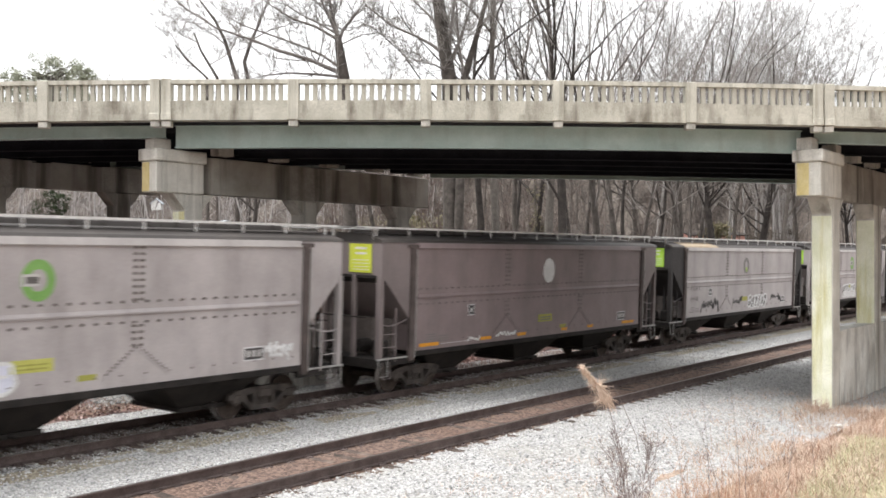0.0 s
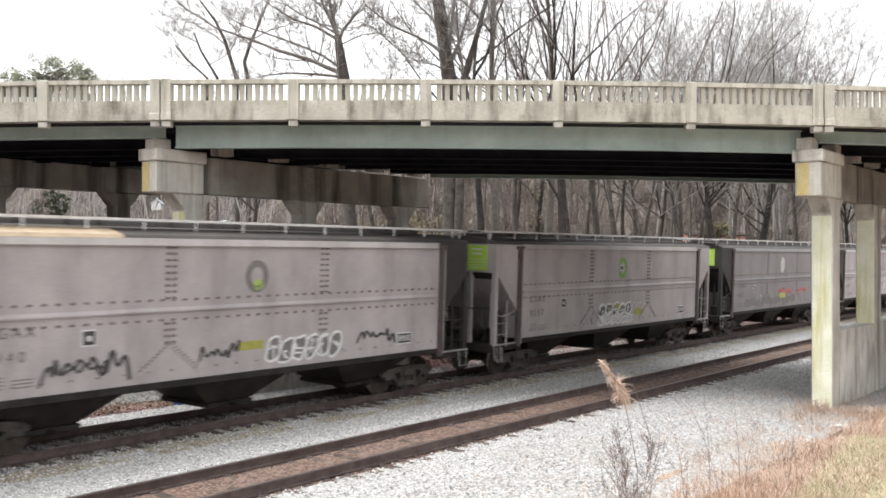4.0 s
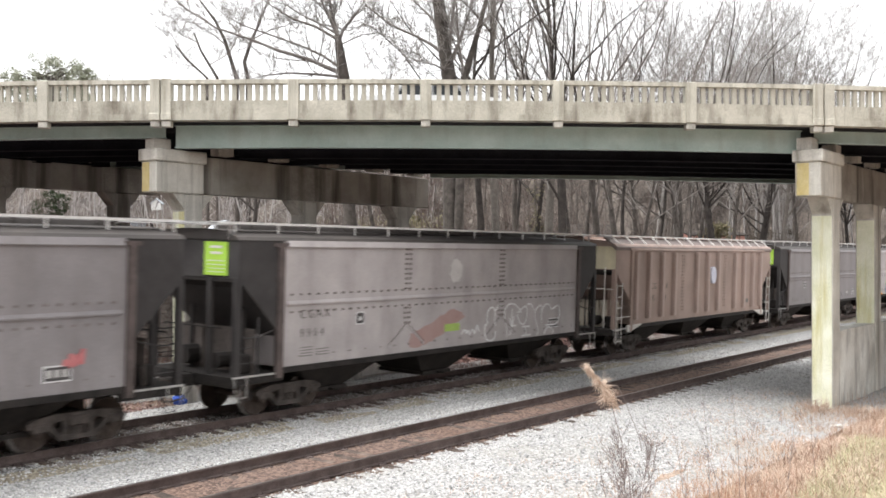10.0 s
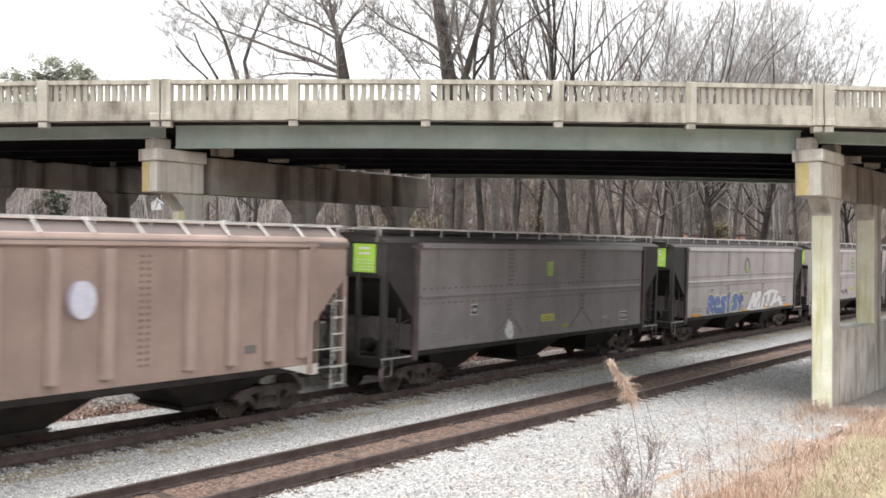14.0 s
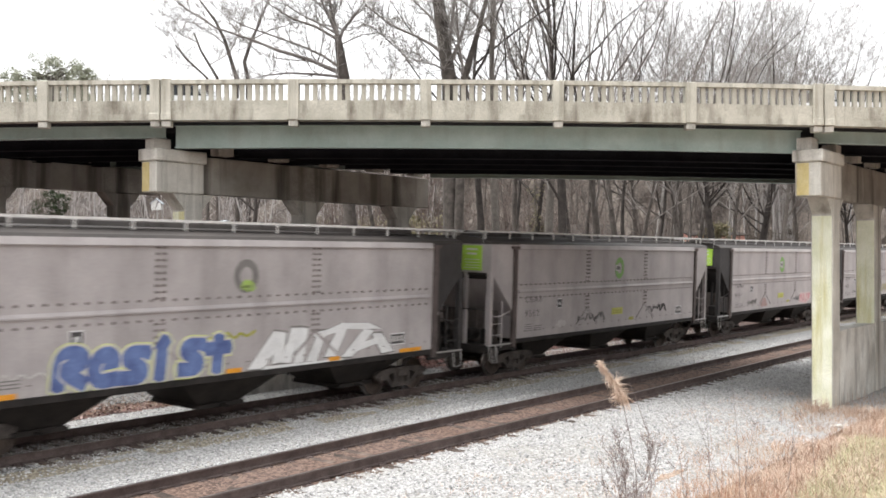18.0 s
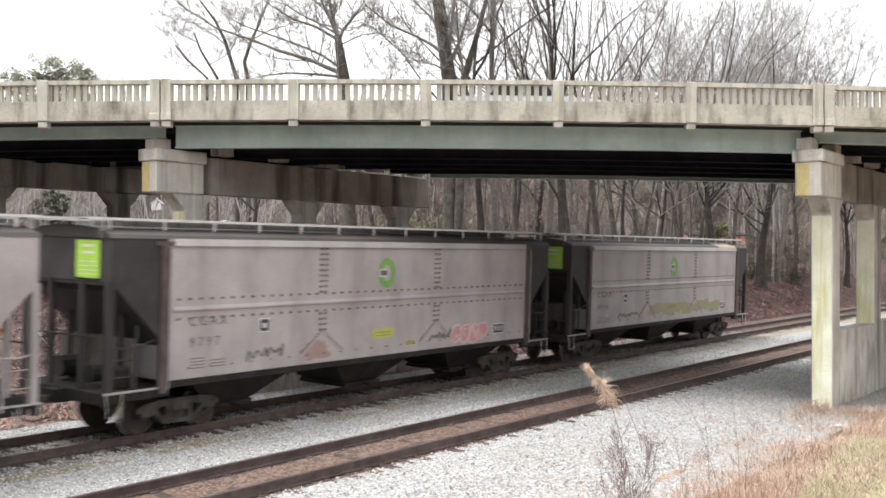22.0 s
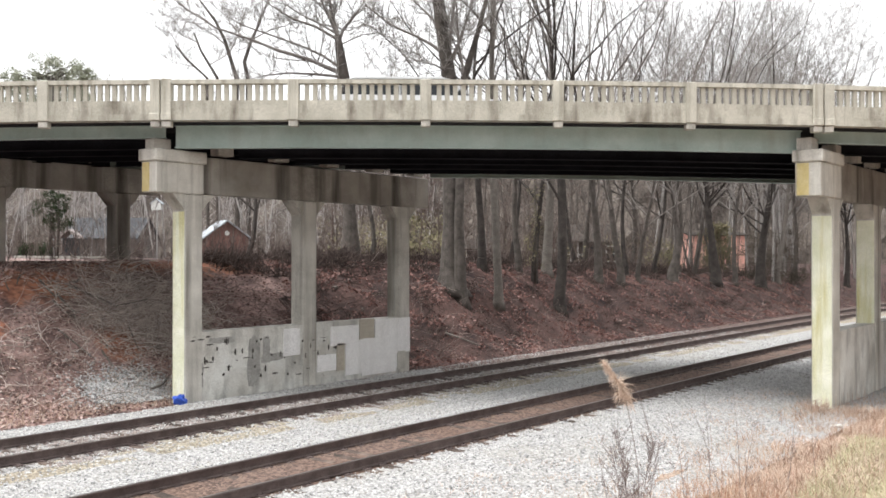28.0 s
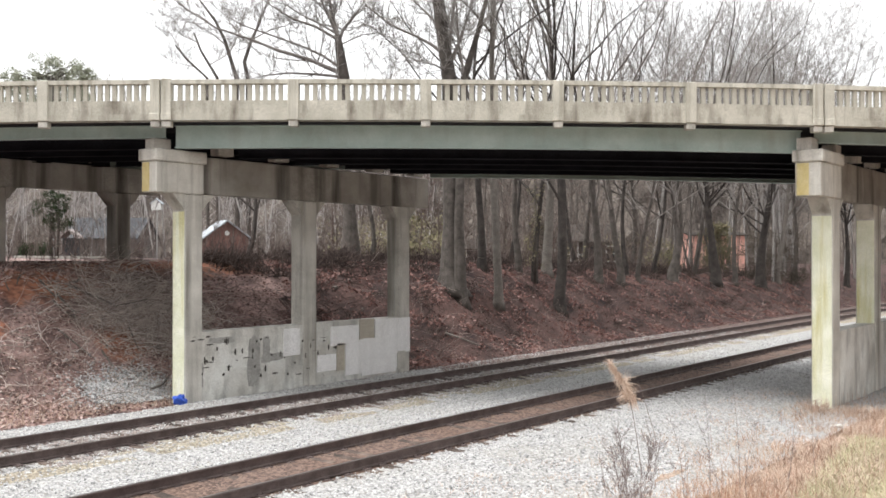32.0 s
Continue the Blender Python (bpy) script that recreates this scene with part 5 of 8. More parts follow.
# half-evergreen privet between the trunks
pv, pf = [], []
for _ in range(95):
    p, d = rnd.choice((rnd.uniform(640, 800), rnd.uniform(560, 1480), rnd.uniform(1080, 1450))), rnd.uniform(52, 86)
    q = seen(depth_size(p - 784, d), d)
    if q.y < 32.5:
        continue
    hh, rr = rnd.uniform(0.8, 3.2), rnd.uniform(0.5, 1.5)
    for _ in range(110):
        a, f = rnd.uniform(0, 6.283), rnd.random() ** 0.5
        c = Vector((q.x + rr * f * math.cos(a), q.y + rr * f * math.sin(a), height(q.x, q.y) + hh * rnd.random() ** 0.8))
        u = Vector((rnd.gauss(0, 1), rnd.gauss(0, 1), rnd.gauss(0, 1))).normalized() * rnd.uniform(0.05, 0.11)
        v = u.orthogonal() * 0.5
        b = len(pv)
        pv += [tuple(c - u), tuple(c + v), tuple(c + u), tuple(c - v)]
        pf.append((b, b + 1, b + 2, b + 3))
pm = bpy.data.meshes.new("privet_brush")
pm.from_pydata(pv, [], pf)
pm.materials.append(M["olive_leaf"])
tagged(new("privet_brush", pm), "thin olive half-evergreen brush between the trunks", "brush", kind="stuff")

# far wooded hillside closing the view
hv, hf = [], []
cols = 90
for j in range(7):
    for i in range(cols):
        a = radians(YAW + 60 - 120 * i / (cols - 1))
        r = 215 + 6 * noise.noise((i * 0.4, j, 0))
        top = 24.5 + 1.5 * noise.noise((i * 0.23, 0, 0)) + 1.0 * noise.noise((i * 0.9, 0, 4)) - 5.5 * (1 - smooth(-17, -6, math.degrees(radians(YAW) - a)))
        hv.append((r * math.cos(a) + j * 1.5, r * math.sin(a) + j * 1.5, -3 + (top + 3) * j / 6))
for j in range(6):
    for i in range(cols - 1):
        hf.append((j * cols + i, j * cols + i + 1, (j + 1) * cols + i + 1, (j + 1) * cols + i))
hm_ = bpy.data.meshes.new("backdrop")
hm_.from_pydata(hv, [], hf)
hm_.materials.append(M["thicket"])
tagged(new("backdrop", hm_), "distant brown wooded hillside", "hillside", kind="structure")


# unseen wall added behind and beside the camera to block low sky light
wv, wf = [], []
cols = 60
for j in range(4):
    for i in range(cols):
        a = radians(YAW + 62 + 236 * i / (cols - 1))
        r = 62 + 5 * noise.noise((i * 0.5, j, 3)) + j
        wv.append((r * math.cos(a), r * math.sin(a), -2 + (19 + 4 * noise.noise((i * 0.7, 0, 6))) * j / 3))
for j in range(3):
    for i in range(cols - 1):
        wf.append((j * cols + i, j * cols + i + 1, (j + 1) * cols + i + 1, (j + 1) * cols + i))
wm_ = bpy.data.meshes.new("backdrop")
wm_.from_pydata(wv, [], wf)
wm_.materials.append(M["thicket"])
tagged(new("backdrop", wm_), "unseen brown wall added behind the near side to block low sky light", "hillside", kind="structure")


def leaf_clumps(rnd, centres, count, size):
    """Many small leaves round the given centres."""
    vs, fs = [], []
    for _ in range(count):
        c, r = rnd.choice(centres)
        d = Vector((rnd.gauss(0, 1), rnd.gauss(0, 1), rnd.gauss(0, 0.8))).normalized() * (r * rnd.uniform(0.35, 1.0))
        p = Vector(c) + d
        u = Vector((rnd.gauss(0, 1), rnd.gauss(0, 1), rnd.gauss(0, 1))).normalized()
        v = u.orthogonal().normalized()
        s = size * rnd.uniform(0.6, 1.3)
        b = len(vs)
        vs += [p - u * s, p + v * s * 0.4, p + u * s, p - v * s * 0.4]
        fs.append((b, b + 1, b + 2, b + 3))
    return vs, fs


def evergreen(place, trunk_h, trunk_r, centres, count, size, seed, label, name="evergreen_tree", cat="tree", leaf="evergreen"):
    rnd = random.Random(seed)
    t = thing(name, pose(*place, 0, 0, IMAGE_RZ), label, cat)
    bm = bmesh.new()
    tube(bm, [(0, 0, -0.2), (0.1, 0, trunk_h * 0.5), (0, 0, trunk_h)], [trunk_r, trunk_r * 0.75, trunk_r * 0.3], 8)
    part("trunk", bm, M["bark"], t, smooth=True)
    br = []
    for c, r in centres:
        br.append((bend(rnd, (0, 0, max(c[2] - r * 0.8, 0.3)), (c[0], c[1], r * 0.8 + 0.01), max(math.hypot(c[0], c[1]), 0.3), 3, 0.05, 0.05), trunk_r * 0.14, 0.01))
    o = sticks("branch_spray", br, M["bark"], 4)
    o.parent = t
    o["kind"] = "stuff"
    vs, fs = leaf_clumps(rnd, centres, count, size)
    me = bpy.data.meshes.new("crown")
    me.from_pydata([tuple(v) for v in vs], [], fs)
    me.materials.append(M[leaf])
    o = new("crown", me)
    o.parent = t
    o["kind"] = "stuff"
    return t


def ground_at(p, d):
    q = seen(depth_size(p - 784, d), d)
    q.z = height(q.x, q.y)
    return q


rnd = random.Random(77)
cs = []
for _ in range(170):
    px_, py_ = rnd.uniform(12, 172), rnd.uniform(84, 190)
    if py_ < 96 + min(abs(px_ - 78) * 0.5, abs(px_ - 140) * 0.5 + 20):
        continue
    cs.append(((depth_size(px_ - 92, 95), rnd.uniform(-2, 2), EYE + depth_size(HORIZON - py_, 95) - 3.5), rnd.uniform(0.35, 0.8)))
evergreen(ground_at(92, 95), 17.0, 0.30, cs, 14000, 0.11, 31, "tall evergreen with a thin ragged crown behind the bridge", leaf="pine")
evergreen(ground_at(102, 78), 6.5, 0.12, [((rnd.gauss(-0.1, 0.7), rnd.gauss(0, 0.5), rnd.uniform(2.2, 5.0)), rnd.uniform(0.2, 0.6)) for _ in range(30)], 1900, 0.10, 32, "dark small evergreen tree by the house")
evergreen(ground_at(62, 60), 0.8, 0.06, [((rnd.uniform(-0.75, 0.75), rnd.uniform(-0.5, 0.5), rnd.uniform(0.15, 0.6)), 0.42) for _ in range(14)], 3000, 0.06, 33, "dark green rounded evergreen shrub in the yard", "shrub", "shrub")
for p_, d_, w_, h_, n_, leaf_, lab_ in ((1266, 90, 0.8, 4.4, 6500, "olive_leaf", "olive half-evergreen bush among the trunks"), (1345, 84, 1.6, 4.2, 3600, "scrub_leaf", "dark brown leaf-hung bush among the trunks"),
                                        (1400, 88, 1.8, 4.6, 4200, "scrub_leaf", "dark brown leaf-hung bush among the trunks"), (1180, 76, 0.8, 2.4, 1500, "olive_leaf", "olive half-evergreen bush among the trunks"),
                                        (735, 58, 0.9, 2.6, 1500, "olive_leaf", "olive half-evergreen bush among the trunks"), (965, 64, 0.8, 3.2, 1500, "scrub_leaf", "dark brown leaf-hung bush among the trunks")):
    evergreen(ground_at(p_, d_), h_ * 0.8, 0.05, [((rnd.gauss(0, w_ * 0.6), rnd.gauss(0, 0.6), 0.2 + (h_ - 0.2) * rnd.random() ** 1.5), rnd.uniform(0.35, 1.0)) for _ in range(60)], n_, 0.15 if p_ == 1266 else 0.085, int(p_), lab_, "bush", "bush", leaf=leaf_)
# ivy up one trunk
ivy = []
p = ground_at(946, 53.8)
for i in range(26):
    ivy.append(((rnd.uniform(-0.4, 0.4), rnd.uniform(-0.3, 0.1), 1.0 + i * 0.17), 0.3))
evergreen(p, 5.6, 0.1, ivy, 420, 0.06, 34, "thin olive ivy climbing a bare trunk", "ivy", "climbing plant", leaf="olive_leaf")

# ---- bank litter, brush and gravel ----
rs = np.random.RandomState(3)


def quads(name, centres, u, v, material, label, category):
    """Small flat pieces, each with its own turn, in one mesh."""
    n = len(centres)
    vs = np.empty((n * 4, 3))
    vs[0::4], vs[1::4], vs[2::4], vs[3::4] = centres - u, centres + v, centres + u, centres - v
    me = bpy.data.meshes.new(name)
    me.from_pydata(vs.tolist(), [], [(4 * i, 4 * i + 1, 4 * i + 2, 4 * i + 3) for i in range(n)])
    me.materials.append(material)
    return tagged(new(name, me), label, category, kind="stuff")


n = 60000
lx = 10 + 105 * rs.rand(n) ** 1.4
ly = 23.3 + 8.5 * rs.rand(n)
bare = ((lx - 18.0) / 1.9) ** 2 + ((ly - 28.7) / 0.8) ** 2 < 1.0 + 0.8 * rs.rand(n)
bare |= ((lx - 19.3) / 0.75) ** 2 + ((ly - 26.2) / 0.75) ** 2 < 1.0 + 0.6 * rs.rand(n)
bare |= ((lx - 25.6) / 2.2) ** 2 + ((ly - 29.9) / 0.8) ** 2 < 1.0 + 0.6 * rs.rand(n)
lx, ly = lx[~bare], ly[~bare]
n = len(lx)
lc = np.array([(x, y, height(x, y) + 0.012 + 0.02 * r) for x, y, r in zip(lx, ly, rs.rand(n))])
u = rs.normal(size=(n, 3)) * [1, 1, 0.3]
u /= np.linalg.norm(u, axis=1, keepdims=True)
v = np.cross(u, rs.normal(size=(n, 3)))
v /= np.linalg.norm(v, axis=1, keepdims=True)
sz = (0.025 + 0.035 * rs.rand(n))[:, None]
quads("leaf_litter", lc, u * sz, v * sz * 0.6, M["leaf"], "fallen reddish-brown leaves over the cutting slope", "leaf litter")

n = 52000
lx = 10 + 85 * rs.rand(n) ** 1.35
ly = 23.3 + 7.8 * rs.rand(n)
thick = np.array([noise.noise((x * 0.55, y * 0.8, 31)) + 0.5 * noise.noise((x * 1.7, y * 2.1, 33)) - 0.10 * (y - 25.5) + (0.35 if x < 21 else -0.30) for x, y in zip(lx, ly)])
keep = thick > 0.02 + 0.35 * rs.rand(n)
lx, ly = lx[keep], ly[keep]
n = len(lx)
lc = np.array([(x, y, height(x, y) + 0.02 + 0.03 * r) for x, y, r in zip(lx, ly, rs.rand(n))])
u = rs.normal(size=(n, 3)) * [1, 1, 0.4]
u /= np.linalg.norm(u, axis=1, keepdims=True)
v = np.cross(u, rs.normal(size=(n, 3)))
v /= np.linalg.norm(v, axis=1, keepdims=True)
sz = (0.03 + 0.045 * rs.rand(n))[:, None]
quads("leaf_litter", lc, u * sz, v * sz * 0.6, M["leaf_pale"], "drifts of bleached tan and pink leaves on the slope", "leaf litter")

n = 60000
lx = 27 + 60 * rs.rand(n) ** 1.3
ly = 23.5 + 8.0 * rs.rand(n)
thick = np.array([noise.noise((x * 0.5, y * 0.75, 41)) + 0.7 * noise.noise((x * 1.5, y * 1.9, 43)) for x, y in zip(lx, ly)])
keep = thick > -0.05 + 0.4 * rs.rand(n)
lx, ly = lx[keep], ly[keep]
n = len(lx)
lc = np.array([(x, y, height(x, y) + 0.025 + 0.04 * r) for x, y, r in zip(lx, ly, rs.rand(n))])
u = rs.normal(size=(n, 3)) * [1, 1, 0.5]
u /= np.linalg.norm(u, axis=1, keepdims=True)
v = np.cross(u, rs.normal(size=(n, 3)))
v /= np.linalg.norm(v, axis=1, keepdims=True)
sz = (0.035 + 0.06 * rs.rand(n))[:, None]
M["leaf_russet"] = island_surf("russet_leaves", [(0.16, 0.085, 0.075), (0.30, 0.175, 0.155), (0.22, 0.12, 0.105), (0.42, 0.28, 0.255)])
quads("leaf_litter", lc, u * sz, v * sz * 0.6, M["leaf_russet"], "drifts of russet leaves on the shaded slope", "leaf litter")
# dark stick tangles added on the slope to stand in for shaded hollows
rnd = random.Random(81)
paths = []
for _ in range(230):
    x, y = 27 + 55 * rnd.random() ** 1.2, rnd.uniform(24.6, 30.0)
    z, size = height(x, y), rnd.uniform(0.25, 0.8)
    for _ in range(16):
        a = rnd.uniform(0, 6.283)
        st = bend(rnd, (x + rnd.gauss(0, 0.3), y + rnd.gauss(0, 0.2), z - 0.02), (math.cos(a), math.sin(a) * 0.7, rnd.uniform(0.1, 0.7)), size * rnd.uniform(0.6, 1.4), 4, -0.14, 0.25)
        paths.append((st, 0.016, 0.005))
tagged(sticks("root_tangle", paths, M["scrub"]), "dark stick tangles over the slope, standing in for shaded hollows", "brush", kind="stuff")
rnd = random.Random(8)
paths = []
for i in range(2100):
    x, y = (rnd.uniform(10, 25), rnd.uniform(23.8, 30.5)) if i < 800 else (rnd.gauss(20.6, 1.3), rnd.gauss(27.2, 0.9))
    if i < 800 and ((x - 18.0) / 2.0) ** 2 + ((y - 28.7) / 0.9) ** 2 < 1.2 and rnd.random() < 0.8:
        continue
    z = height(x, y)
    L = rnd.uniform(0.3, 1.5) if i < 800 else rnd.uniform(0.5, 1.9)
    st = bend(rnd, (x, y, z + 0.02), (rnd.gauss(0, 1), rnd.gauss(-0.3, 0.6), rnd.uniform(0.1, 0.7)), L, 6, -0.16, 0.22)
    st = [np.array((p[0], p[1], max(p[2], height(p[0], p[1]) + 0.02))) for p in st]
    r = rnd.choice((0.006, 0.008, 0.011, 0.018))
    paths.append((st, r, r * 0.4))
    for _ in range(2):
        paths.append((bend(rnd, st[rnd.randint(1, 4)], (rnd.gauss(0, 1), rnd.gauss(0, 1), 0.4), L * 0.4, 3, 0, 0.2), r * 0.5, r * 0.25))
M["vine"] = island_surf("bleached_vines", [(0.176, 0.140, 0.124), (0.474, 0.412, 0.369), (0.772, 0.702, 0.641), (0.281, 0.194, 0.166)])
tagged(sticks("bank_brush", paths, M["vine"]), "grey-brown dead vines and brush on the cutting slope", "brush", kind="stuff")
paths = []
for _ in range(2600):
    x, y = 24 + 90 * rnd.random() ** 1.3, rnd.uniform(23.6, 31)
    z = height(x, y)
    L = rnd.uniform(0.3, 1.5)
    st = bend(rnd, (x, y, z), (rnd.gauss(0, 1), rnd.gauss(0, 1), rnd.uniform(0.2, 1.2)), L, 4, -0.08, 0.2)
    paths.append((st, 0.008, 0.004))
for _ in range(420):
    x, y = 27 + 50 * rnd.random() ** 1.3, rnd.uniform(24.0, 30.5)
    paths.append((bend(rnd, (x, y, height(x, y)), (rnd.gauss(0, 1), rnd.gauss(0, 1), rnd.uniform(0.2, 1.0)), rnd.uniform(0.3, 1.0), 4, -0.08, 0.2), 0.010, 0.004))
M["stem_mid"] = island_surf("dull_brown_stems", [(0.10, 0.075, 0.066), (0.22, 0.175, 0.155), (0.34, 0.285, 0.255), (0.08, 0.056, 0.05)])
tagged(sticks("bank_brush", paths, M["stem_mid"]), "thin dull dead stems over the leafy slope", "brush", kind="stuff")
# pale chips, dead stems and scraps washed down to the foot of the bank
n = 4200
cx = rs.uniform(10.5, 22.5, n)
cy = 23.5 + 2.6 * rs.rand(n) ** 1.4
cc = np.array([(x, y, height(x, y) + 0.02) for x, y in zip(cx, cy)])
u = rs.normal(size=(n, 3)) * [1, 1, 0.35]
u /= np.linalg.norm(u, axis=1, keepdims=True)
v = np.cross(u, rs.normal(size=(n, 3)))
v /= np.linalg.norm(v, axis=1, keepdims=True)
sz = (0.02 + 0.07 * rs.rand(n) ** 2)[:, None]
M["chip"] = island_surf("pale_bank_scraps", [(0.360, 0.264, 0.228), (0.624, 0.540, 0.480), (0.480, 0.312, 0.252), (0.744, 0.684, 0.624)])
quads("bank_scraps", cc, u * sz, v * sz * 0.35, M["chip"], "pale scraps of wood and stone at the foot of the bank", "debris")
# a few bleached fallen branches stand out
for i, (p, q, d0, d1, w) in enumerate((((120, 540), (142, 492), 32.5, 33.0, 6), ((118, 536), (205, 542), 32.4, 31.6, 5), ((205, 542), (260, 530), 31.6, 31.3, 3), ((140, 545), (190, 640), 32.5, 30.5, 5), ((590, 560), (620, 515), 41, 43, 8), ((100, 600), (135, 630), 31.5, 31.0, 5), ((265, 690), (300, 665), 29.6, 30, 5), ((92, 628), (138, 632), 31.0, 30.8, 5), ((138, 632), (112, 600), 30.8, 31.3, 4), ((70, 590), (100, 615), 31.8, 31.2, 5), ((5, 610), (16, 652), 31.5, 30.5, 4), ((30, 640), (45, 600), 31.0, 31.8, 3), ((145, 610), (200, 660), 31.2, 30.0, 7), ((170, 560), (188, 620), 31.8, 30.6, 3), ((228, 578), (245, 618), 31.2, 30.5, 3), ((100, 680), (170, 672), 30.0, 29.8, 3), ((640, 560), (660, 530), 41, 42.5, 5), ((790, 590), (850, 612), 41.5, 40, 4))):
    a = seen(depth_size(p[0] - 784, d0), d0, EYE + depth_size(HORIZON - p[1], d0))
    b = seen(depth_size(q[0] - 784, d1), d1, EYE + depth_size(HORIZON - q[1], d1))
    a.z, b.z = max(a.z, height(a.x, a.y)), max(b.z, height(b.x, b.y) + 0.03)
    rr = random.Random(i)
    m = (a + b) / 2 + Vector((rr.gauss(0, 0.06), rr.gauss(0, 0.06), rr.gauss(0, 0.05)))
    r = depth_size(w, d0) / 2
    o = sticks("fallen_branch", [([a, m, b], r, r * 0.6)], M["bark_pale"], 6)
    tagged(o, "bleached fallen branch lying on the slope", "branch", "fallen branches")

# loose stones on the ballast and a spill of it at the pier's foot
def pebbles(name, pts, sizes, label):
    base = np.array([(1, 0, 0), (-0.9, 0.2, 0), (0, 1, 0.1), (0.1, -1, 0), (0, 0.1, 0.8), (0, 0, -0.7)])
    tri = [(0, 2, 4), (2, 1, 4), (1, 3, 4), (3, 0, 4), (2, 0, 5), (1, 2, 5), (3, 1, 5), (0, 3, 5)]
    k = len(pts)
    jit = base[None] * (0.75 + 0.5 * rs.rand(k, 6, 1)) * (0.7 + 0.6 * rs.rand(k, 1, 3))
    a = rs.rand(k) * 6.283
    c, s = np.cos(a)[:, None], np.sin(a)[:, None]
    x = jit[:, :, 0] * c - jit[:, :, 1] * s
    y = jit[:, :, 0] * s + jit[:, :, 1] * c
    vs = np.stack([x, y, jit[:, :, 2]], -1) * sizes[:, None, None] + pts[:, None, :]
    me = bpy.data.meshes.new(name)
    me.from_pydata(vs.reshape(-1, 3).tolist(), [], [tuple(6 * i + t for t in f) for i in range(k) for f in tri])
    me.materials.append(M["stones"])
    return tagged(new(name, me), label, "gravel", kind="stuff")


def clear_of_rails(y):
    return all(abs(y - c - e) > 0.13 for c in TRACKS.values() for e in (-0.7525, 0.7525))


k = 46000
sx = 8 + 45 * rs.rand(k) ** 1.5
sy = 8.6 + 15.2 * rs.rand(k)
ok = np.array([clear_of_rails(y) and not (12.75 < y < 14.4) for y in sy])
sx, sy = sx[ok], sy[ok]
sp = np.array([(x, y, ballast_z(x, y) + 0.008) for x, y in zip(sx, sy)])
pebbles("loose_ballast", sp, 0.012 + 0.02 * rs.rand(len(sp)), "loose grey crushed stones on the ballast")
k = 5200
a = rs.normal(size=(k, 2)) * [0.75, 0.5] + [18.2, 24.4]
a = a[a[:, 1] > 23.7]
sp = np.array([(x, y, height(x, y) + 0.05 + 0.03 * rs.rand()) for x, y in a])
pebbles("stone_spill", sp, 0.016 + 0.026 * rs.rand(len(sp)), "heap of grey stones spilled at the foot of the bank")

# ---- near grass and weeds ----


def blades(name, roots, heights, lean, width, material, label):
    n = len(roots)
    a = rs.rand(n) * 6.283
    side = np.stack([np.cos(a), np.sin(a), np.zeros(n)], -1) * width[:, None]
    drift = rs.normal(size=(n, 3)) * [1, 1, 0] * lean[:, None]
    up = np.array([0, 0, 1.0]) * heights[:, None]
    mid = roots + up * 0.55 + drift * 0.4 * heights[:, None]
    tip = roots + up * (1 - 0.35 * np.clip(np.linalg.norm(drift, axis=1, keepdims=True), 0, 1)) + drift * heights[:, None]
    vs = np.empty((n * 5, 3))
    vs[0::5], vs[1::5], vs[2::5], vs[3::5], vs[4::5] = roots - side, roots + side, mid + side * 0.7, mid - side * 0.7, tip
    fs = []
    for i in range(n):
        b = 5 * i
        fs += [(b, b + 1, b + 2, b + 3), (b + 3, b + 2, b + 4)]
    me = bpy.data.meshes.new(name)
    me.from_pydata(vs.tolist(), [], fs)
    me.materials.append(material)
    return tagged(new(name, me), label, "grass", kind="stuff")


def grass_edge(x):
    return 7.85 + 0.7 * noise.noise((x * 0.6, 2, 2)) + (0.55 if 27 < x < 33 else 0)


for nm, n, x0, x1, y0, y1, wd in (("dry_grass", 84000, 13, 30, 3.2, 9.3, 0.0045), ("dry_grass", 24000, 30, 48, 3.5, 9.6, 0.006)):
    gx_ = x0 + (x1 - x0) * rs.rand(n)
    gy_ = y0 + (y1 - y0) * rs.rand(n)
    ok = np.array([y < grass_edge(x) + j for x, y, j in zip(gx_, gy_, rs.normal(size=n) * 0.4 - 0.5 * (rs.rand(n) < 0.4))])
    ok &= np.array([r < 0.75 + 0.9 * noise.noise((x * 1.1, y * 1.1, 21)) for x, y, r in zip(gx_, gy_, rs.rand(n))])
    gx_, gy_ = gx_[ok], gy_[ok]
    roots = np.array([(x, y, height(x, y) - 0.02 + (0.04 if y > 8.2 else 0)) for x, y in zip(gx_, gy_)])
    tall = np.array([0.5 + 0.5 * noise.noise((x * 0.5, y * 0.5, 11)) for x, y in zip(gx_, gy_)])
    hgt = 0.08 + 0.42 * rs.rand(len(roots)) * (0.25 + tall)
    blades(nm, roots, hgt, np.full(len(roots), 0.6), wd + 0.004 * rs.rand(len(roots)), M["straw"], "dry tan and reddish winter grass on the near bank")
n = 1300
gx_, gy_ = 11 + 10 * rs.rand(n), 23.35 + 0.9 * rs.rand(n) ** 1.5
roots = np.array([(x, y, height(x, y) + 0.0) for x, y in zip(gx_, gy_)])
blades("toe_grass", roots, 0.08 + 0.2 * rs.rand(n), np.full(n, 0.7), 0.005 + 0.004 * rs.rand(n), M["straw"], "tufts of dry grass along the foot of the far bank")
n = 7000
gx_, gy_ = 12.5 + 19 * rs.rand(n), 7.6 + 3.2 * rs.rand(n) ** 1.6
ok = np.array([noise.noise((x * 0.9, y * 0.9, 51)) > -0.05 for x, y in zip(gx_, gy_)])
gx_, gy_ = gx_[ok], gy_[ok]
n = len(gx_)
roots = np.array([(x, y, max(height(x, y), ballast_z(x, y)) - 0.01) for x, y in zip(gx_, gy_)])
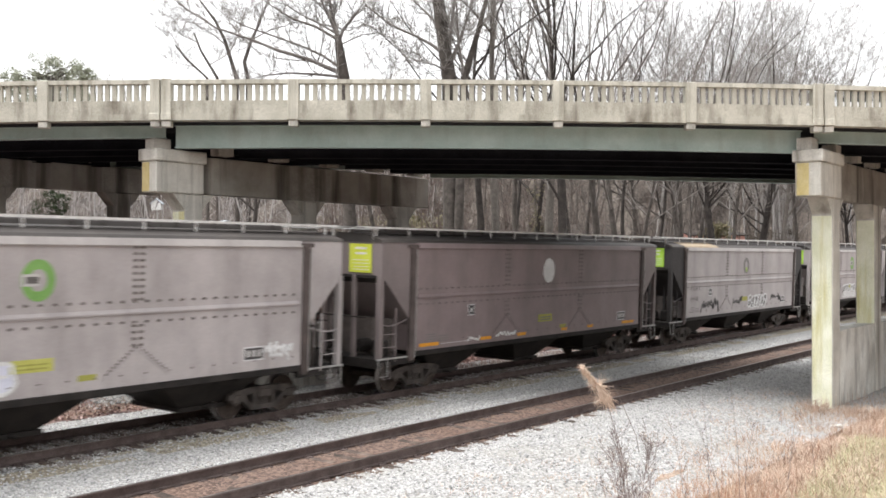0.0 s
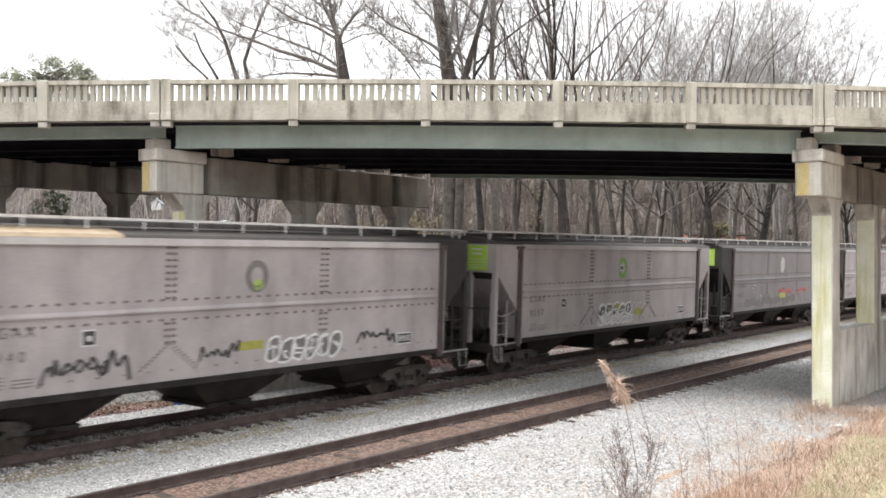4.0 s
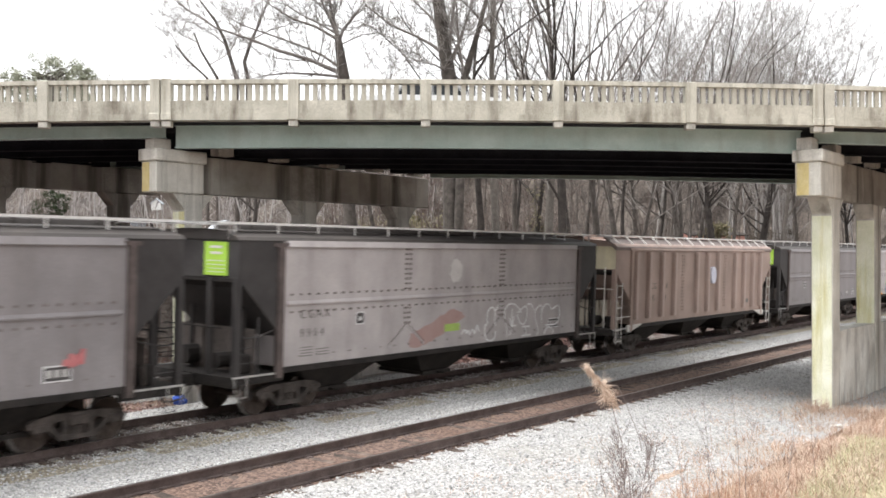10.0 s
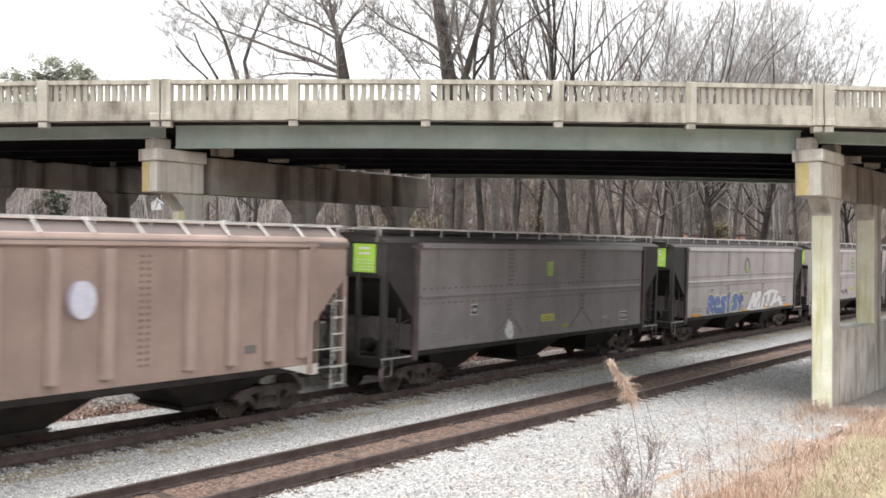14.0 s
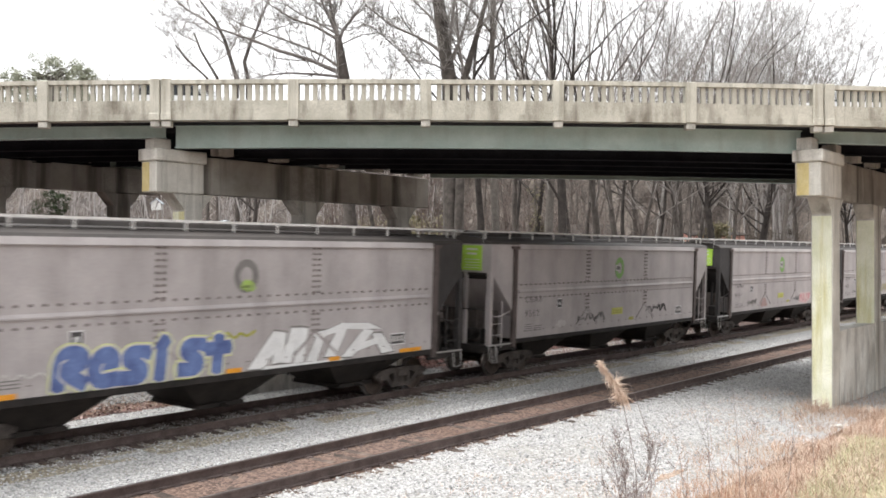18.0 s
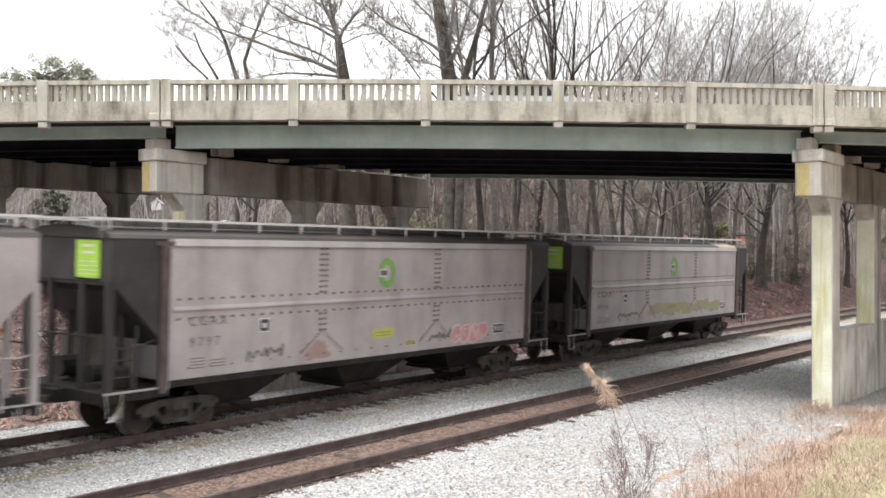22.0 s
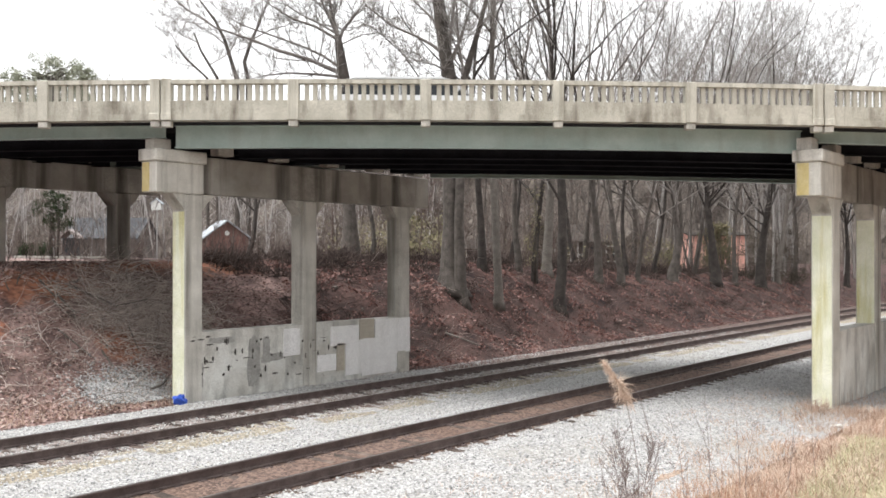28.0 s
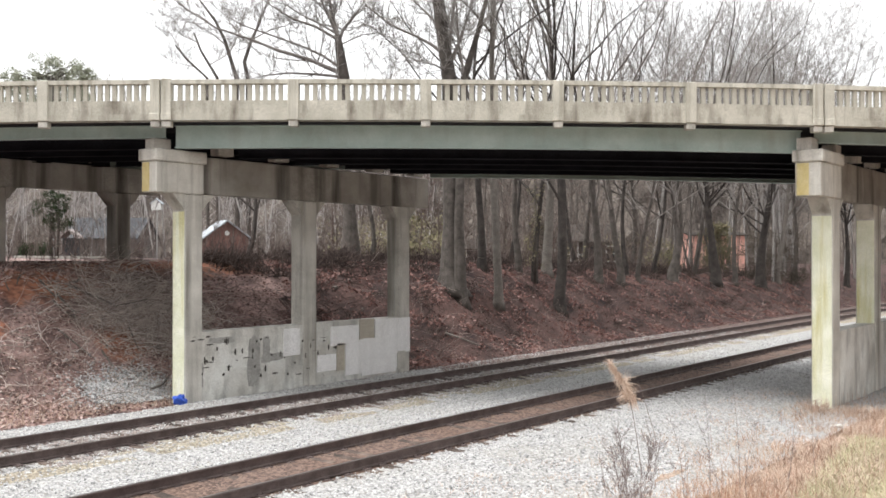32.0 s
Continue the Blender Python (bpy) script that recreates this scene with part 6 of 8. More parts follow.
blades("sparse_grass", roots, 0.04 + 0.14 * rs.rand(n), np.full(n, 0.8), 0.003 + 0.003 * rs.rand(n), M["straw"], "sparse dead grass growing through the ballast edge")
m = 16000
qx, qy = 16 + 9 * rs.rand(m), 3.2 + 2.4 * rs.rand(m)
qy += 0.12 * (qx - 18)
roots = np.array([(x, y, height(x, y) - 0.02) for x, y in zip(qx, qy)])
blades("green_grass", roots, 0.12 + 0.3 * rs.rand(m), np.full(m, 0.5), 0.004 + 0.003 * rs.rand(m), M["green_grass"], "patch of fading green grass on the near bank")


def weed(p, depth, top, seed, label, r=0.006, n=8, twig=0.3, material="brush", lean=0.0, least=0.0042):
    """A dead stalk with side twigs."""
    rr = random.Random(seed)
    q = ground_at(p, depth)
    t = thing("dead_weed", pose(q.x, q.y, q.z, 0, 0, IMAGE_RZ), label, "weed", "weeds on the near bank")
    H = EYE + depth_size(HORIZON - top, depth) - q.z
    st = [np.array((lean * f * f + 0.02 * math.sin(5 * f + seed), 0.03 * math.sin(4 * f), H * f)) for f in (0, 0.2, 0.4, 0.6, 0.8, 1.0)]
    o = sticks("stalk", [(st, r, r * 0.4)], M[material], 5)
    o.parent = t
    tw = []
    spray(rr, st, r * 1.2, tw, twig, n, 2, 0.15, 0.8, least)
    o = sticks("twig_spray", tw, M[material])
    o.parent = t
    o["kind"] = "stuff"
    return t


M["weed_stem"] = island_surf("dead_grey_brown_stems", [(0.123, 0.095, 0.089), (0.208, 0.170, 0.161), (0.302, 0.250, 0.236)])
WEEDS = []
for i, (p, d, top, tw, n, le) in enumerate(((1122, 13.2, 780, 0.50, 64, -0.22), (1132, 13.6, 775, 0.45, 56, 0.12), (1105, 13.4, 788, 0.42, 50, -0.2), (1256, 15.5, 700, 0.3, 6, -0.08),
                                            (1308, 17.5, 640, 0.3, 5, -0.15), (1275, 16.5, 715, 0.3, 6, -0.5), (1442, 19.5, 715, 0.25, 4, -0.1), (1320, 18.0, 730, 0.3, 12, 0.2),
                                            (1215, 15.5, 730, 0.35, 10, -0.3), (1395, 18.5, 770, 0.3, 10, 0.1), (1140, 14.0, 790, 0.35, 14, 0.2), (1085, 14.0, 800, 0.3, 14, -0.2))):
    WEEDS.append(weed(p, d, top, 40 + i, "dead brown branching weed on the near bank", 0.0055, n, tw, "weed_stem", le, 0.0028))
M["red_stem"] = island_surf("russet_stems", [(0.27, 0.12, 0.075), (0.42, 0.235, 0.155), (0.52, 0.34, 0.23)])
paths = []
rnd = random.Random(15)
for _ in range(560):
    p, d = rnd.gauss(1280, 85), rnd.uniform(12.8, 17.5)
    q = ground_at(p, d)
    if q.y > 8.6:
        continue
    h = rnd.uniform(0.25, 0.85)
    paths.append((bend(rnd, q, (rnd.gauss(0, 0.22), rnd.gauss(0, 0.22), 1), h, 4, 0.02, 0.1), 0.005, 0.002))
for _ in range(500):
    x, y = rnd.uniform(18, 42), rnd.uniform(4.5, 8.6)
    q = (x, y, height(x, y))
    paths.append((bend(rnd, q, (rnd.gauss(0, 0.3), rnd.gauss(0, 0.3), 1), rnd.uniform(0.2, 0.7), 4, 0.0, 0.14), 0.005, 0.002))
tagged(sticks("russet_stems", paths, M["red_stem"]), "russet broom-sedge stems standing in the dry grass", "grass", kind="stuff")

# the plume grass that sways in front of the tracks
M["plume"] = island_surf("plume_fluff", [(0.42, 0.29, 0.22), (0.72, 0.58, 0.47), (0.56, 0.41, 0.32), (0.80, 0.69, 0.58)])
PLUME_D = 13.0
PLUME_P = 1132
pq = ground_at(PLUME_P, PLUME_D)
plume = thing("plume_grass", pose(pq.x, pq.y, pq.z, 0, 0, IMAGE_RZ), "tall plume grass with a drooping tan seed head", "plume grass")
rnd = random.Random(4)


def by_bearing(p, row):
    return np.array((depth_size(p - PLUME_P, PLUME_D), 0.0, EYE + depth_size(HORIZON - row, PLUME_D) - pq.z))


st = [np.array((0.0, 0.0, -0.05))] + [by_bearing(*q) for q in ((1124, 830), (1114, 775), (1104, 728), (1097, 702), (1088, 682), (1076, 664), (1064, 650), (1053, 639))]
o = sticks("stalk", [(st, 0.006, 0.003)], M["weed_stem"], 5)
o.parent = plume
o = sticks("stalk", [([by_bearing(*q) for q in ((1112, 678), (1122, 700), (1132, 730), (1146, 770), (1150, 800))], 0.0035, 0.0045)], M["weed_stem"], 5)
o.parent = plume
paths = []
head = st[4:]
for tassel in range(30):
    f = (tassel + rnd.random()) / 30 * 3.6
    i = int(f)
    root = head[i] * (1 - f % 1) + head[i + 1] * (f % 1)
    fat = max(0.22, 1.0 - 0.26 * f)
    lean = (rnd.gauss(0.45, 0.55) * fat, rnd.gauss(0, 0.5), rnd.gauss(-0.25, 0.5))
    reach = rnd.uniform(0.08, 0.27) * fat + 0.02
    for _ in range(26):
        c = root + np.array((rnd.gauss(0, 0.012), rnd.gauss(0, 0.02), rnd.gauss(0, 0.012)))
        d = (lean[0] + rnd.gauss(0, 0.28), lean[1] + rnd.gauss(0, 0.28), lean[2] + rnd.gauss(0, 0.28) + 0.01)
        paths.append((bend(rnd, c, d, reach * rnd.uniform(0.6, 1.2), 4, -0.22, 0.2), 0.0042, 0.0014))
o = sticks("seed_head", paths, M["plume"])
o.parent = plume
o["label"] = "fluffy ragged tan seed head"

# ---- houses beyond the bank ----
M["siding"] = surf("grey_pink_siding", (0.36, 0.31, 0.29), (0.44, 0.39, 0.37), 2, 0.9)
M["white_siding"] = surf("white_siding", (0.62, 0.62, 0.60), (0.72, 0.72, 0.70), 2, 0.8)
M["roof_grey"] = surf("grey_shingles", (0.063, 0.066, 0.073), (0.105, 0.108, 0.115), 3, 0.95)
M["roof_tin"] = surf("dull_tin_roof", (0.34, 0.37, 0.40), (0.44, 0.47, 0.50), 2, 0.6, 0.2)
M["shed_red"] = surf("weathered_red_boards", (0.16, 0.085, 0.07), (0.25, 0.14, 0.12), 3, 0.95, rnd=0.2)
M["dark_door"] = surf("dark_door_paint", (0.03, 0.032, 0.036), (0.05, 0.052, 0.058), 2, 0.6)
M["glass"] = surf("dark_window_glass", (0.02, 0.022, 0.025), (0.03, 0.033, 0.036), 1, 0.15, 0, 0)
M["salmon"] = surf("salmon_orange_paint", (0.88, 0.48, 0.39), (0.92, 0.55, 0.46), 1, 0.8)
# on the cottage this dark brown stands for the porch's shadow
M["drab"] = surf("drab_brown_siding", (0.13, 0.115, 0.105), (0.19, 0.17, 0.155), 2, 0.9)
# roofs among the trees coloured dark for the twigs' shade on them
M["roof_drab"] = surf("drab_dark_roofing", (0.06, 0.052, 0.047), (0.10, 0.087, 0.078), 2, 1, spec=0.05)
M["trim"] = surf("white_trim", (0.62, 0.61, 0.58), (0.72, 0.71, 0.68), 3, 0.7)


def house(name, p, d, w, dp, wall_h, roof_h, wall, roof, label, turn=0.0, gable_front=False, windows=(), door=None, porch=None, cat="house"):
    """A house with walls, pitched roof, windows, door and perhaps a porch; its front faces the camera."""
    q = ground_at(p, d)
    h = thing(name, pose(q.x, q.y, q.z, 0, 0, IMAGE_RZ + turn), label, cat)
    bm = bmesh.new()
    prof = [(-w / 2, -0.4), (w / 2, -0.4), (w / 2, wall_h)] + ([(0, wall_h + roof_h)] if gable_front else []) + [(-w / 2, wall_h)]
    if gable_front:
        prism(bm, prof, 0, dp, "y")
    else:
        prism(bm, [(0, -0.4), (dp, -0.4), (dp, wall_h), (dp / 2, wall_h + roof_h), (0, wall_h)], -w / 2, w / 2, "x")
    body = part("wall", bm, M[wall], h)
    bm = bmesh.new()
    e = 0.3
    if gable_front:
        for s in (-1, 1):
            k = (w / 2 + e) / (w / 2)
            prism(bm, [(0, wall_h + roof_h + 0.01), (s * (w / 2 + e), wall_h + roof_h * (1 - k) + 0.01), (s * (w / 2 + e), wall_h + roof_h * (1 - k) + 0.12), (0, wall_h + roof_h + 0.13)], -e, dp + e, "y")
    else:
        k = (dp / 2 + e) / (dp / 2)
        for s in (-1, 1):
            prism(bm, [(dp / 2, wall_h + roof_h + 0.01), (dp / 2 + s * (dp / 2 + e), wall_h + roof_h * (1 - k) + 0.01), (dp / 2 + s * (dp / 2 + e), wall_h + roof_h * (1 - k) + 0.12), (dp / 2, wall_h + roof_h + 0.13)], -w / 2 - e, w / 2 + e, "x")
    part("roof", bm, M[roof], h)
    for x, z, ww, hh in windows:
        bm = bmesh.new()
        for a, b, c, f in ((x - ww / 2 - 0.08, x + ww / 2 + 0.08, z - 0.08, z), (x - ww / 2 - 0.08, x + ww / 2 + 0.08, z + hh, z + hh + 0.08), (x - ww / 2 - 0.08, x - ww / 2, z, z + hh), (x + ww / 2, x + ww / 2 + 0.08, z, z + hh), (x - ww / 2, x + ww / 2, z + hh / 2 - 0.03, z + hh / 2 + 0.03)):
            box(bm, a, b, -0.06, -0.003, c, f)
        win = part("window", bm, M["trim"], h)
        bm = bmesh.new()
        box(bm, x - ww / 2, x + ww / 2, -0.03, -0.004, z, z + hh)
        part("pane", bm, M["glass"], win)
    if door:
        x, ww, hh = door
        bm = bmesh.new()
        box(bm, x - ww / 2, x + ww / 2, -0.07, -0.004, 0, hh)
        part("door", bm, M["dark_door"], h)
    if porch:
        x0, x1, out, top = porch
        bm = bmesh.new()
        box(bm, x0, x1, -out, -0.01, 0.35, 0.5)
        pr = part("porch", bm, M["trim"], h, "white porch with railing")
        bm = bmesh.new()
        prism(bm, [(-out - 0.2, top), (-0.01, top + 0.6), (-0.01, top + 0.7), (-out - 0.2, top + 0.1)], x0 - 0.2, x1 + 0.2, "x")
        part("porch_roof", bm, M[roof], pr)
        k = 4
        for i in range(k):
            x = x0 + 0.08 + (x1 - x0 - 0.16) * i / (k - 1)
            bm = bmesh.new()
            box(bm, x - 0.06, x + 0.06, -out, -out + 0.12, 0.5, top)
            part("porch_post", bm, M["trim"], pr)
        bm = bmesh.new()
        for z in (0.62, 1.35):
            box(bm, x0, x1, -out + 0.03, -out + 0.09, z, z + 0.06)
        for i in range(int((x1 - x0) / 0.14)):
            box(bm, x0 + i * 0.14, x0 + i * 0.14 + 0.04, -out + 0.04, -out + 0.08, 0.66, 1.37)
        part("porch_railing", bm, M["trim"], pr)
    return h


shed = house("shed", 402, 75, 3.1, 4.2, 1.75, 1.15, "shed_red", "roof_tin", "weathered red board shed with pale tin roof", turn=22, gable_front=True, cat="shed")
bm = bmesh.new()
prism(bm, [(0.18 * math.cos(a * 0.5236), 2.05 + 0.18 * math.sin(a * 0.5236)) for a in range(12)], -0.06, -0.01, "y")
part("round_vent", bm, M["trim"], shed, "white round vent in the gable")
for i in range(13):
    bm = bmesh.new()
    x = -1.55 + i * 0.24
    box(bm, x, x + 0.225, -0.03, -0.004, -0.2, 1.72)
    part("board", bm, M["shed_red"], shed)
house("house", 176, 92, 6.4, 7, 2.0, 1.8, "drab", "roof_grey", "low drab house with a dark shingle roof", windows=((1.6, 0.9, 0.8, 0.9),))
hood = ground_at(122, 80)
sh = thing("pump_house", pose(hood.x, hood.y, hood.z, 0, 0, IMAGE_RZ), "small dark hut with a pale gabled roof", "hut")
bm = bmesh.new()
box(bm, -0.5, 0.5, 0, 1.0, -0.2, 1.55)
part("wall", bm, M["dark_door"], sh)
bm = bmesh.new()
prism(bm, [(-0.75, 1.5), (0, 2.1), (0.75, 1.5), (0.7, 1.7), (0, 2.25), (-0.7, 1.7)], -0.25, 1.2, "y")
part("roof", bm, M["siding"], sh)
house("house", 1042, 80, 4.6, 6, 2.4, 1.3, "drab", "roof_drab", "cottage with a white railed porch among the trees, wall coloured dark for porch shade", windows=((1.75, 0.9, 0.7, 1.1),), door=(-0.1, 0.9, 2.0), porch=(-2.1, -0.5, 1.6, 2.3))
house("house", 1272, 96, 4.9, 6, 3.7, 0.3, "salmon", "roof_drab", "salmon-pink painted house behind the trees")
house("house", 850, 100, 3.0, 5, 2.2, 0.9, "white_siding", "roof_drab", "white house glimpsed between the trunks", windows=((-0.8, 1.0, 0.9, 1.0),))
lw = thing("garden_wall", pose(0, 0, 0, 0, 0, 0), "low pale kerb along the yard edge", "kerb", kind="structure")
bm = bmesh.new()
a, b = ground_at(25, 50), ground_at(185, 50)
z = max(a.z, b.z)
dv = (b - a).normalized()
nv = Vector((-dv.y, dv.x, 0)) * 0.12
add(bm, [a - nv + Vector((0, 0, -0.5)), b - nv + Vector((0, 0, -0.5)), b + nv + Vector((0, 0, -0.5)), a + nv + Vector((0, 0, -0.5)), a - nv + Vector((0, 0, 0.12)), b - nv + Vector((0, 0, 0.12)), b + nv + Vector((0, 0, 0.12)), a + nv + Vector((0, 0, 0.12))], BOXF)
part("kerb_stone", bm, M["pier"], lw)
for p, d, top, lab in ((95, 62, 418, "thin pale post in the yard"), (278, 60, 372, "pale pole carrying a white birdhouse")):
    q = ground_at(p, d)
    H = EYE + depth_size(HORIZON - top, d) - q.z
    t = thing("pole", pose(q.x, q.y, q.z, 0, 0, IMAGE_RZ), lab, "pole")
    bm = bmesh.new()
    tube(bm, [(0, 0, -0.2), (0, 0, H)], 0.04, 8)
    part("shaft", bm, M["galv"], t)
    if p == 278:
        bm = bmesh.new()
        prism(bm, [(-0.28, H), (0.28, H), (0.28, H + 0.38), (0, H + 0.62), (-0.28, H + 0.38)], -0.25, 0.25, "y")
        bh = part("birdhouse", bm, M["white_siding"], t, "white gabled birdhouse")
        bm = bmesh.new()
        for s in (-1, 1):
            prism(bm, [(0, H + 0.63), (s * 0.36, H + 0.32), (s * 0.36, H + 0.36), (0, H + 0.67)], -0.3, 0.3, "y")
        part("roof", bm, M["roof_tin"], bh)

# ---- overpainted patches on the pier wall ----


def on_wall(p, py, y=23.0):
    """Place on a plane beside the tracks, by bearing and height as seen."""
    u = (p - 784) / FOCAL
    w = (HORIZON - py) / FOCAL
    d = AHEAD + RIGHT * u + Vector((0, 0, w))
    k = y / d.y
    return d.x * k, EYE + d.z * k


for i, (p0, y0, p1, y1, mt) in enumerate(((502, 583, 531, 628, "whitewash"), (585, 579, 635, 608, "whitewash"), (663, 566, 725, 622, "whitewash"), (611, 604, 702, 652, "whitewash"), (640, 600, 700, 657, "whitewash"), (561, 630, 595, 655, "whitewash"),
                                          (596, 609, 610, 655, "tan_paint"), (636, 566, 662, 600, "tan_paint"), (703, 622, 717, 652, "pier"))):
    x0, za = on_wall(p0, y0)
    x1, zb = on_wall(p1, y1)
    bm = bmesh.new()
    lift = 0.004 + 0.0015 * (i % 5)
    prism(bm, [(x0, zb), (x1, zb + 0.01), (x1 - 0.01, za), (x0 + 0.015, za + 0.01)], 22.99 - lift, 22.9985 + 0.02, "y")
    o = part("paint_patch", bm, M[mt], None, "square patch of grey-white overpaint" if mt == "whitewash" else "square patch of tan overpaint")
    o.parent = pier_1
    o.matrix_parent_inverse = pier_1.matrix_basis.inverted()
M["damp"] = surf("damp_grey_stain", (0.27, 0.262, 0.245), (0.42, 0.41, 0.385), 2.0, 0.95, 0, 0.3, 30)
rnd = random.Random(61)
for p0, y0, p1, y1, lift in ((438, 590, 462, 690, 0.003), (458, 627, 506, 638, 0.0045), (368, 598, 418, 606, 0.003), (345, 640, 362, 686, 0.0035), (466, 590, 480, 645, 0.004)):
    (x0, za), (x1, zb) = on_wall(p0, y0), on_wall(p1, y1)
    k = 22
    edge = []
    for j in range(k):
        a = 6.2832 * j / k
        r = (abs(math.cos(a)) ** 4 + abs(math.sin(a)) ** 4) ** -0.25 * rnd.uniform(0.72, 1.05)
        edge.append(((x0 + x1) / 2 + (x1 - x0) / 2 * r * math.cos(a), max((za + zb) / 2 + (za - zb) / 2 * r * math.sin(a), -0.3)))
    bm = bmesh.new()
    prism(bm, edge, 23.02 - lift, 23.03, "y")
    o = part("damp_stain", bm, M["damp"], None, "ragged dark damp stain")
    o.parent = pier_1
    o.matrix_parent_inverse = pier_1.matrix_basis.inverted()
rnd = random.Random(6)
for i in range(60):
    p, py = rnd.uniform(335, 600), rnd.uniform(596, 664)
    x, z = on_wall(p, py)
    if not 19.0 < x < 28.0 or z < 0.0:
        continue
    bm = bmesh.new()
    w, h = rnd.uniform(0.01, 0.045), rnd.uniform(0.03, 0.13)
    if rnd.random() < 0.3:
        w, h = h * 1.6, w * 0.7
    k = 7
    prism(bm, [(x + w * math.cos(6.283 * j / k) * rnd.uniform(0.6, 1.1), z + h * math.sin(6.283 * j / k) * rnd.uniform(0.6, 1.1)) for j in range(k)], 22.993, 23.02, "y")
    o = part("scuff", bm, M["dark_mark"])
    o.parent = pier_1
    o.matrix_parent_inverse = pier_1.matrix_basis.inverted()

# ---- litter ----
M["blue"] = surf("blue_plastic", (0.03, 0.08, 0.42), (0.06, 0.14, 0.62), 8, 0.4, 0, 0.3, 30)
bag = new("plastic_bag")
tagged(bag, "crumpled bright blue plastic bag at the pier's foot", "plastic bag")
bag.matrix_basis = pose(18.62, 22.75, -0.30)
bm = bmesh.new()
bmesh.ops.create_icosphere(bm, subdivisions=3, radius=0.24)
for v in bm.verts:
    v.co *= 0.75 + 0.5 * noise.noise(v.co * 6)
    v.co.z = max(v.co.z * 0.8, -0.14) + 0.17
part("sack", bm, M["blue"], bag)
for i, (p, py) in enumerate(((1417, 737), (1482, 757), (1475, 752), (1440, 765))):
    d = 27.5 if i else 28.5
    q = ground_at(p, 26)
    bm = bmesh.new()
    rr = random.Random(i)
    vs = [(rr.uniform(-0.12, 0.12), rr.uniform(-0.1, 0.1), rr.uniform(0.02, 0.12)) for _ in range(7)]
    for v in vs:
        bm.verts.new(v)
    bmesh.ops.convex_hull(bm, input=bm.verts[:])
    o = part("paper_scrap", bm, M["white_siding"])
    o.matrix_basis = pose(q.x, q.y, q.z + 0.10)
    tagged(o, "crumpled white scrap of paper in the grass", "litter", "litter scraps")

# ---- approach roads and traffic on the bridge ----
for s, x0 in ((-1, bxp(JOINTS[0]) - 0.02), (1, bxp(JOINTS[-1]) + 0.02)):
    rd = thing("road", pose(0, 0, 0, 0, 0, IMAGE_RZ), "asphalt approach road on an earth fill", "road", kind="structure")
    z = 7.64 + crest(x0)
    bm = bmesh.new()
    prism(bm, [(FRONT + 0.4, z), (BACK - 0.4, z), (BACK - 0.4, z - 0.2), (FRONT + 0.4, z - 0.2)], x0, x0 + s * 470, "x")
    part("carriageway", bm, M["asphalt"], rd)
    bm = bmesh.new()
    prism(bm, [(FRONT - 0.5, z - 0.2), (BACK + 0.5, z - 0.2), (BACK + 9, -2), (FRONT - 9, -2)], x0, x0 + s * 470, "x")
    part("fill", bm, M["grass_ground"], rd)

M["car_white"] = surf("white_car_paint", (0.74, 0.74, 0.74), (0.80, 0.80, 0.80), 1, 0.25, 0, 0, speck=0.03, spec=0.5)
M["car_silver"] = surf("silver_car_paint", (0.55, 0.56, 0.57), (0.62, 0.63, 0.64), 1, 0.3, 0.3, 0, speck=0.03, spec=0.5)
M["rubber"] = surf("black_rubber", (0.018, 0.018, 0.018), (0.03, 0.03, 0.03), 3, 0.9)
TRAFFIC = []
ROAD_D = 30.9
PX_M = ROAD_D / FOCAL


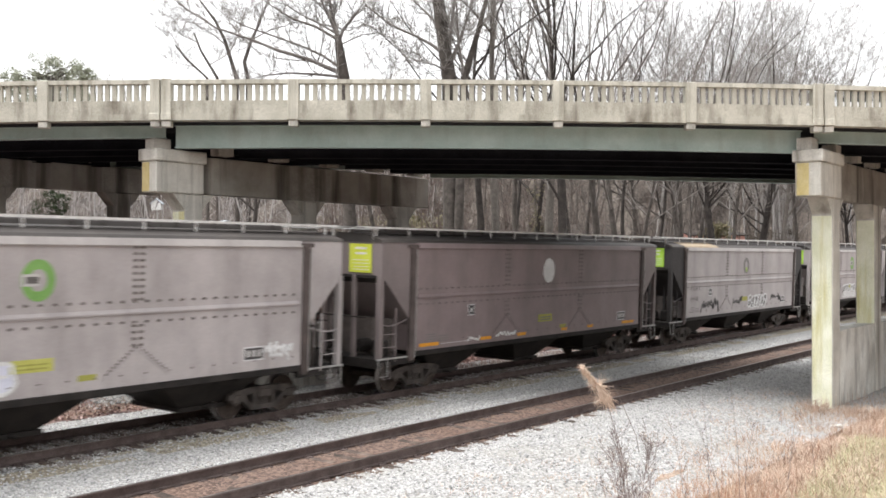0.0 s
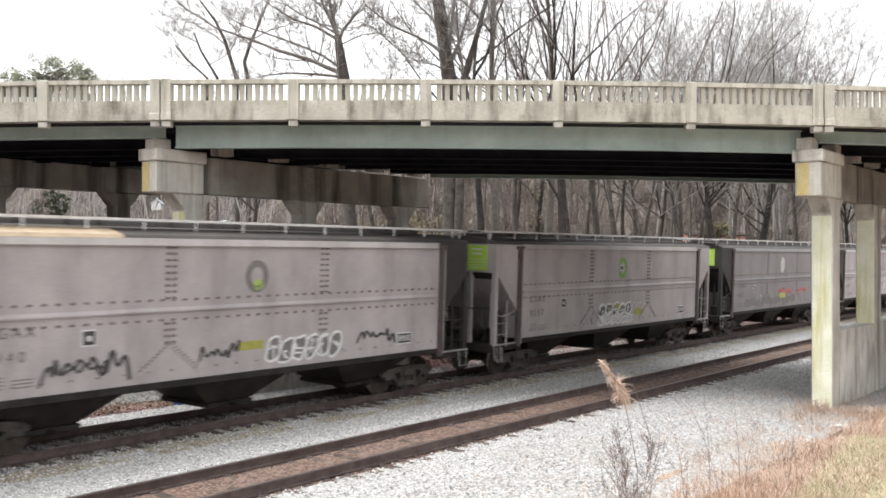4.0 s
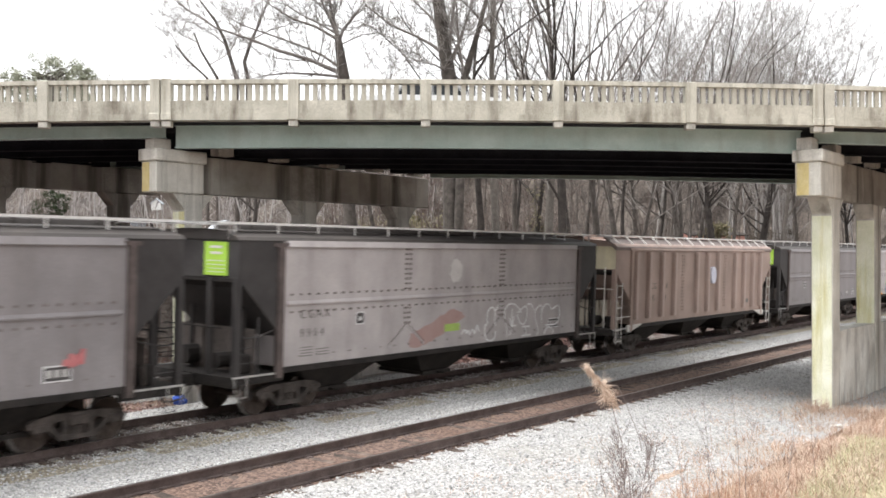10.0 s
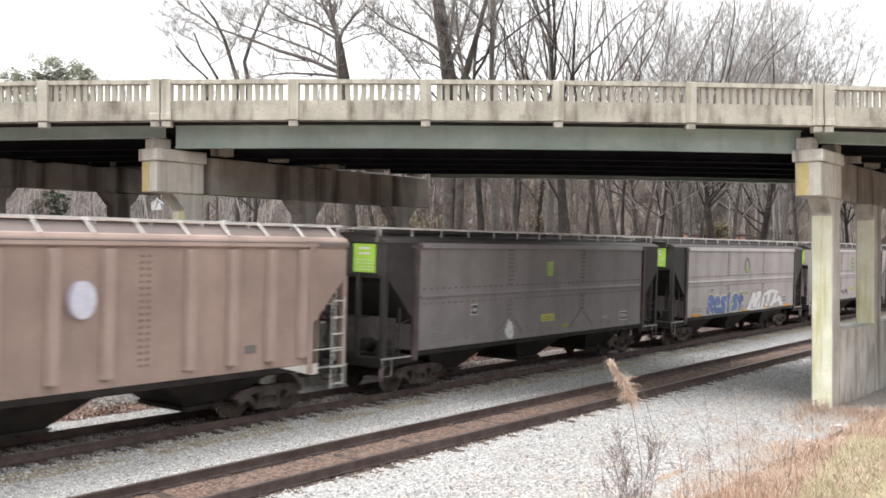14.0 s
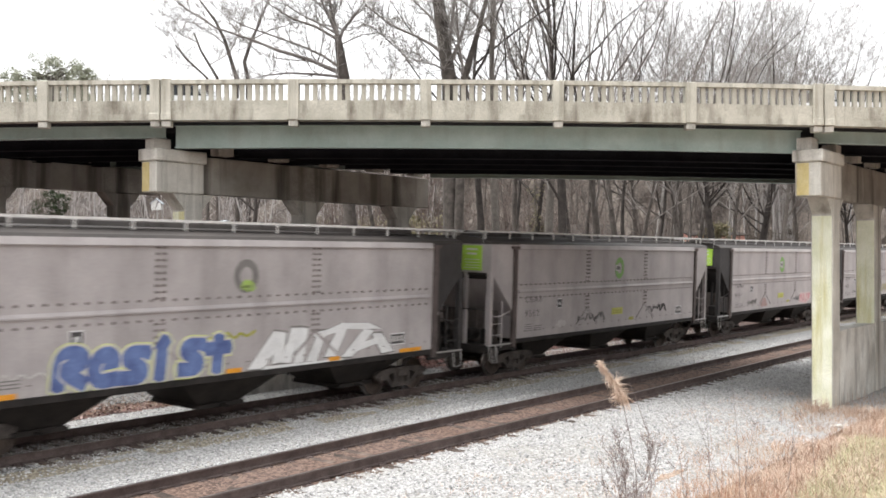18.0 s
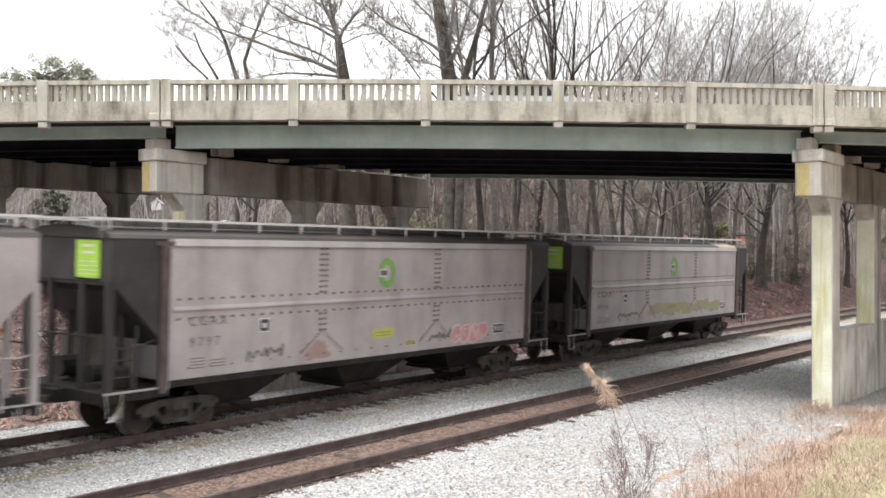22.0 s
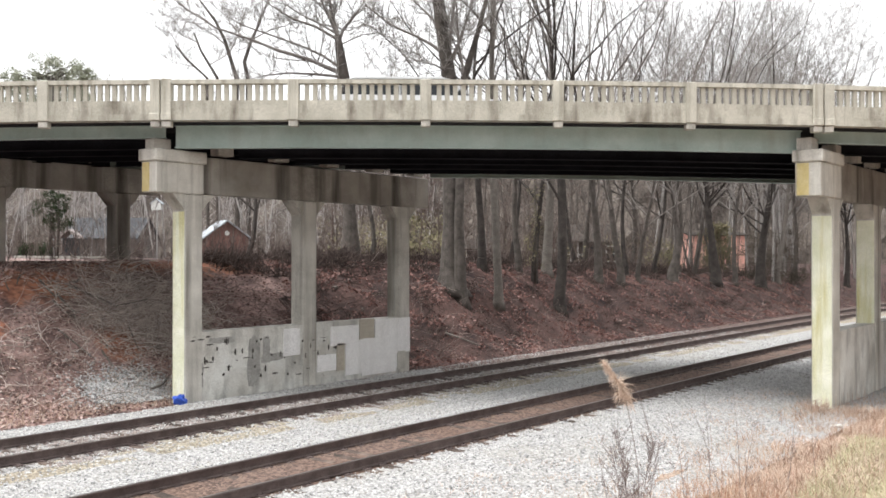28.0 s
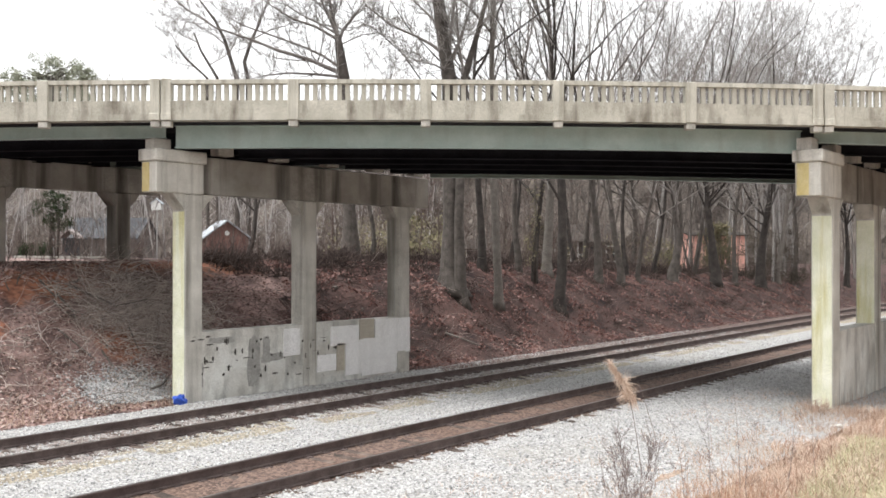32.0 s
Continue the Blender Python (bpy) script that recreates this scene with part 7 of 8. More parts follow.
def road_car(name, t0, p0, speed, label, paint_name, L=4.6, H=1.36, hood=1.25, boot=0.9, cat="car", bed=False):
    """A car on the bridge: passes bearing p0 at t0, at that many metres a second."""
    c = thing(name, pose(0, 0, 0), label, cat, "traffic on the bridge")
    TRAFFIC.append((c, t0, (p0 - 784) * PX_M, speed))
    W2 = 0.88
    bm = bmesh.new()
    prism(bm, [(-L / 2, 0.35), (L / 2, 0.35), (L / 2 + 0.02, 0.62), (L / 2 - 0.15, 0.80), (L / 2 - hood, 0.92), (-L / 2 + boot, 0.96), (-L / 2 + 0.05, 0.92), (-L / 2 - 0.02, 0.6)], -W2, W2, "y")
    part("body", bm, M[paint_name], c)
    roof0, roof1 = -L / 2 + boot + 0.35, L / 2 - hood - 0.65
    if bed:
        roof0 = L / 2 - hood - 2.1
        boot = L - hood - 2.2
    bm = bmesh.new()
    prism(bm, [(-L / 2 + boot, 0.94), (L / 2 - hood, 0.92), (roof1, H - 0.05), (roof0, H - 0.04)], -W2 + 0.10, W2 - 0.10, "y")
    cabin = part("cabin_glass", bm, M["glass"], c, "dark side glass")
    bm = bmesh.new()
    prism(bm, [(roof0 - 0.06, H - 0.045), (roof1 + 0.06, H - 0.055), (roof1 - 0.1, H), (roof0 + 0.1, H + 0.01)], -W2 + 0.06, W2 - 0.06, "y")
    for x in (roof0, (roof0 + roof1) / 2, roof1):
        for s in (-1, 1):
            bx0 = x + (x - (roof0 + roof1) / 2) * 0.6
            add(bm, [(bx0 - 0.05, s * (W2 - 0.09), 0.93), (bx0 + 0.05, s * (W2 - 0.09), 0.93), (x + 0.05, s * (W2 - 0.08), H - 0.04), (x - 0.05, s * (W2 - 0.08), H - 0.04)], [(0, 1, 2, 3)])
    part("roof", bm, M[paint_name], c)
    for x in (-L / 2 + 0.85, L / 2 - 0.9):
        for s in (-1, 1):
            bm = bmesh.new()
            tube(bm, [(x, s * (W2 - 0.2), 0.32), (x, s * (W2 + 0.01), 0.32)], 0.32, 14)
            w = part("wheel", bm, M["rubber"], c)
            bm = bmesh.new()
            tube(bm, [(x, s * (W2 - 0.02), 0.32), (x, s * (W2 + 0.018), 0.32)], 0.19, 12)
            part("rim", bm, M["galv"], w)
    for s in (-1, 1):
        bm = bmesh.new()
        cbox(bm, L / 2 - 0.16, L / 2 + 0.03, s * 0.68 - 0.14, s * 0.68 + 0.14, 0.62, 0.74, 0.02)
        part("headlight", bm, M["trim"], c)
    if bed:
        bm = bmesh.new()
        box(bm, -L / 2 + 0.1, L / 2 - hood - 2.25, -0.7, 0.7, 0.965, 0.99)
        part("load_bed", bm, M["rubber"], c)
    return c


road_car("car", 0.0, 1545, 12.8, "white car crossing the bridge", "car_white")
road_car("pickup_truck", 2.4, 837, 12.8, "white pickup truck towing a trailer over the bridge", "car_white", L=5.2, H=1.62, hood=1.4, bed=True, cat="pickup truck")
road_car("car", 5.6, 1245, 12.6, "silver car crossing the bridge", "car_silver", H=1.34)
road_car("car", 10.0, 780, 11.8, "white car crossing the bridge", "car_white")
road_car("car", 13.0, 1030, 12.0, "white car crossing the bridge", "car_white", H=1.35)
road_car("car", 17.0, 785, 12.8, "white car crossing the bridge", "car_white")
road_car("car", 19.0, 1085, 12.9, "white car crossing the bridge", "car_white")
road_car("car", 22.0, 940, 11.4, "silver car crossing the bridge", "car_silver", H=1.34)
road_car("van", 28.4, 1007, 11.6, "white passenger van crossing the bridge", "car_white", L=4.9, H=1.48, hood=0.9, boot=0.25, cat="van")
tr = thing("utility_trailer", pose(0, 0, 0), "flat trailer carrying a small dark canopied machine", "trailer", "traffic on the bridge")
TRAFFIC.append((tr, 2.4, (467 - 784) * PX_M, 12.8))
bm = bmesh.new()
box(bm, -1.9, 1.9, -0.9, 0.9, 0.50, 0.62)
box(bm, 1.9, 4.2, -0.06, 0.06, 0.45, 0.55)
part("flatbed", bm, M["rubber"], tr)
for s in (-1, 1):
    bm = bmesh.new()
    tube(bm, [(0, s * 0.92, 0.3), (0, s * 1.08, 0.3)], 0.3, 12)
    part("wheel", bm, M["rubber"], tr)
bm = bmesh.new()
cbox(bm, -0.5, 1.0, -0.4, 0.4, 0.7, 1.35, 0.08)
part("machine_body", bm, M["steel_dark"], tr)
for x in (-0.42, 0.42):
    for y in (-0.4, 0.4):
        bm = bmesh.new()
        tube(bm, [(x * 0.9, y, 1.0), (x, y, 1.98)], 0.03, 6)
        part("canopy_post", bm, M["steel_dark"], tr)
bm = bmesh.new()
cbox(bm, -0.46, 0.46, -0.5, 0.5, 1.95, 2.06, 0.03)
part("canopy", bm, M["roof_drab"], tr, "dark square canopy")
for x in (-0.3, 0.75):
    for s in (-1, 1):
        bm = bmesh.new()
        tube(bm, [(x, s * 0.42, 0.92), (x, s * 0.62, 0.92)], 0.3, 10)
        part("machine_wheel", bm, M["rubber"], tr)

# ---- markings on the wagons ----
GLYPH = {
    "R": [[(0, 0), (0, 1), (0.55, 1), (0.6, 0.6), (0, 0.5), (0.6, 0)]],
    "e": [[(0.1, 0.42), (0.6, 0.48), (0.5, 0.85), (0.15, 0.8), (0, 0.4), (0.15, 0.05), (0.6, 0.1)]],
    "S": [[(0.6, 0.9), (0.15, 0.95), (0.05, 0.65), (0.55, 0.4), (0.5, 0.05), (0, 0.08)]],
    "i": [[(0.2, 0), (0.22, 0.7)], [(0.2, 0.95), (0.28, 1.12)]],
    "t": [[(0.3, 0), (0.3, 1)], [(0, 0.7), (0.6, 0.72)]],
}


def ribbon(bm, line, w, y, y2=-1.52):
    """A flat painted stroke on the camera's side of a wagon, bent at its corners."""
    pts = [Vector((x, 0, z)) for x, z in line]
    n = len(pts)
    rows = []
    for i, p in enumerate(pts):
        d = (pts[min(i + 1, n - 1)] - pts[max(i - 1, 0)]).normalized()
        if i in (0, n - 1):
            p = p + d * (w * 0.35 if i else -w * 0.35)
        side = Vector((-d.z, 0, d.x)) * (w / 2)
        yy_ = y - 0.0004 * i
        rows.append([bm.verts.new((q.x, yv, q.z)) for q, yv in ((p + side, yy_), (p - side, yy_), (p - side, y2), (p + side, y2))])
    for a, b in zip(rows, rows[1:]):
        for k in range(4):
            bm.faces.new((a[k], a[(k + 1) % 4], b[(k + 1) % 4], b[k]))
    bm.faces.new(rows[0])
    bm.faces.new(rows[-1][::-1])


def rounded(pts, times=2):
    """Round the corners of a line off, as a spray can does."""
    for _ in range(times):
        pts = [pts[0]] + [((3 * a[0] + b[0]) / 4, (3 * a[1] + b[1]) / 4) if h == 0 else ((a[0] + 3 * b[0]) / 4, (a[1] + 3 * b[1]) / 4) for a, b in zip(pts, pts[1:]) for h in (0, 1)] + [pts[-1]]
    return pts


def bubbles(wagon_, x0, x1, z0, z1, n, edge, fill, w, label, seed):
    """Overlapping balloon shapes with a sprayed edge and a few strokes inside: lettering too wild to read."""
    rr = random.Random(seed)
    piece = new("graffiti")
    piece.parent = wagon_
    piece["label"] = label
    cell = (x1 - x0) / n
    for i in range(n):
        cx, cz = x0 + (i + 0.5) * cell, (z0 + z1) / 2 + rr.uniform(-0.04, 0.04)
        rx, rz = cell * rr.uniform(0.50, 0.62), (z1 - z0) / 2 * rr.uniform(0.86, 1.05)
        k = 9
        loop = []
        for j in range(k):
            a = 6.2832 * j / k + 0.3
            ca, sa = math.cos(a), math.sin(a)
            q = (abs(ca) ** 4 + abs(sa) ** 4) ** -0.25 * rr.uniform(0.72, 1.08)
            loop.append((cx + rx * q * ca + 0.08 * q * sa, cz + rz * q * sa))
        line = rounded(loop + [loop[0]])
        lift = -1.5345 - 0.0012 * i
        if fill:
            bm = bmesh.new()
            prism(bm, line[:-1], lift, -1.52, "y")
            part("letter_fill", bm, M[fill], piece)
        bm = bmesh.new()
        ribbon(bm, line, w, lift - 0.002)
        for _ in range(2):
            a = (cx + rx * rr.uniform(-0.5, 0.1), cz + rz * rr.uniform(-0.7, 0.5))
            b = (cx + rx * rr.uniform(-0.1, 0.6), cz + rz * rr.uniform(-0.6, 0.7))
            ribbon(bm, rounded([a, (a[0] + rr.uniform(-0.1, 0.15), b[1]), b]), w * 0.8, lift - 0.004)
        part("painted_letter", bm, M[edge], piece)
    return piece


def outline_tag(wagon_, strokes, w, mt, label):
    """A throw-up in thin sprayed lines, stroke by stroke."""
    piece = new("graffiti")
    piece.parent = wagon_
    piece["label"] = label
    for i, st_ in enumerate(strokes):
        bm = bmesh.new()
        ribbon(bm, rounded(st_) if len(st_) > 2 else st_, w, -1.536 - 0.0004 * i)
        part("painted_stroke", bm, M[mt], piece)
    return piece


def angular(wagon_, x0, x1, z0, z1, shapes, edge, fill, label):
    """Slanting blade-like letters, each a pale fill on a wider edge."""
    piece = new("graffiti")
    piece.parent = wagon_
    piece["label"] = label
    for i, sh_ in enumerate(shapes):
        pts = [(x0 + (x1 - x0) * a, z0 + (z1 - z0) * b) for a, b in sh_]
        mid = (sum(p[0] for p in pts) / len(pts), sum(p[1] for p in pts) / len(pts))
        for name, grow, mt, lift in (("letter_edge", 0.05, edge, 0.0), ("letter_fill", 0.0, fill, 0.0035)):
            bm = bmesh.new()
            out_ = []
            for p in pts:
                d = Vector((p[0] - mid[0], p[1] - mid[1]))
                d = d.normalized() * grow
                out_.append((p[0] + d.x, p[1] + d.y))
            prism(bm, out_, -1.5345 - lift - 0.0005 * i, -1.52, "y")
            part(name, bm, M[mt], piece)
    return piece


def graffiti(wagon_, word, x0, x1, z0, z1, layers, label, slant=0.0, seed=1, name="graffiti"):
    """Painted letters as strokes; layers are (stroke width, material), the lowest first."""
    rr = random.Random(seed)
    n = len(word)
    cell = (x1 - x0) / n
    piece = new(name)
    piece.parent = wagon_
    piece["label"] = label
    for li, (w, mt) in enumerate(layers):
        rr.seed(seed)
        for i, ch in enumerate(word):
            bm = bmesh.new()
            dz = rr.uniform(-0.05, 0.05) * (z1 - z0)
            sc = rr.uniform(0.88, 1.08)
            for ln in GLYPH[ch]:
                pts = [(x0 + (i + 0.12) * cell + (gx0 / 0.65) * cell * 0.78 + slant * gz, z0 + dz + gz * (z1 - z0) * sc) for gx0, gz in ln]
                pts = rounded(pts)
                ribbon(bm, pts, w, -1.534 - 0.004 * li - 0.004 - 0.0005 * i)
                if w > 0.1:
                    for e, q in enumerate((pts[0], pts[-1])):
                        prism(bm, [(q[0] + w / 2 * math.cos(a * 0.6283), q[1] + w / 2 * math.sin(a * 0.6283)) for a in range(10)], -1.534 - 0.004 * li - 0.0044 - 0.0005 * i - 0.0001 * e, -1.53, "y")
            part("painted_letter", bm, M[mt], piece)
    return piece


def scribble(wagon_, x0, x1, z0, z1, w, mt, label, seed, turns=14):
    rr = random.Random(seed)
    bm = bmesh.new()
    pts = []
    for i in range(turns):
        pts.append((x0 + (x1 - x0) * (i / (turns - 1) + rr.uniform(-0.05, 0.05)), z0 + (z1 - z0) * (rr.uniform(0.55, 1.0) if i % 2 else rr.uniform(0, 0.4))))
    ribbon(bm, rounded(pts), w, -1.538)
    return part("tag", bm, M[mt], wagon_, label)


def oblong(wagon_, name, x0, x1, z0, z1, mt, label="", lift=0.006):
    bm = bmesh.new()
    box(bm, x0, x1, -1.53 - lift, -1.52, z0, z1)
    return part(name, bm, M[mt], wagon_, label)


def blot(wagon_, name, c, rx, rz, mt, label, seed=0, rough_=0.0, k=28, lift=0.006):
    rr = random.Random(seed)
    bm = bmesh.new()
    prism(bm, [(c[0] + rx * math.cos(6.2832 * i / k) * (1 + rr.uniform(-rough_, rough_)), c[1] + rz * math.sin(6.2832 * i / k) * (1 + rr.uniform(-rough_, rough_))) for i in range(k)], -1.53 - lift, -1.52, "y")
    return part(name, bm, M[mt], wagon_, label)


def ring(wagon_, c, r0, r1, mt, label, squash=1.0):
    bm = bmesh.new()
    k = 32
    loops = []
    for i in range(k):
        a = 6.2832 * i / k
        loops.append([bm.verts.new((c[0] + r * math.cos(a), y, c[1] + r * squash * math.sin(a))) for r, y in ((r0, -1.52), (r0, -1.536), (r1, -1.536), (r1, -1.52))])
    for i in range(k):
        a, b = loops[i], loops[(i + 1) % k]
        for j in range(4):
            bm.faces.new((a[j], a[(j + 1) % 4], b[(j + 1) % 4], b[j]))
    return part("emblem", bm, M[mt], wagon_, label)


def lettering(wagon_, text, x, z, size, mt, spacing=1.25, name="lettering"):
    """Stencilled marks in the built-in letters, set flat on the wagon's side."""
    cu = bpy.data.curves.new("letters", "FONT")
    cu.body = text
    cu.size = size
    cu.space_character = spacing
    cu.extrude = 0.002
    tmp = new("letters", cu)
    me = bpy.data.meshes.new_from_object(tmp)
    bpy.data.objects.remove(tmp)
    bpy.data.curves.remove(cu)
    me.materials.clear()
    me.materials.append(M[mt])
    o = new(name, me)
    o.parent = wagon_
    o.matrix_basis = pose(x, -1.5345, z, 90)
    return o


for nm, a, b in (("stencil", (0.10, 0.092, 0.088), (0.15, 0.14, 0.132)), ("white_paint", (0.60, 0.60, 0.60), (0.72, 0.72, 0.72)), ("faded_white", (0.44, 0.42, 0.41), (0.52, 0.50, 0.49)), ("emblem_green", (0.15, 0.30, 0.08), (0.20, 0.37, 0.11)),
                 ("pale_green", (0.30, 0.42, 0.10), (0.36, 0.5, 0.14)), ("label_yellow", (0.42, 0.41, 0.10), (0.50, 0.49, 0.14)), ("olive_label", (0.28, 0.28, 0.06), (0.36, 0.35, 0.09)), ("orange", (0.62, 0.25, 0.02), (0.74, 0.34, 0.04)),
                 ("tag_black", (0.045, 0.042, 0.042), (0.08, 0.075, 0.075)), ("tag_red", (0.40, 0.12, 0.13), (0.48, 0.18, 0.18)), ("tag_blue", (0.07, 0.10, 0.24), (0.14, 0.20, 0.40)), ("sky_blue", (0.22, 0.38, 0.62), (0.30, 0.48, 0.70)),
                 ("tag_lime", (0.55, 0.60, 0.20), (0.66, 0.70, 0.30)), ("tag_pink", (0.52, 0.25, 0.26), (0.62, 0.34, 0.34)), ("lilac", (0.55, 0.56, 0.66), (0.66, 0.67, 0.76)), ("buffed", (0.15, 0.142, 0.138), (0.19, 0.18, 0.172)), ("fade_yellow", (0.29, 0.265, 0.165), (0.32, 0.29, 0.19)), ("fade_red", (0.33, 0.215, 0.20), (0.35, 0.245, 0.23)),
                 ("fade_pink", (0.58, 0.44, 0.43), (0.66, 0.53, 0.52)), ("fade_pale", (0.34, 0.315, 0.31), (0.40, 0.37, 0.365)), ("rust_orange", (0.33, 0.255, 0.175), (0.42, 0.335, 0.24))):
    M[nm] = surf(nm, a, b, 3, 0.65, 0, 0.05, 30, speck=0.12)

CARS = {round((LAST - x) / PITCH): c for c, x in TRAIN}
for k, c in CARS.items():
    if k == 5:
        continue
    # the square dial mark, the small outlined plate and the yellow placards that every grey wagon has
    tri = oblong(c, "square_mark", -4.53, -4.21, 2.10, 2.43, "white_paint", "white square mark with a dark figure")
    o = oblong(c, "mark_field", -4.505, -4.235, 2.125, 2.405, "tag_black", lift=0.010)
    o.parent = tri
    o = oblong(c, "mark_figure", -4.42, -4.32, 2.20, 2.31, "white_paint", lift=0.014)
    o.parent = tri
    pl = oblong(c, "plate", 5.34, 5.96, 1.46, 1.78, "white_paint", "small dark plate with a white edge and figures")
    o = oblong(c, "plate_field", 5.367, 5.933, 1.487, 1.753, "tag_black", lift=0.010)
    o.parent = pl
    for q in (5.42, 5.59, 5.76):
        o = oblong(c, "plate_figure", q, q + 0.10, 1.55, 1.70, "faded_white", lift=0.014)
        o.parent = pl
    if k not in (3, 9, 8, 6):
        lab = oblong(c, "placard", -0.45, 0.45, 1.69, 1.94, "label_yellow" if k in (11, 7, 4, 2, 1) else "olive_label", "faded yellow placard with unreadable lines")
        for z in (1.76, 1.84):
            o = oblong(c, "placard_line", -0.34, 0.34, z - 0.02, z + 0.015, "olive_label" if k in (11, 7, 4, 2, 1) else "buffed", lift=0.010)
            o.parent = lab
        oblong(c, "small_placard", 1.0, 1.42, 1.42, 1.54, "olive_label")
    for i in range(7):
        oblong(c, "stencil_line", -6.55 + (i % 2) * 0.55, -6.15 + (i % 2) * 0.6, 1.42 + 0.07 * (i // 2), 1.445 + 0.07 * (i // 2), "buffed", lift=0.003)
MARKS = {8: ("CSAX", "9557"), 9: ("CGAX", "9940"), 7: ("CGAX", "9957"), 2: ("CGAX", "9562"), 1: ("CGAX", "9797"), 0: ("CGAX", "9956"), 6: ("CGAX", "9964")}
for k, (a, b) in MARKS.items():
    lettering(CARS[k], a, -6.60, 2.36, 0.30, "stencil", 1.5)
    lettering(CARS[k], b, -6.60, 1.90, 0.30, "stencil", 1.6)
for k in (11, 8, 2, 1, 0):
    e = ring(CARS[k], (0.1, 3.43), 0.19, 0.36, "emblem_green", "green swirl emblem with a small pale square", 1.12)
    o = oblong(CARS[k], "emblem_field", -0.24, 0.12, 3.32, 3.55, "faded_white", lift=0.009)
    o.parent = e
    o = oblong(CARS[k], "emblem_bar", -0.17, 0.10, 3.37, 3.50, "stencil", lift=0.012)
    o.parent = e
e = ring(CARS[3], (0.05, 3.43), 0.20, 0.37, "buffed", "grey ring emblem over faded green", 1.05)
o = blot(CARS[3], "emblem_remnant", (0.1, 3.20), 0.22, 0.14, "pale_green", "", 3, 0.2)
o.parent = e
e = ring(CARS[9], (0.1, 3.42), 0.20, 0.36, "buffed", "dark swirl emblem with faded green", 1.05)
o = blot(CARS[9], "emblem_remnant", (0.15, 3.22), 0.16, 0.12, "pale_green", "", 4, 0.2)
o.parent = e
oblong(CARS[4], "emblem", -0.12, 0.28, 3.22, 3.70, "pale_green", "small faded green square emblem")
blot(CARS[10], "emblem", (0.17, 3.40), 0.37, 0.41, "white_paint", "white oval where an emblem was painted out")
blot(CARS[7], "emblem", (-0.1, 3.42), 0.34, 0.40, "faded_white", "faded grey-white oval", 2, 0.05)
blot(CARS[6], "emblem", (-0.1, 3.45), 0.30, 0.36, "faded_white", "faded pale spot", 5, 0.15)

# graffiti, wagon by wagon
c = CARS[11]
scribble(c, 6.0, 6.9, 1.45, 2.0, 0.05, "white_paint", "white scrawled tag", 1, 18)
scribble(c, 6.15, 6.8, 1.40, 1.72, 0.045, "white_paint", "white scrawled tag", 2, 11)
bubbles(c, -1.9, -0.35, 1.3, 1.9, 2, "white_paint", "lilac", 0.07, "white and lilac balloon letters", 4)
c = CARS[10]
for a, b in ((-6.9, -5.98), (-3.85, -3.25), (-1.72, -1.2), (1.1, 1.5), (3.0, 3.4), (5.72, 6.75)):
    oblong(c, "reflector_strip", a, b, 1.31, 1.41, "orange", "orange reflective strip")
scribble(c, -4.5, -3.9, 1.28, 1.48, 0.045, "white_paint", "white scrawl along the sill", 5, 8)
scribble(c, -3.0, -1.9, 1.28, 1.56, 0.05, "white_paint", "white scrawl along the sill", 6, 12)
oblong(c, "scrawl_line", -5.9, -4.4, 1.335, 1.355, "faded_white")
c = CARS[9]
scribble(c, -5.4, -3.4, 1.35, 2.2, 0.06, "tag_black", "black scrawled tag", 7, 17)
scribble(c, -5.3, -3.9, 1.5, 1.85, 0.05, "tag_black", "black scrawled tag", 8, 9)
scribble(c, -1.55, -0.4, 1.5, 2.0, 0.06, "tag_black", "black looping scrawl", 9, 12)
oblong(c, "placard", -0.4, 0.35, 1.72, 1.92, "olive_label", "faded yellow placard")
bubbles(c, 0.45, 3.05, 1.32, 1.98, 6, "white_paint", "buffed", 0.055, "small white-edged balloon letters", 10)
scribble(c, 3.7, 5.3, 1.5, 2.1, 0.065, "tag_black", "black looping scrawl", 11, 13)
bm = bmesh.new()
prism(bm, [(-W - 0.025, 4.256), (-W + 0.045, 4.336), (-1.0, 4.456), (-0.96, 4.465), (-1.0, 4.45), (-W + 0.05, 4.325), (-W - 0.02, 4.245)], -7.4, -3.6)
part("rust_patch", bm, M["rust_orange"], c, "orange rust along the roof edge")
c = CARS[8]
bubbles(c, -1.75, 0.85, 1.62, 2.15, 5, "white_paint", "stencil", 0.06, "white-edged balloon letters with dark fill", 12)
bubbles(c, -1.8, 1.0, 1.3, 1.66, 6, "white_paint", "faded_white", 0.045, "white-edged balloon letters", 13)
blot(c, "paint_fill", (-0.25, 1.98), 0.3, 0.12, "olive_label", "", 21, 0.25, lift=0.013)
bubbles(c, -2.67, -1.8, 1.36, 2.2, 2, "fade_pale", None, 0.05, "ghost of pale rubbed-out letters", 16)
scribble(c, 1.0, 2.2, 1.85, 2.15, 0.06, "faded_white", "pale scrawled tag", 14, 9)
blot(c, "placard", (1.5, 1.72), 0.36, 0.14, "olive_label", "faded yellow placard", 1, 0.1)
c = CARS[7]
for x0, x1, z in ((-0.75, 0.4, 2.08), (0.5, 1.6, 2.0), (2.3, 4.05, 2.0), (5.8, 6.2, 1.85)):
    scribble(c, x0, x1, z - 0.22, z + 0.22, 0.09, "tag_red", "faded red scrawl", int(x0 * 10) + 40, 14)
for i in range(11):
    blot(c, "buffed_patch", (-5.1 + i * 0.68, 1.58 + 0.08 * math.sin(i * 2.1)), 0.42, 0.2, "buffed", "", i, 0.3, 14, lift=0.003 + 0.0004 * i)
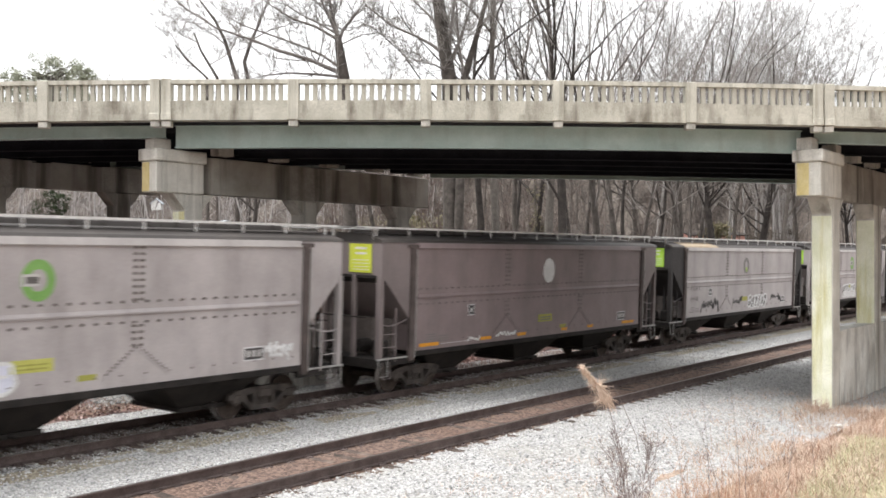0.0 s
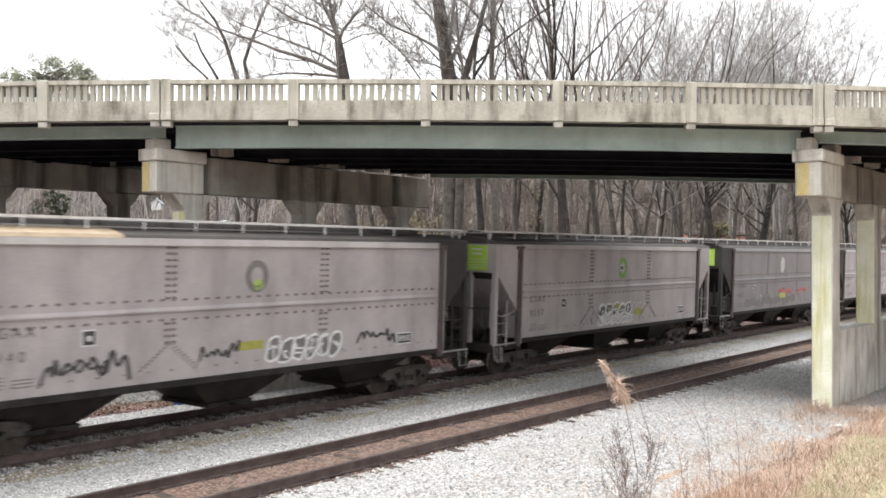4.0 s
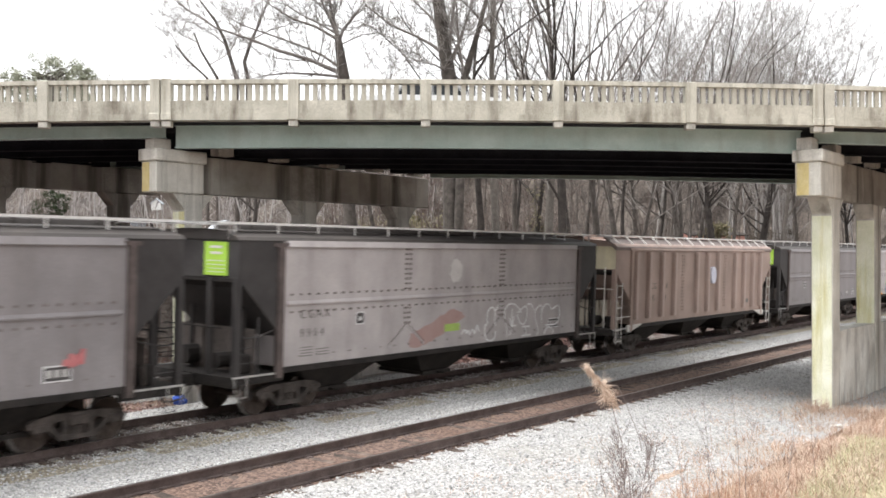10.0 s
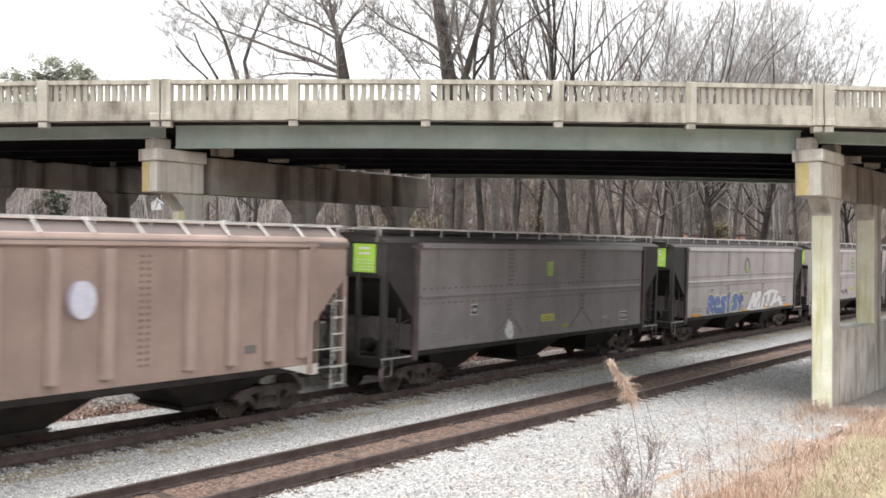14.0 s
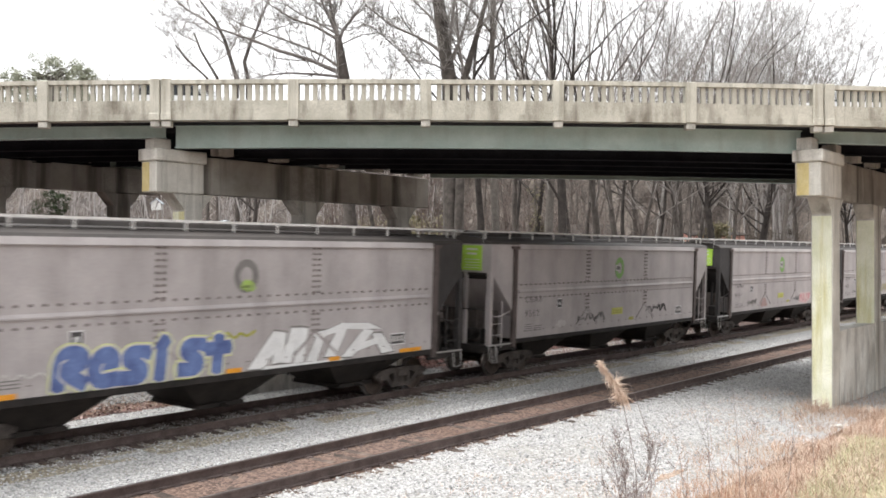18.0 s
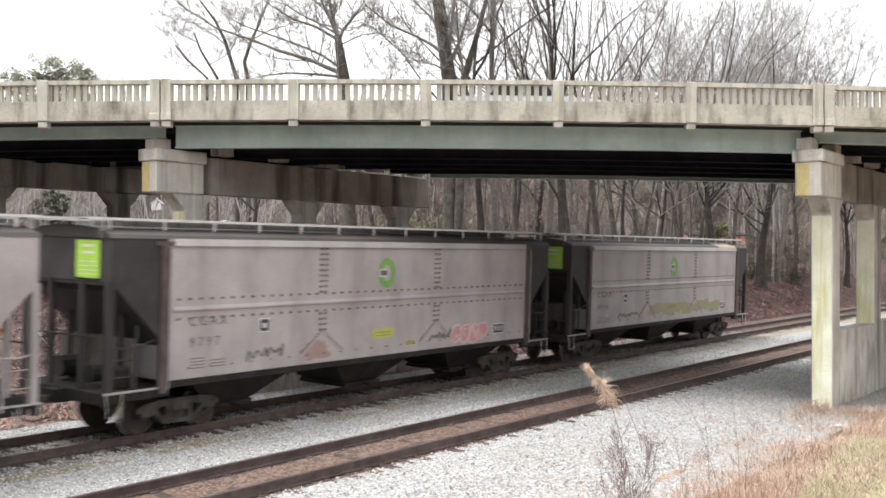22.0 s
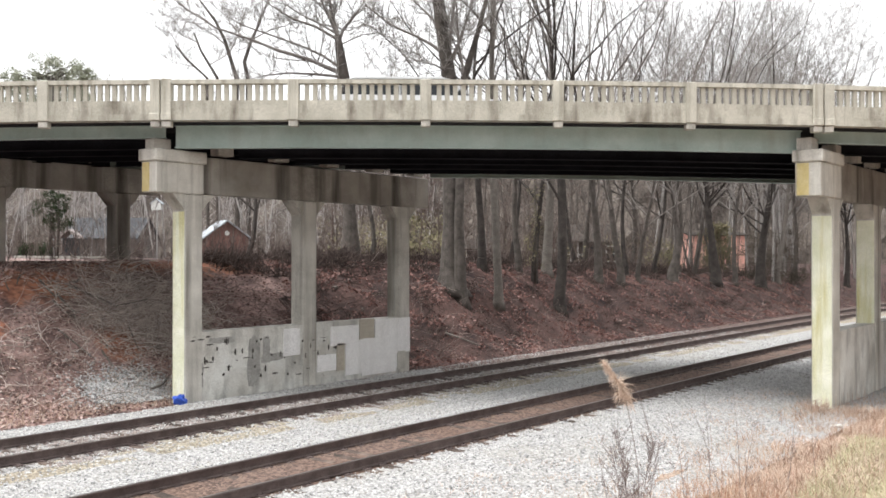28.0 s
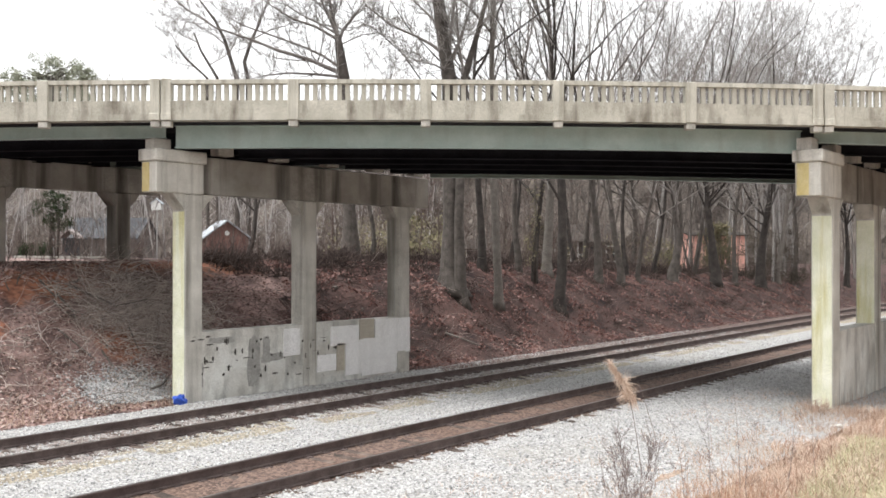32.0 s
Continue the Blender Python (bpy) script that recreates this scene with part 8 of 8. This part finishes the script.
graffiti(c, "S", -3.5, -3.2, 1.45, 1.95, [(0.035, "faded_white")], "small pale scrawl", 0, 3)
c = CARS[6]
outline_tag(c, (((1.62, 1.78), (1.59, 2.11), (1.72, 2.27), (1.92, 2.3), (2.04, 2.16), (2.05, 1.72)), ((1.62, 1.78), (1.46, 1.74), (1.5, 1.45), (1.6, 1.28), (2.02, 1.25), (2.09, 1.52)),
                ((2.04, 2.16), (2.22, 2.35), (2.49, 2.31)), ((2.76, 1.34), (2.68, 1.71), (2.55, 2.04), (2.63, 2.24), (2.84, 2.37), (3.16, 2.35), (3.41, 2.2), (3.56, 2.06))), 0.05, "white_paint", "large thin white outline letters")
outline_tag(c, (((3.02, 2.18), (3.03, 1.68)), ((2.8, 1.66), (3.28, 1.65)), ((2.89, 1.9), (3.12, 1.39)), ((3.16, 1.92), (2.91, 1.36)), ((3.38, 2.07), (3.96, 2.34), (3.88, 1.66), (3.49, 1.69), (3.34, 1.98)),
                ((3.96, 2.31), (4.16, 2.32), (4.36, 2.1)), ((3.65, 1.59), (4.11, 1.58)), ((3.85, 1.58), (3.9, 1.32)), ((3.65, 1.3), (4.16, 1.3))), 0.05, "white_paint", "thin white star and outline letters")
outline_tag(c, (((4.58, 1.26), (4.72, 1.42), (4.4, 1.84), (4.46, 2.14), (4.88, 2.29), (4.82, 1.98)), ((4.88, 1.67), (4.82, 1.98), (5.0, 2.24), (5.31, 2.29), (5.5, 2.03), (6.05, 2.29), (6.04, 1.54), (5.12, 1.57)),
                ((5.06, 1.28), (5.24, 1.51), (5.5, 1.49), (5.66, 1.28))), 0.05, "white_paint", "large thin white outline letters")
scribble(c, 0.25, 1.15, 1.42, 1.85, 0.05, "white_paint", "small white scrawl", 17, 9)
oblong(c, "placard", -0.6, 0.15, 1.68, 1.9, "pale_green", "green-yellow placard")
for i in range(5):
    blot(c, "faded_patch", (-1.8 + i * 0.4, 1.55 + i * 0.13), 0.5, 0.22, "fade_red", "", 50 + i, 0.3, 16, lift=0.002 + 0.0004 * i)
c = CARS[4]
blot(c, "paint_blot", (-2.37, 1.52), 0.22, 0.3, "white_paint", "ragged white paint blot", 3, 0.35)
scribble(c, 4.0, 4.4, 1.5, 1.75, 0.05, "faded_white", "small pale scrawl", 21, 6)
c = CARS[3]
for a, b in ((-6.57, -5.63), (-3.6, -3.1), (-0.5, -0.05), (2.9, 3.3), (5.75, 6.7)):
    oblong(c, "reflector_strip", a, b, 1.23, 1.33, "orange", "orange reflective strip", lift=0.022)
graffiti(c, "ReSiSt", -4.85, -0.4, 1.36, 2.02, [(0.42, "tag_lime"), (0.38, "faded_white"), (0.30, "tag_blue")], "blue bubble letters with yellow-green outline", 0.04, 22)
angular(c, 0.15, 5.5, 1.24, 2.2, (((0.0, 0.02), (0.10, 0.0), (0.22, 0.85), (0.15, 0.90)), ((0.16, 0.88), (0.23, 0.82), (0.21, 0.12), (0.145, 0.08)), ((0.20, 0.10), (0.26, 0.06), (0.33, 0.92), (0.26, 0.95)),
                                 ((0.31, 0.95), (0.37, 0.90), (0.345, 0.05), (0.28, 0.04)), ((0.36, 0.05), (0.43, 0.03), (0.50, 0.82), (0.44, 0.80)), ((0.40, 0.72), (0.62, 0.98), (0.66, 0.82), (0.43, 0.62)),
                                 ((0.48, 0.12), (0.56, 0.10), (0.64, 0.80), (0.57, 0.84)), ((0.58, 0.98), (0.80, 0.92), (0.90, 0.72), (0.66, 0.78)), ((0.60, 0.06), (0.68, 0.04), (0.84, 0.70), (0.76, 0.76)),
                                 ((0.66, 0.30), (0.86, 0.50), (0.90, 0.36), (0.70, 0.16)), ((0.82, 0.62), (0.90, 0.60), (1.0, 0.06), (0.90, 0.04)), ((0.08, -0.04), (0.60, -0.06), (0.62, 0.02), (0.10, 0.05))),
        "buffed", "white_paint", "large white blade-like graffiti letters")
scribble(c, -6.0, -5.0, 1.5, 1.72, 0.035, "faded_white", "thin pale scrawl", 24, 7)
scribble(c, -1.0, 0.3, 1.95, 2.2, 0.06, "olive_label", "olive scrawl", 25, 8)
c = CARS[2]
scribble(c, -3.1, -1.0, 1.45, 1.9, 0.05, "buffed", "grey scrawl", 26, 15)
scribble(c, 2.5, 4.3, 1.55, 2.1, 0.05, "tag_black", "dark scrawled tag", 27, 15)
blot(c, "paint_ghost", (-4.2, 1.55), 0.35, 0.12, "faded_white", "", 28, 0.3, lift=0.003)
c = CARS[1]
bubbles(c, 3.15, 5.0, 1.28, 1.88, 4, "fade_pink", "tag_pink", 0.06, "faded pink balloon letters with a pale edge", 29)
scribble(c, 2.1, 3.1, 1.40, 1.75, 0.06, "buffed", "grey scrawl", 33, 12)
scribble(c, -4.9, -3.7, 1.42, 1.8, 0.05, "buffed", "grey scrawled tag", 30, 12)
blot(c, "faded_patch", (-2.6, 1.55), 0.5, 0.25, "fade_red", "", 31, 0.3, lift=0.003)
c = CARS[0]
for i in range(12):
    blot(c, "faded_patch", (-1.9 + i * 0.62, 1.70 + 0.08 * math.sin(i * 1.7)), 0.46, 0.22, "fade_yellow", "", 60 + i, 0.3, 16, lift=0.002 + 0.0003 * i)
scribble(c, -4.9, -3.3, 1.5, 1.8, 0.07, "buffed", "grey scrawled tag", 73, 11)
bm = bmesh.new()
prism(bm, [(-W - 0.025, 4.256), (-W + 0.045, 4.336), (-1.0, 4.456), (-0.96, 4.465), (-1.0, 4.45), (-W + 0.05, 4.325), (-W - 0.02, 4.245)], 5.0, 7.1)
part("rust_patch", bm, M["rust_orange"], c, "yellow-orange rust along the roof edge")

# the ribbed brown wagon
c = CARS[5]
RIBS = (-7.0, -5.82, -4.58, -3.37, -1.0, 0.22, 1.45, 3.55, 4.75, 5.95, 7.0)
bm = bmesh.new()
prism(bm, [(-0.16, 0.0), (0.16, 0.0), (0.13, -0.10), (0.09, -0.15), (-0.09, -0.15), (-0.13, -0.10)], 1.42, 4.04, "z")
rib0 = None
for s in (-1, 1):
    for x in RIBS:
        m = pose(x, s * W, 0, 0, 0, 0 if s < 0 else 180)
        if rib0 is None:
            rib0 = part("side_rib", bm, RIB_BROWN, c)
            rib0.matrix_basis = m
        else:
            share("side_rib", rib0, c, m)
bm = bmesh.new()
for x in (-2.38, 2.38):
    for i in range(18):
        for e in (-0.09, 0.09):
            z = 1.6 + i * 0.135
            prism(bm, [(x + e - 0.03, z - 0.03), (x + e + 0.03, z - 0.03), (x + e + 0.03, z + 0.03), (x + e - 0.03, z + 0.03)], -W - 0.014, -W + 0.01, "y")
o = part("riveting", bm, M["brown_rivet"], c)
o["kind"] = "stuff"
for s in (-1, 1):
    bm = bmesh.new()
    prism(bm, [(s * (W + 0.03), 4.10), (s * (W + 0.05), 4.22), (s * 1.02, 4.60), (s * 0.98, 4.56), (s * (W - 0.05), 4.12)], -8.66, 8.66)
    part("roof_slope", bm, BROWN_ROOF, c)
    for i in range(15):
        x = -8.3 + i * 16.6 / 14
        bm = bmesh.new()
        tube(bm, [(x - 0.02, s * (W - 0.05), 4.34), (x - 0.02, s * 1.12, 4.66)], 0.025, 5)
        part("walk_bracket", bm, M["white_rail"], c)
blot(c, "emblem", (0.84, 3.03), 0.30, 0.38, "lilac", "pale oval where an emblem was painted out", 9, 0.02, lift=0.115)
for tx, x, z in (("CG", -5.5, 2.56), ("AX", -4.38, 2.55), ("95", -5.5, 2.08), ("03", -4.38, 2.06)):
    lettering(c, tx, x, z, 0.34, "stencil", 1.1)
for x in (5.2, -7.0):
    oblong(c, "stencil_panel", x, x + 0.36, 1.62, 1.82, "buffed")
for s in (-1, 1):
    bm = bmesh.new()
    prism(bm, [(s * 6.3, 1.215), (s * 7.6, 1.215), (s * 7.6, 0.95), (s * 7.35, 0.95)], -W - 0.05, -W + 0.02, "y")
    part("sill_gusset", bm, M["white_rail"], c, "pale painted sill gusset")


def motions():
    """The train rolls along the far track; its wheels turn with it."""
    turn = [(i / 15, Matrix.Rotation(-travelled(i / 15) / 0.455, 4, "Y")) for i in range(0, 481)]
    for c, x in TRAIN:
        rows = [(t * 0.5, pose(x - travelled(t * 0.5), TRACKS["far"], 0.026, TILT)) for t in range(65)]
        walk(c, rows)
        for tk in c.children:
            if not tk.name.startswith("truck"):
                continue
            for w in tk.children:
                at = Matrix.Translation(w.location)
                walk(w, [(t, at @ m) for t, m in turn])
    for c, t0, x0, v in TRAFFIC:
        rows = []
        for t in range(33):
            x = x0 + v * (t - t0)
            z = 7.645 + crest(max(min(x, bxp(JOINTS[-1])), bxp(JOINTS[0])))
            q = seen(x, ROAD_D, z)
            rows.append((float(t), pose(q.x, q.y, q.z, 0, 0, IMAGE_RZ)))
        walk(c, rows)
    # the plume leans with the wind: seconds and how far its head stands off, in centimetres
    gusts = ((0, -20), (0.5, -23), (1, -11), (1.5, 6), (2, 0), (2.5, 11), (3, 12), (3.5, 6), (5.5, 2), (6, 6), (6.5, 11), (7, 4), (8, -2), (9, -6), (10, -15), (10.5, 1), (11, 8), (12, -1), (13, 11), (14, 13), (14.5, 10), (16.5, -1), (17, -4), (18, 1), (19, 1), (19.5, 2), (20, 13), (20.5, 0), (21, -12), (22, -15), (23, -3), (24, 1), (25, 4), (25.5, -3), (27.5, 4), (28, 6), (29, -2), (30, 3), (31, 0), (32, 12))
    m0 = plume.matrix_basis.copy()
    walk(plume, [(t, m0 @ Matrix.Rotation(math.atan2(g / 100 * 0.75, 2.0), 4, "Y")) for t, g in gusts])
    for i, wd in enumerate(WEEDS):
        m1 = wd.matrix_basis.copy()
        walk(wd, [(t, m1 @ Matrix.Rotation(math.atan2(g / 100 * 0.12, 2.0), 4, "Y")) for t, g in gusts])


motions()
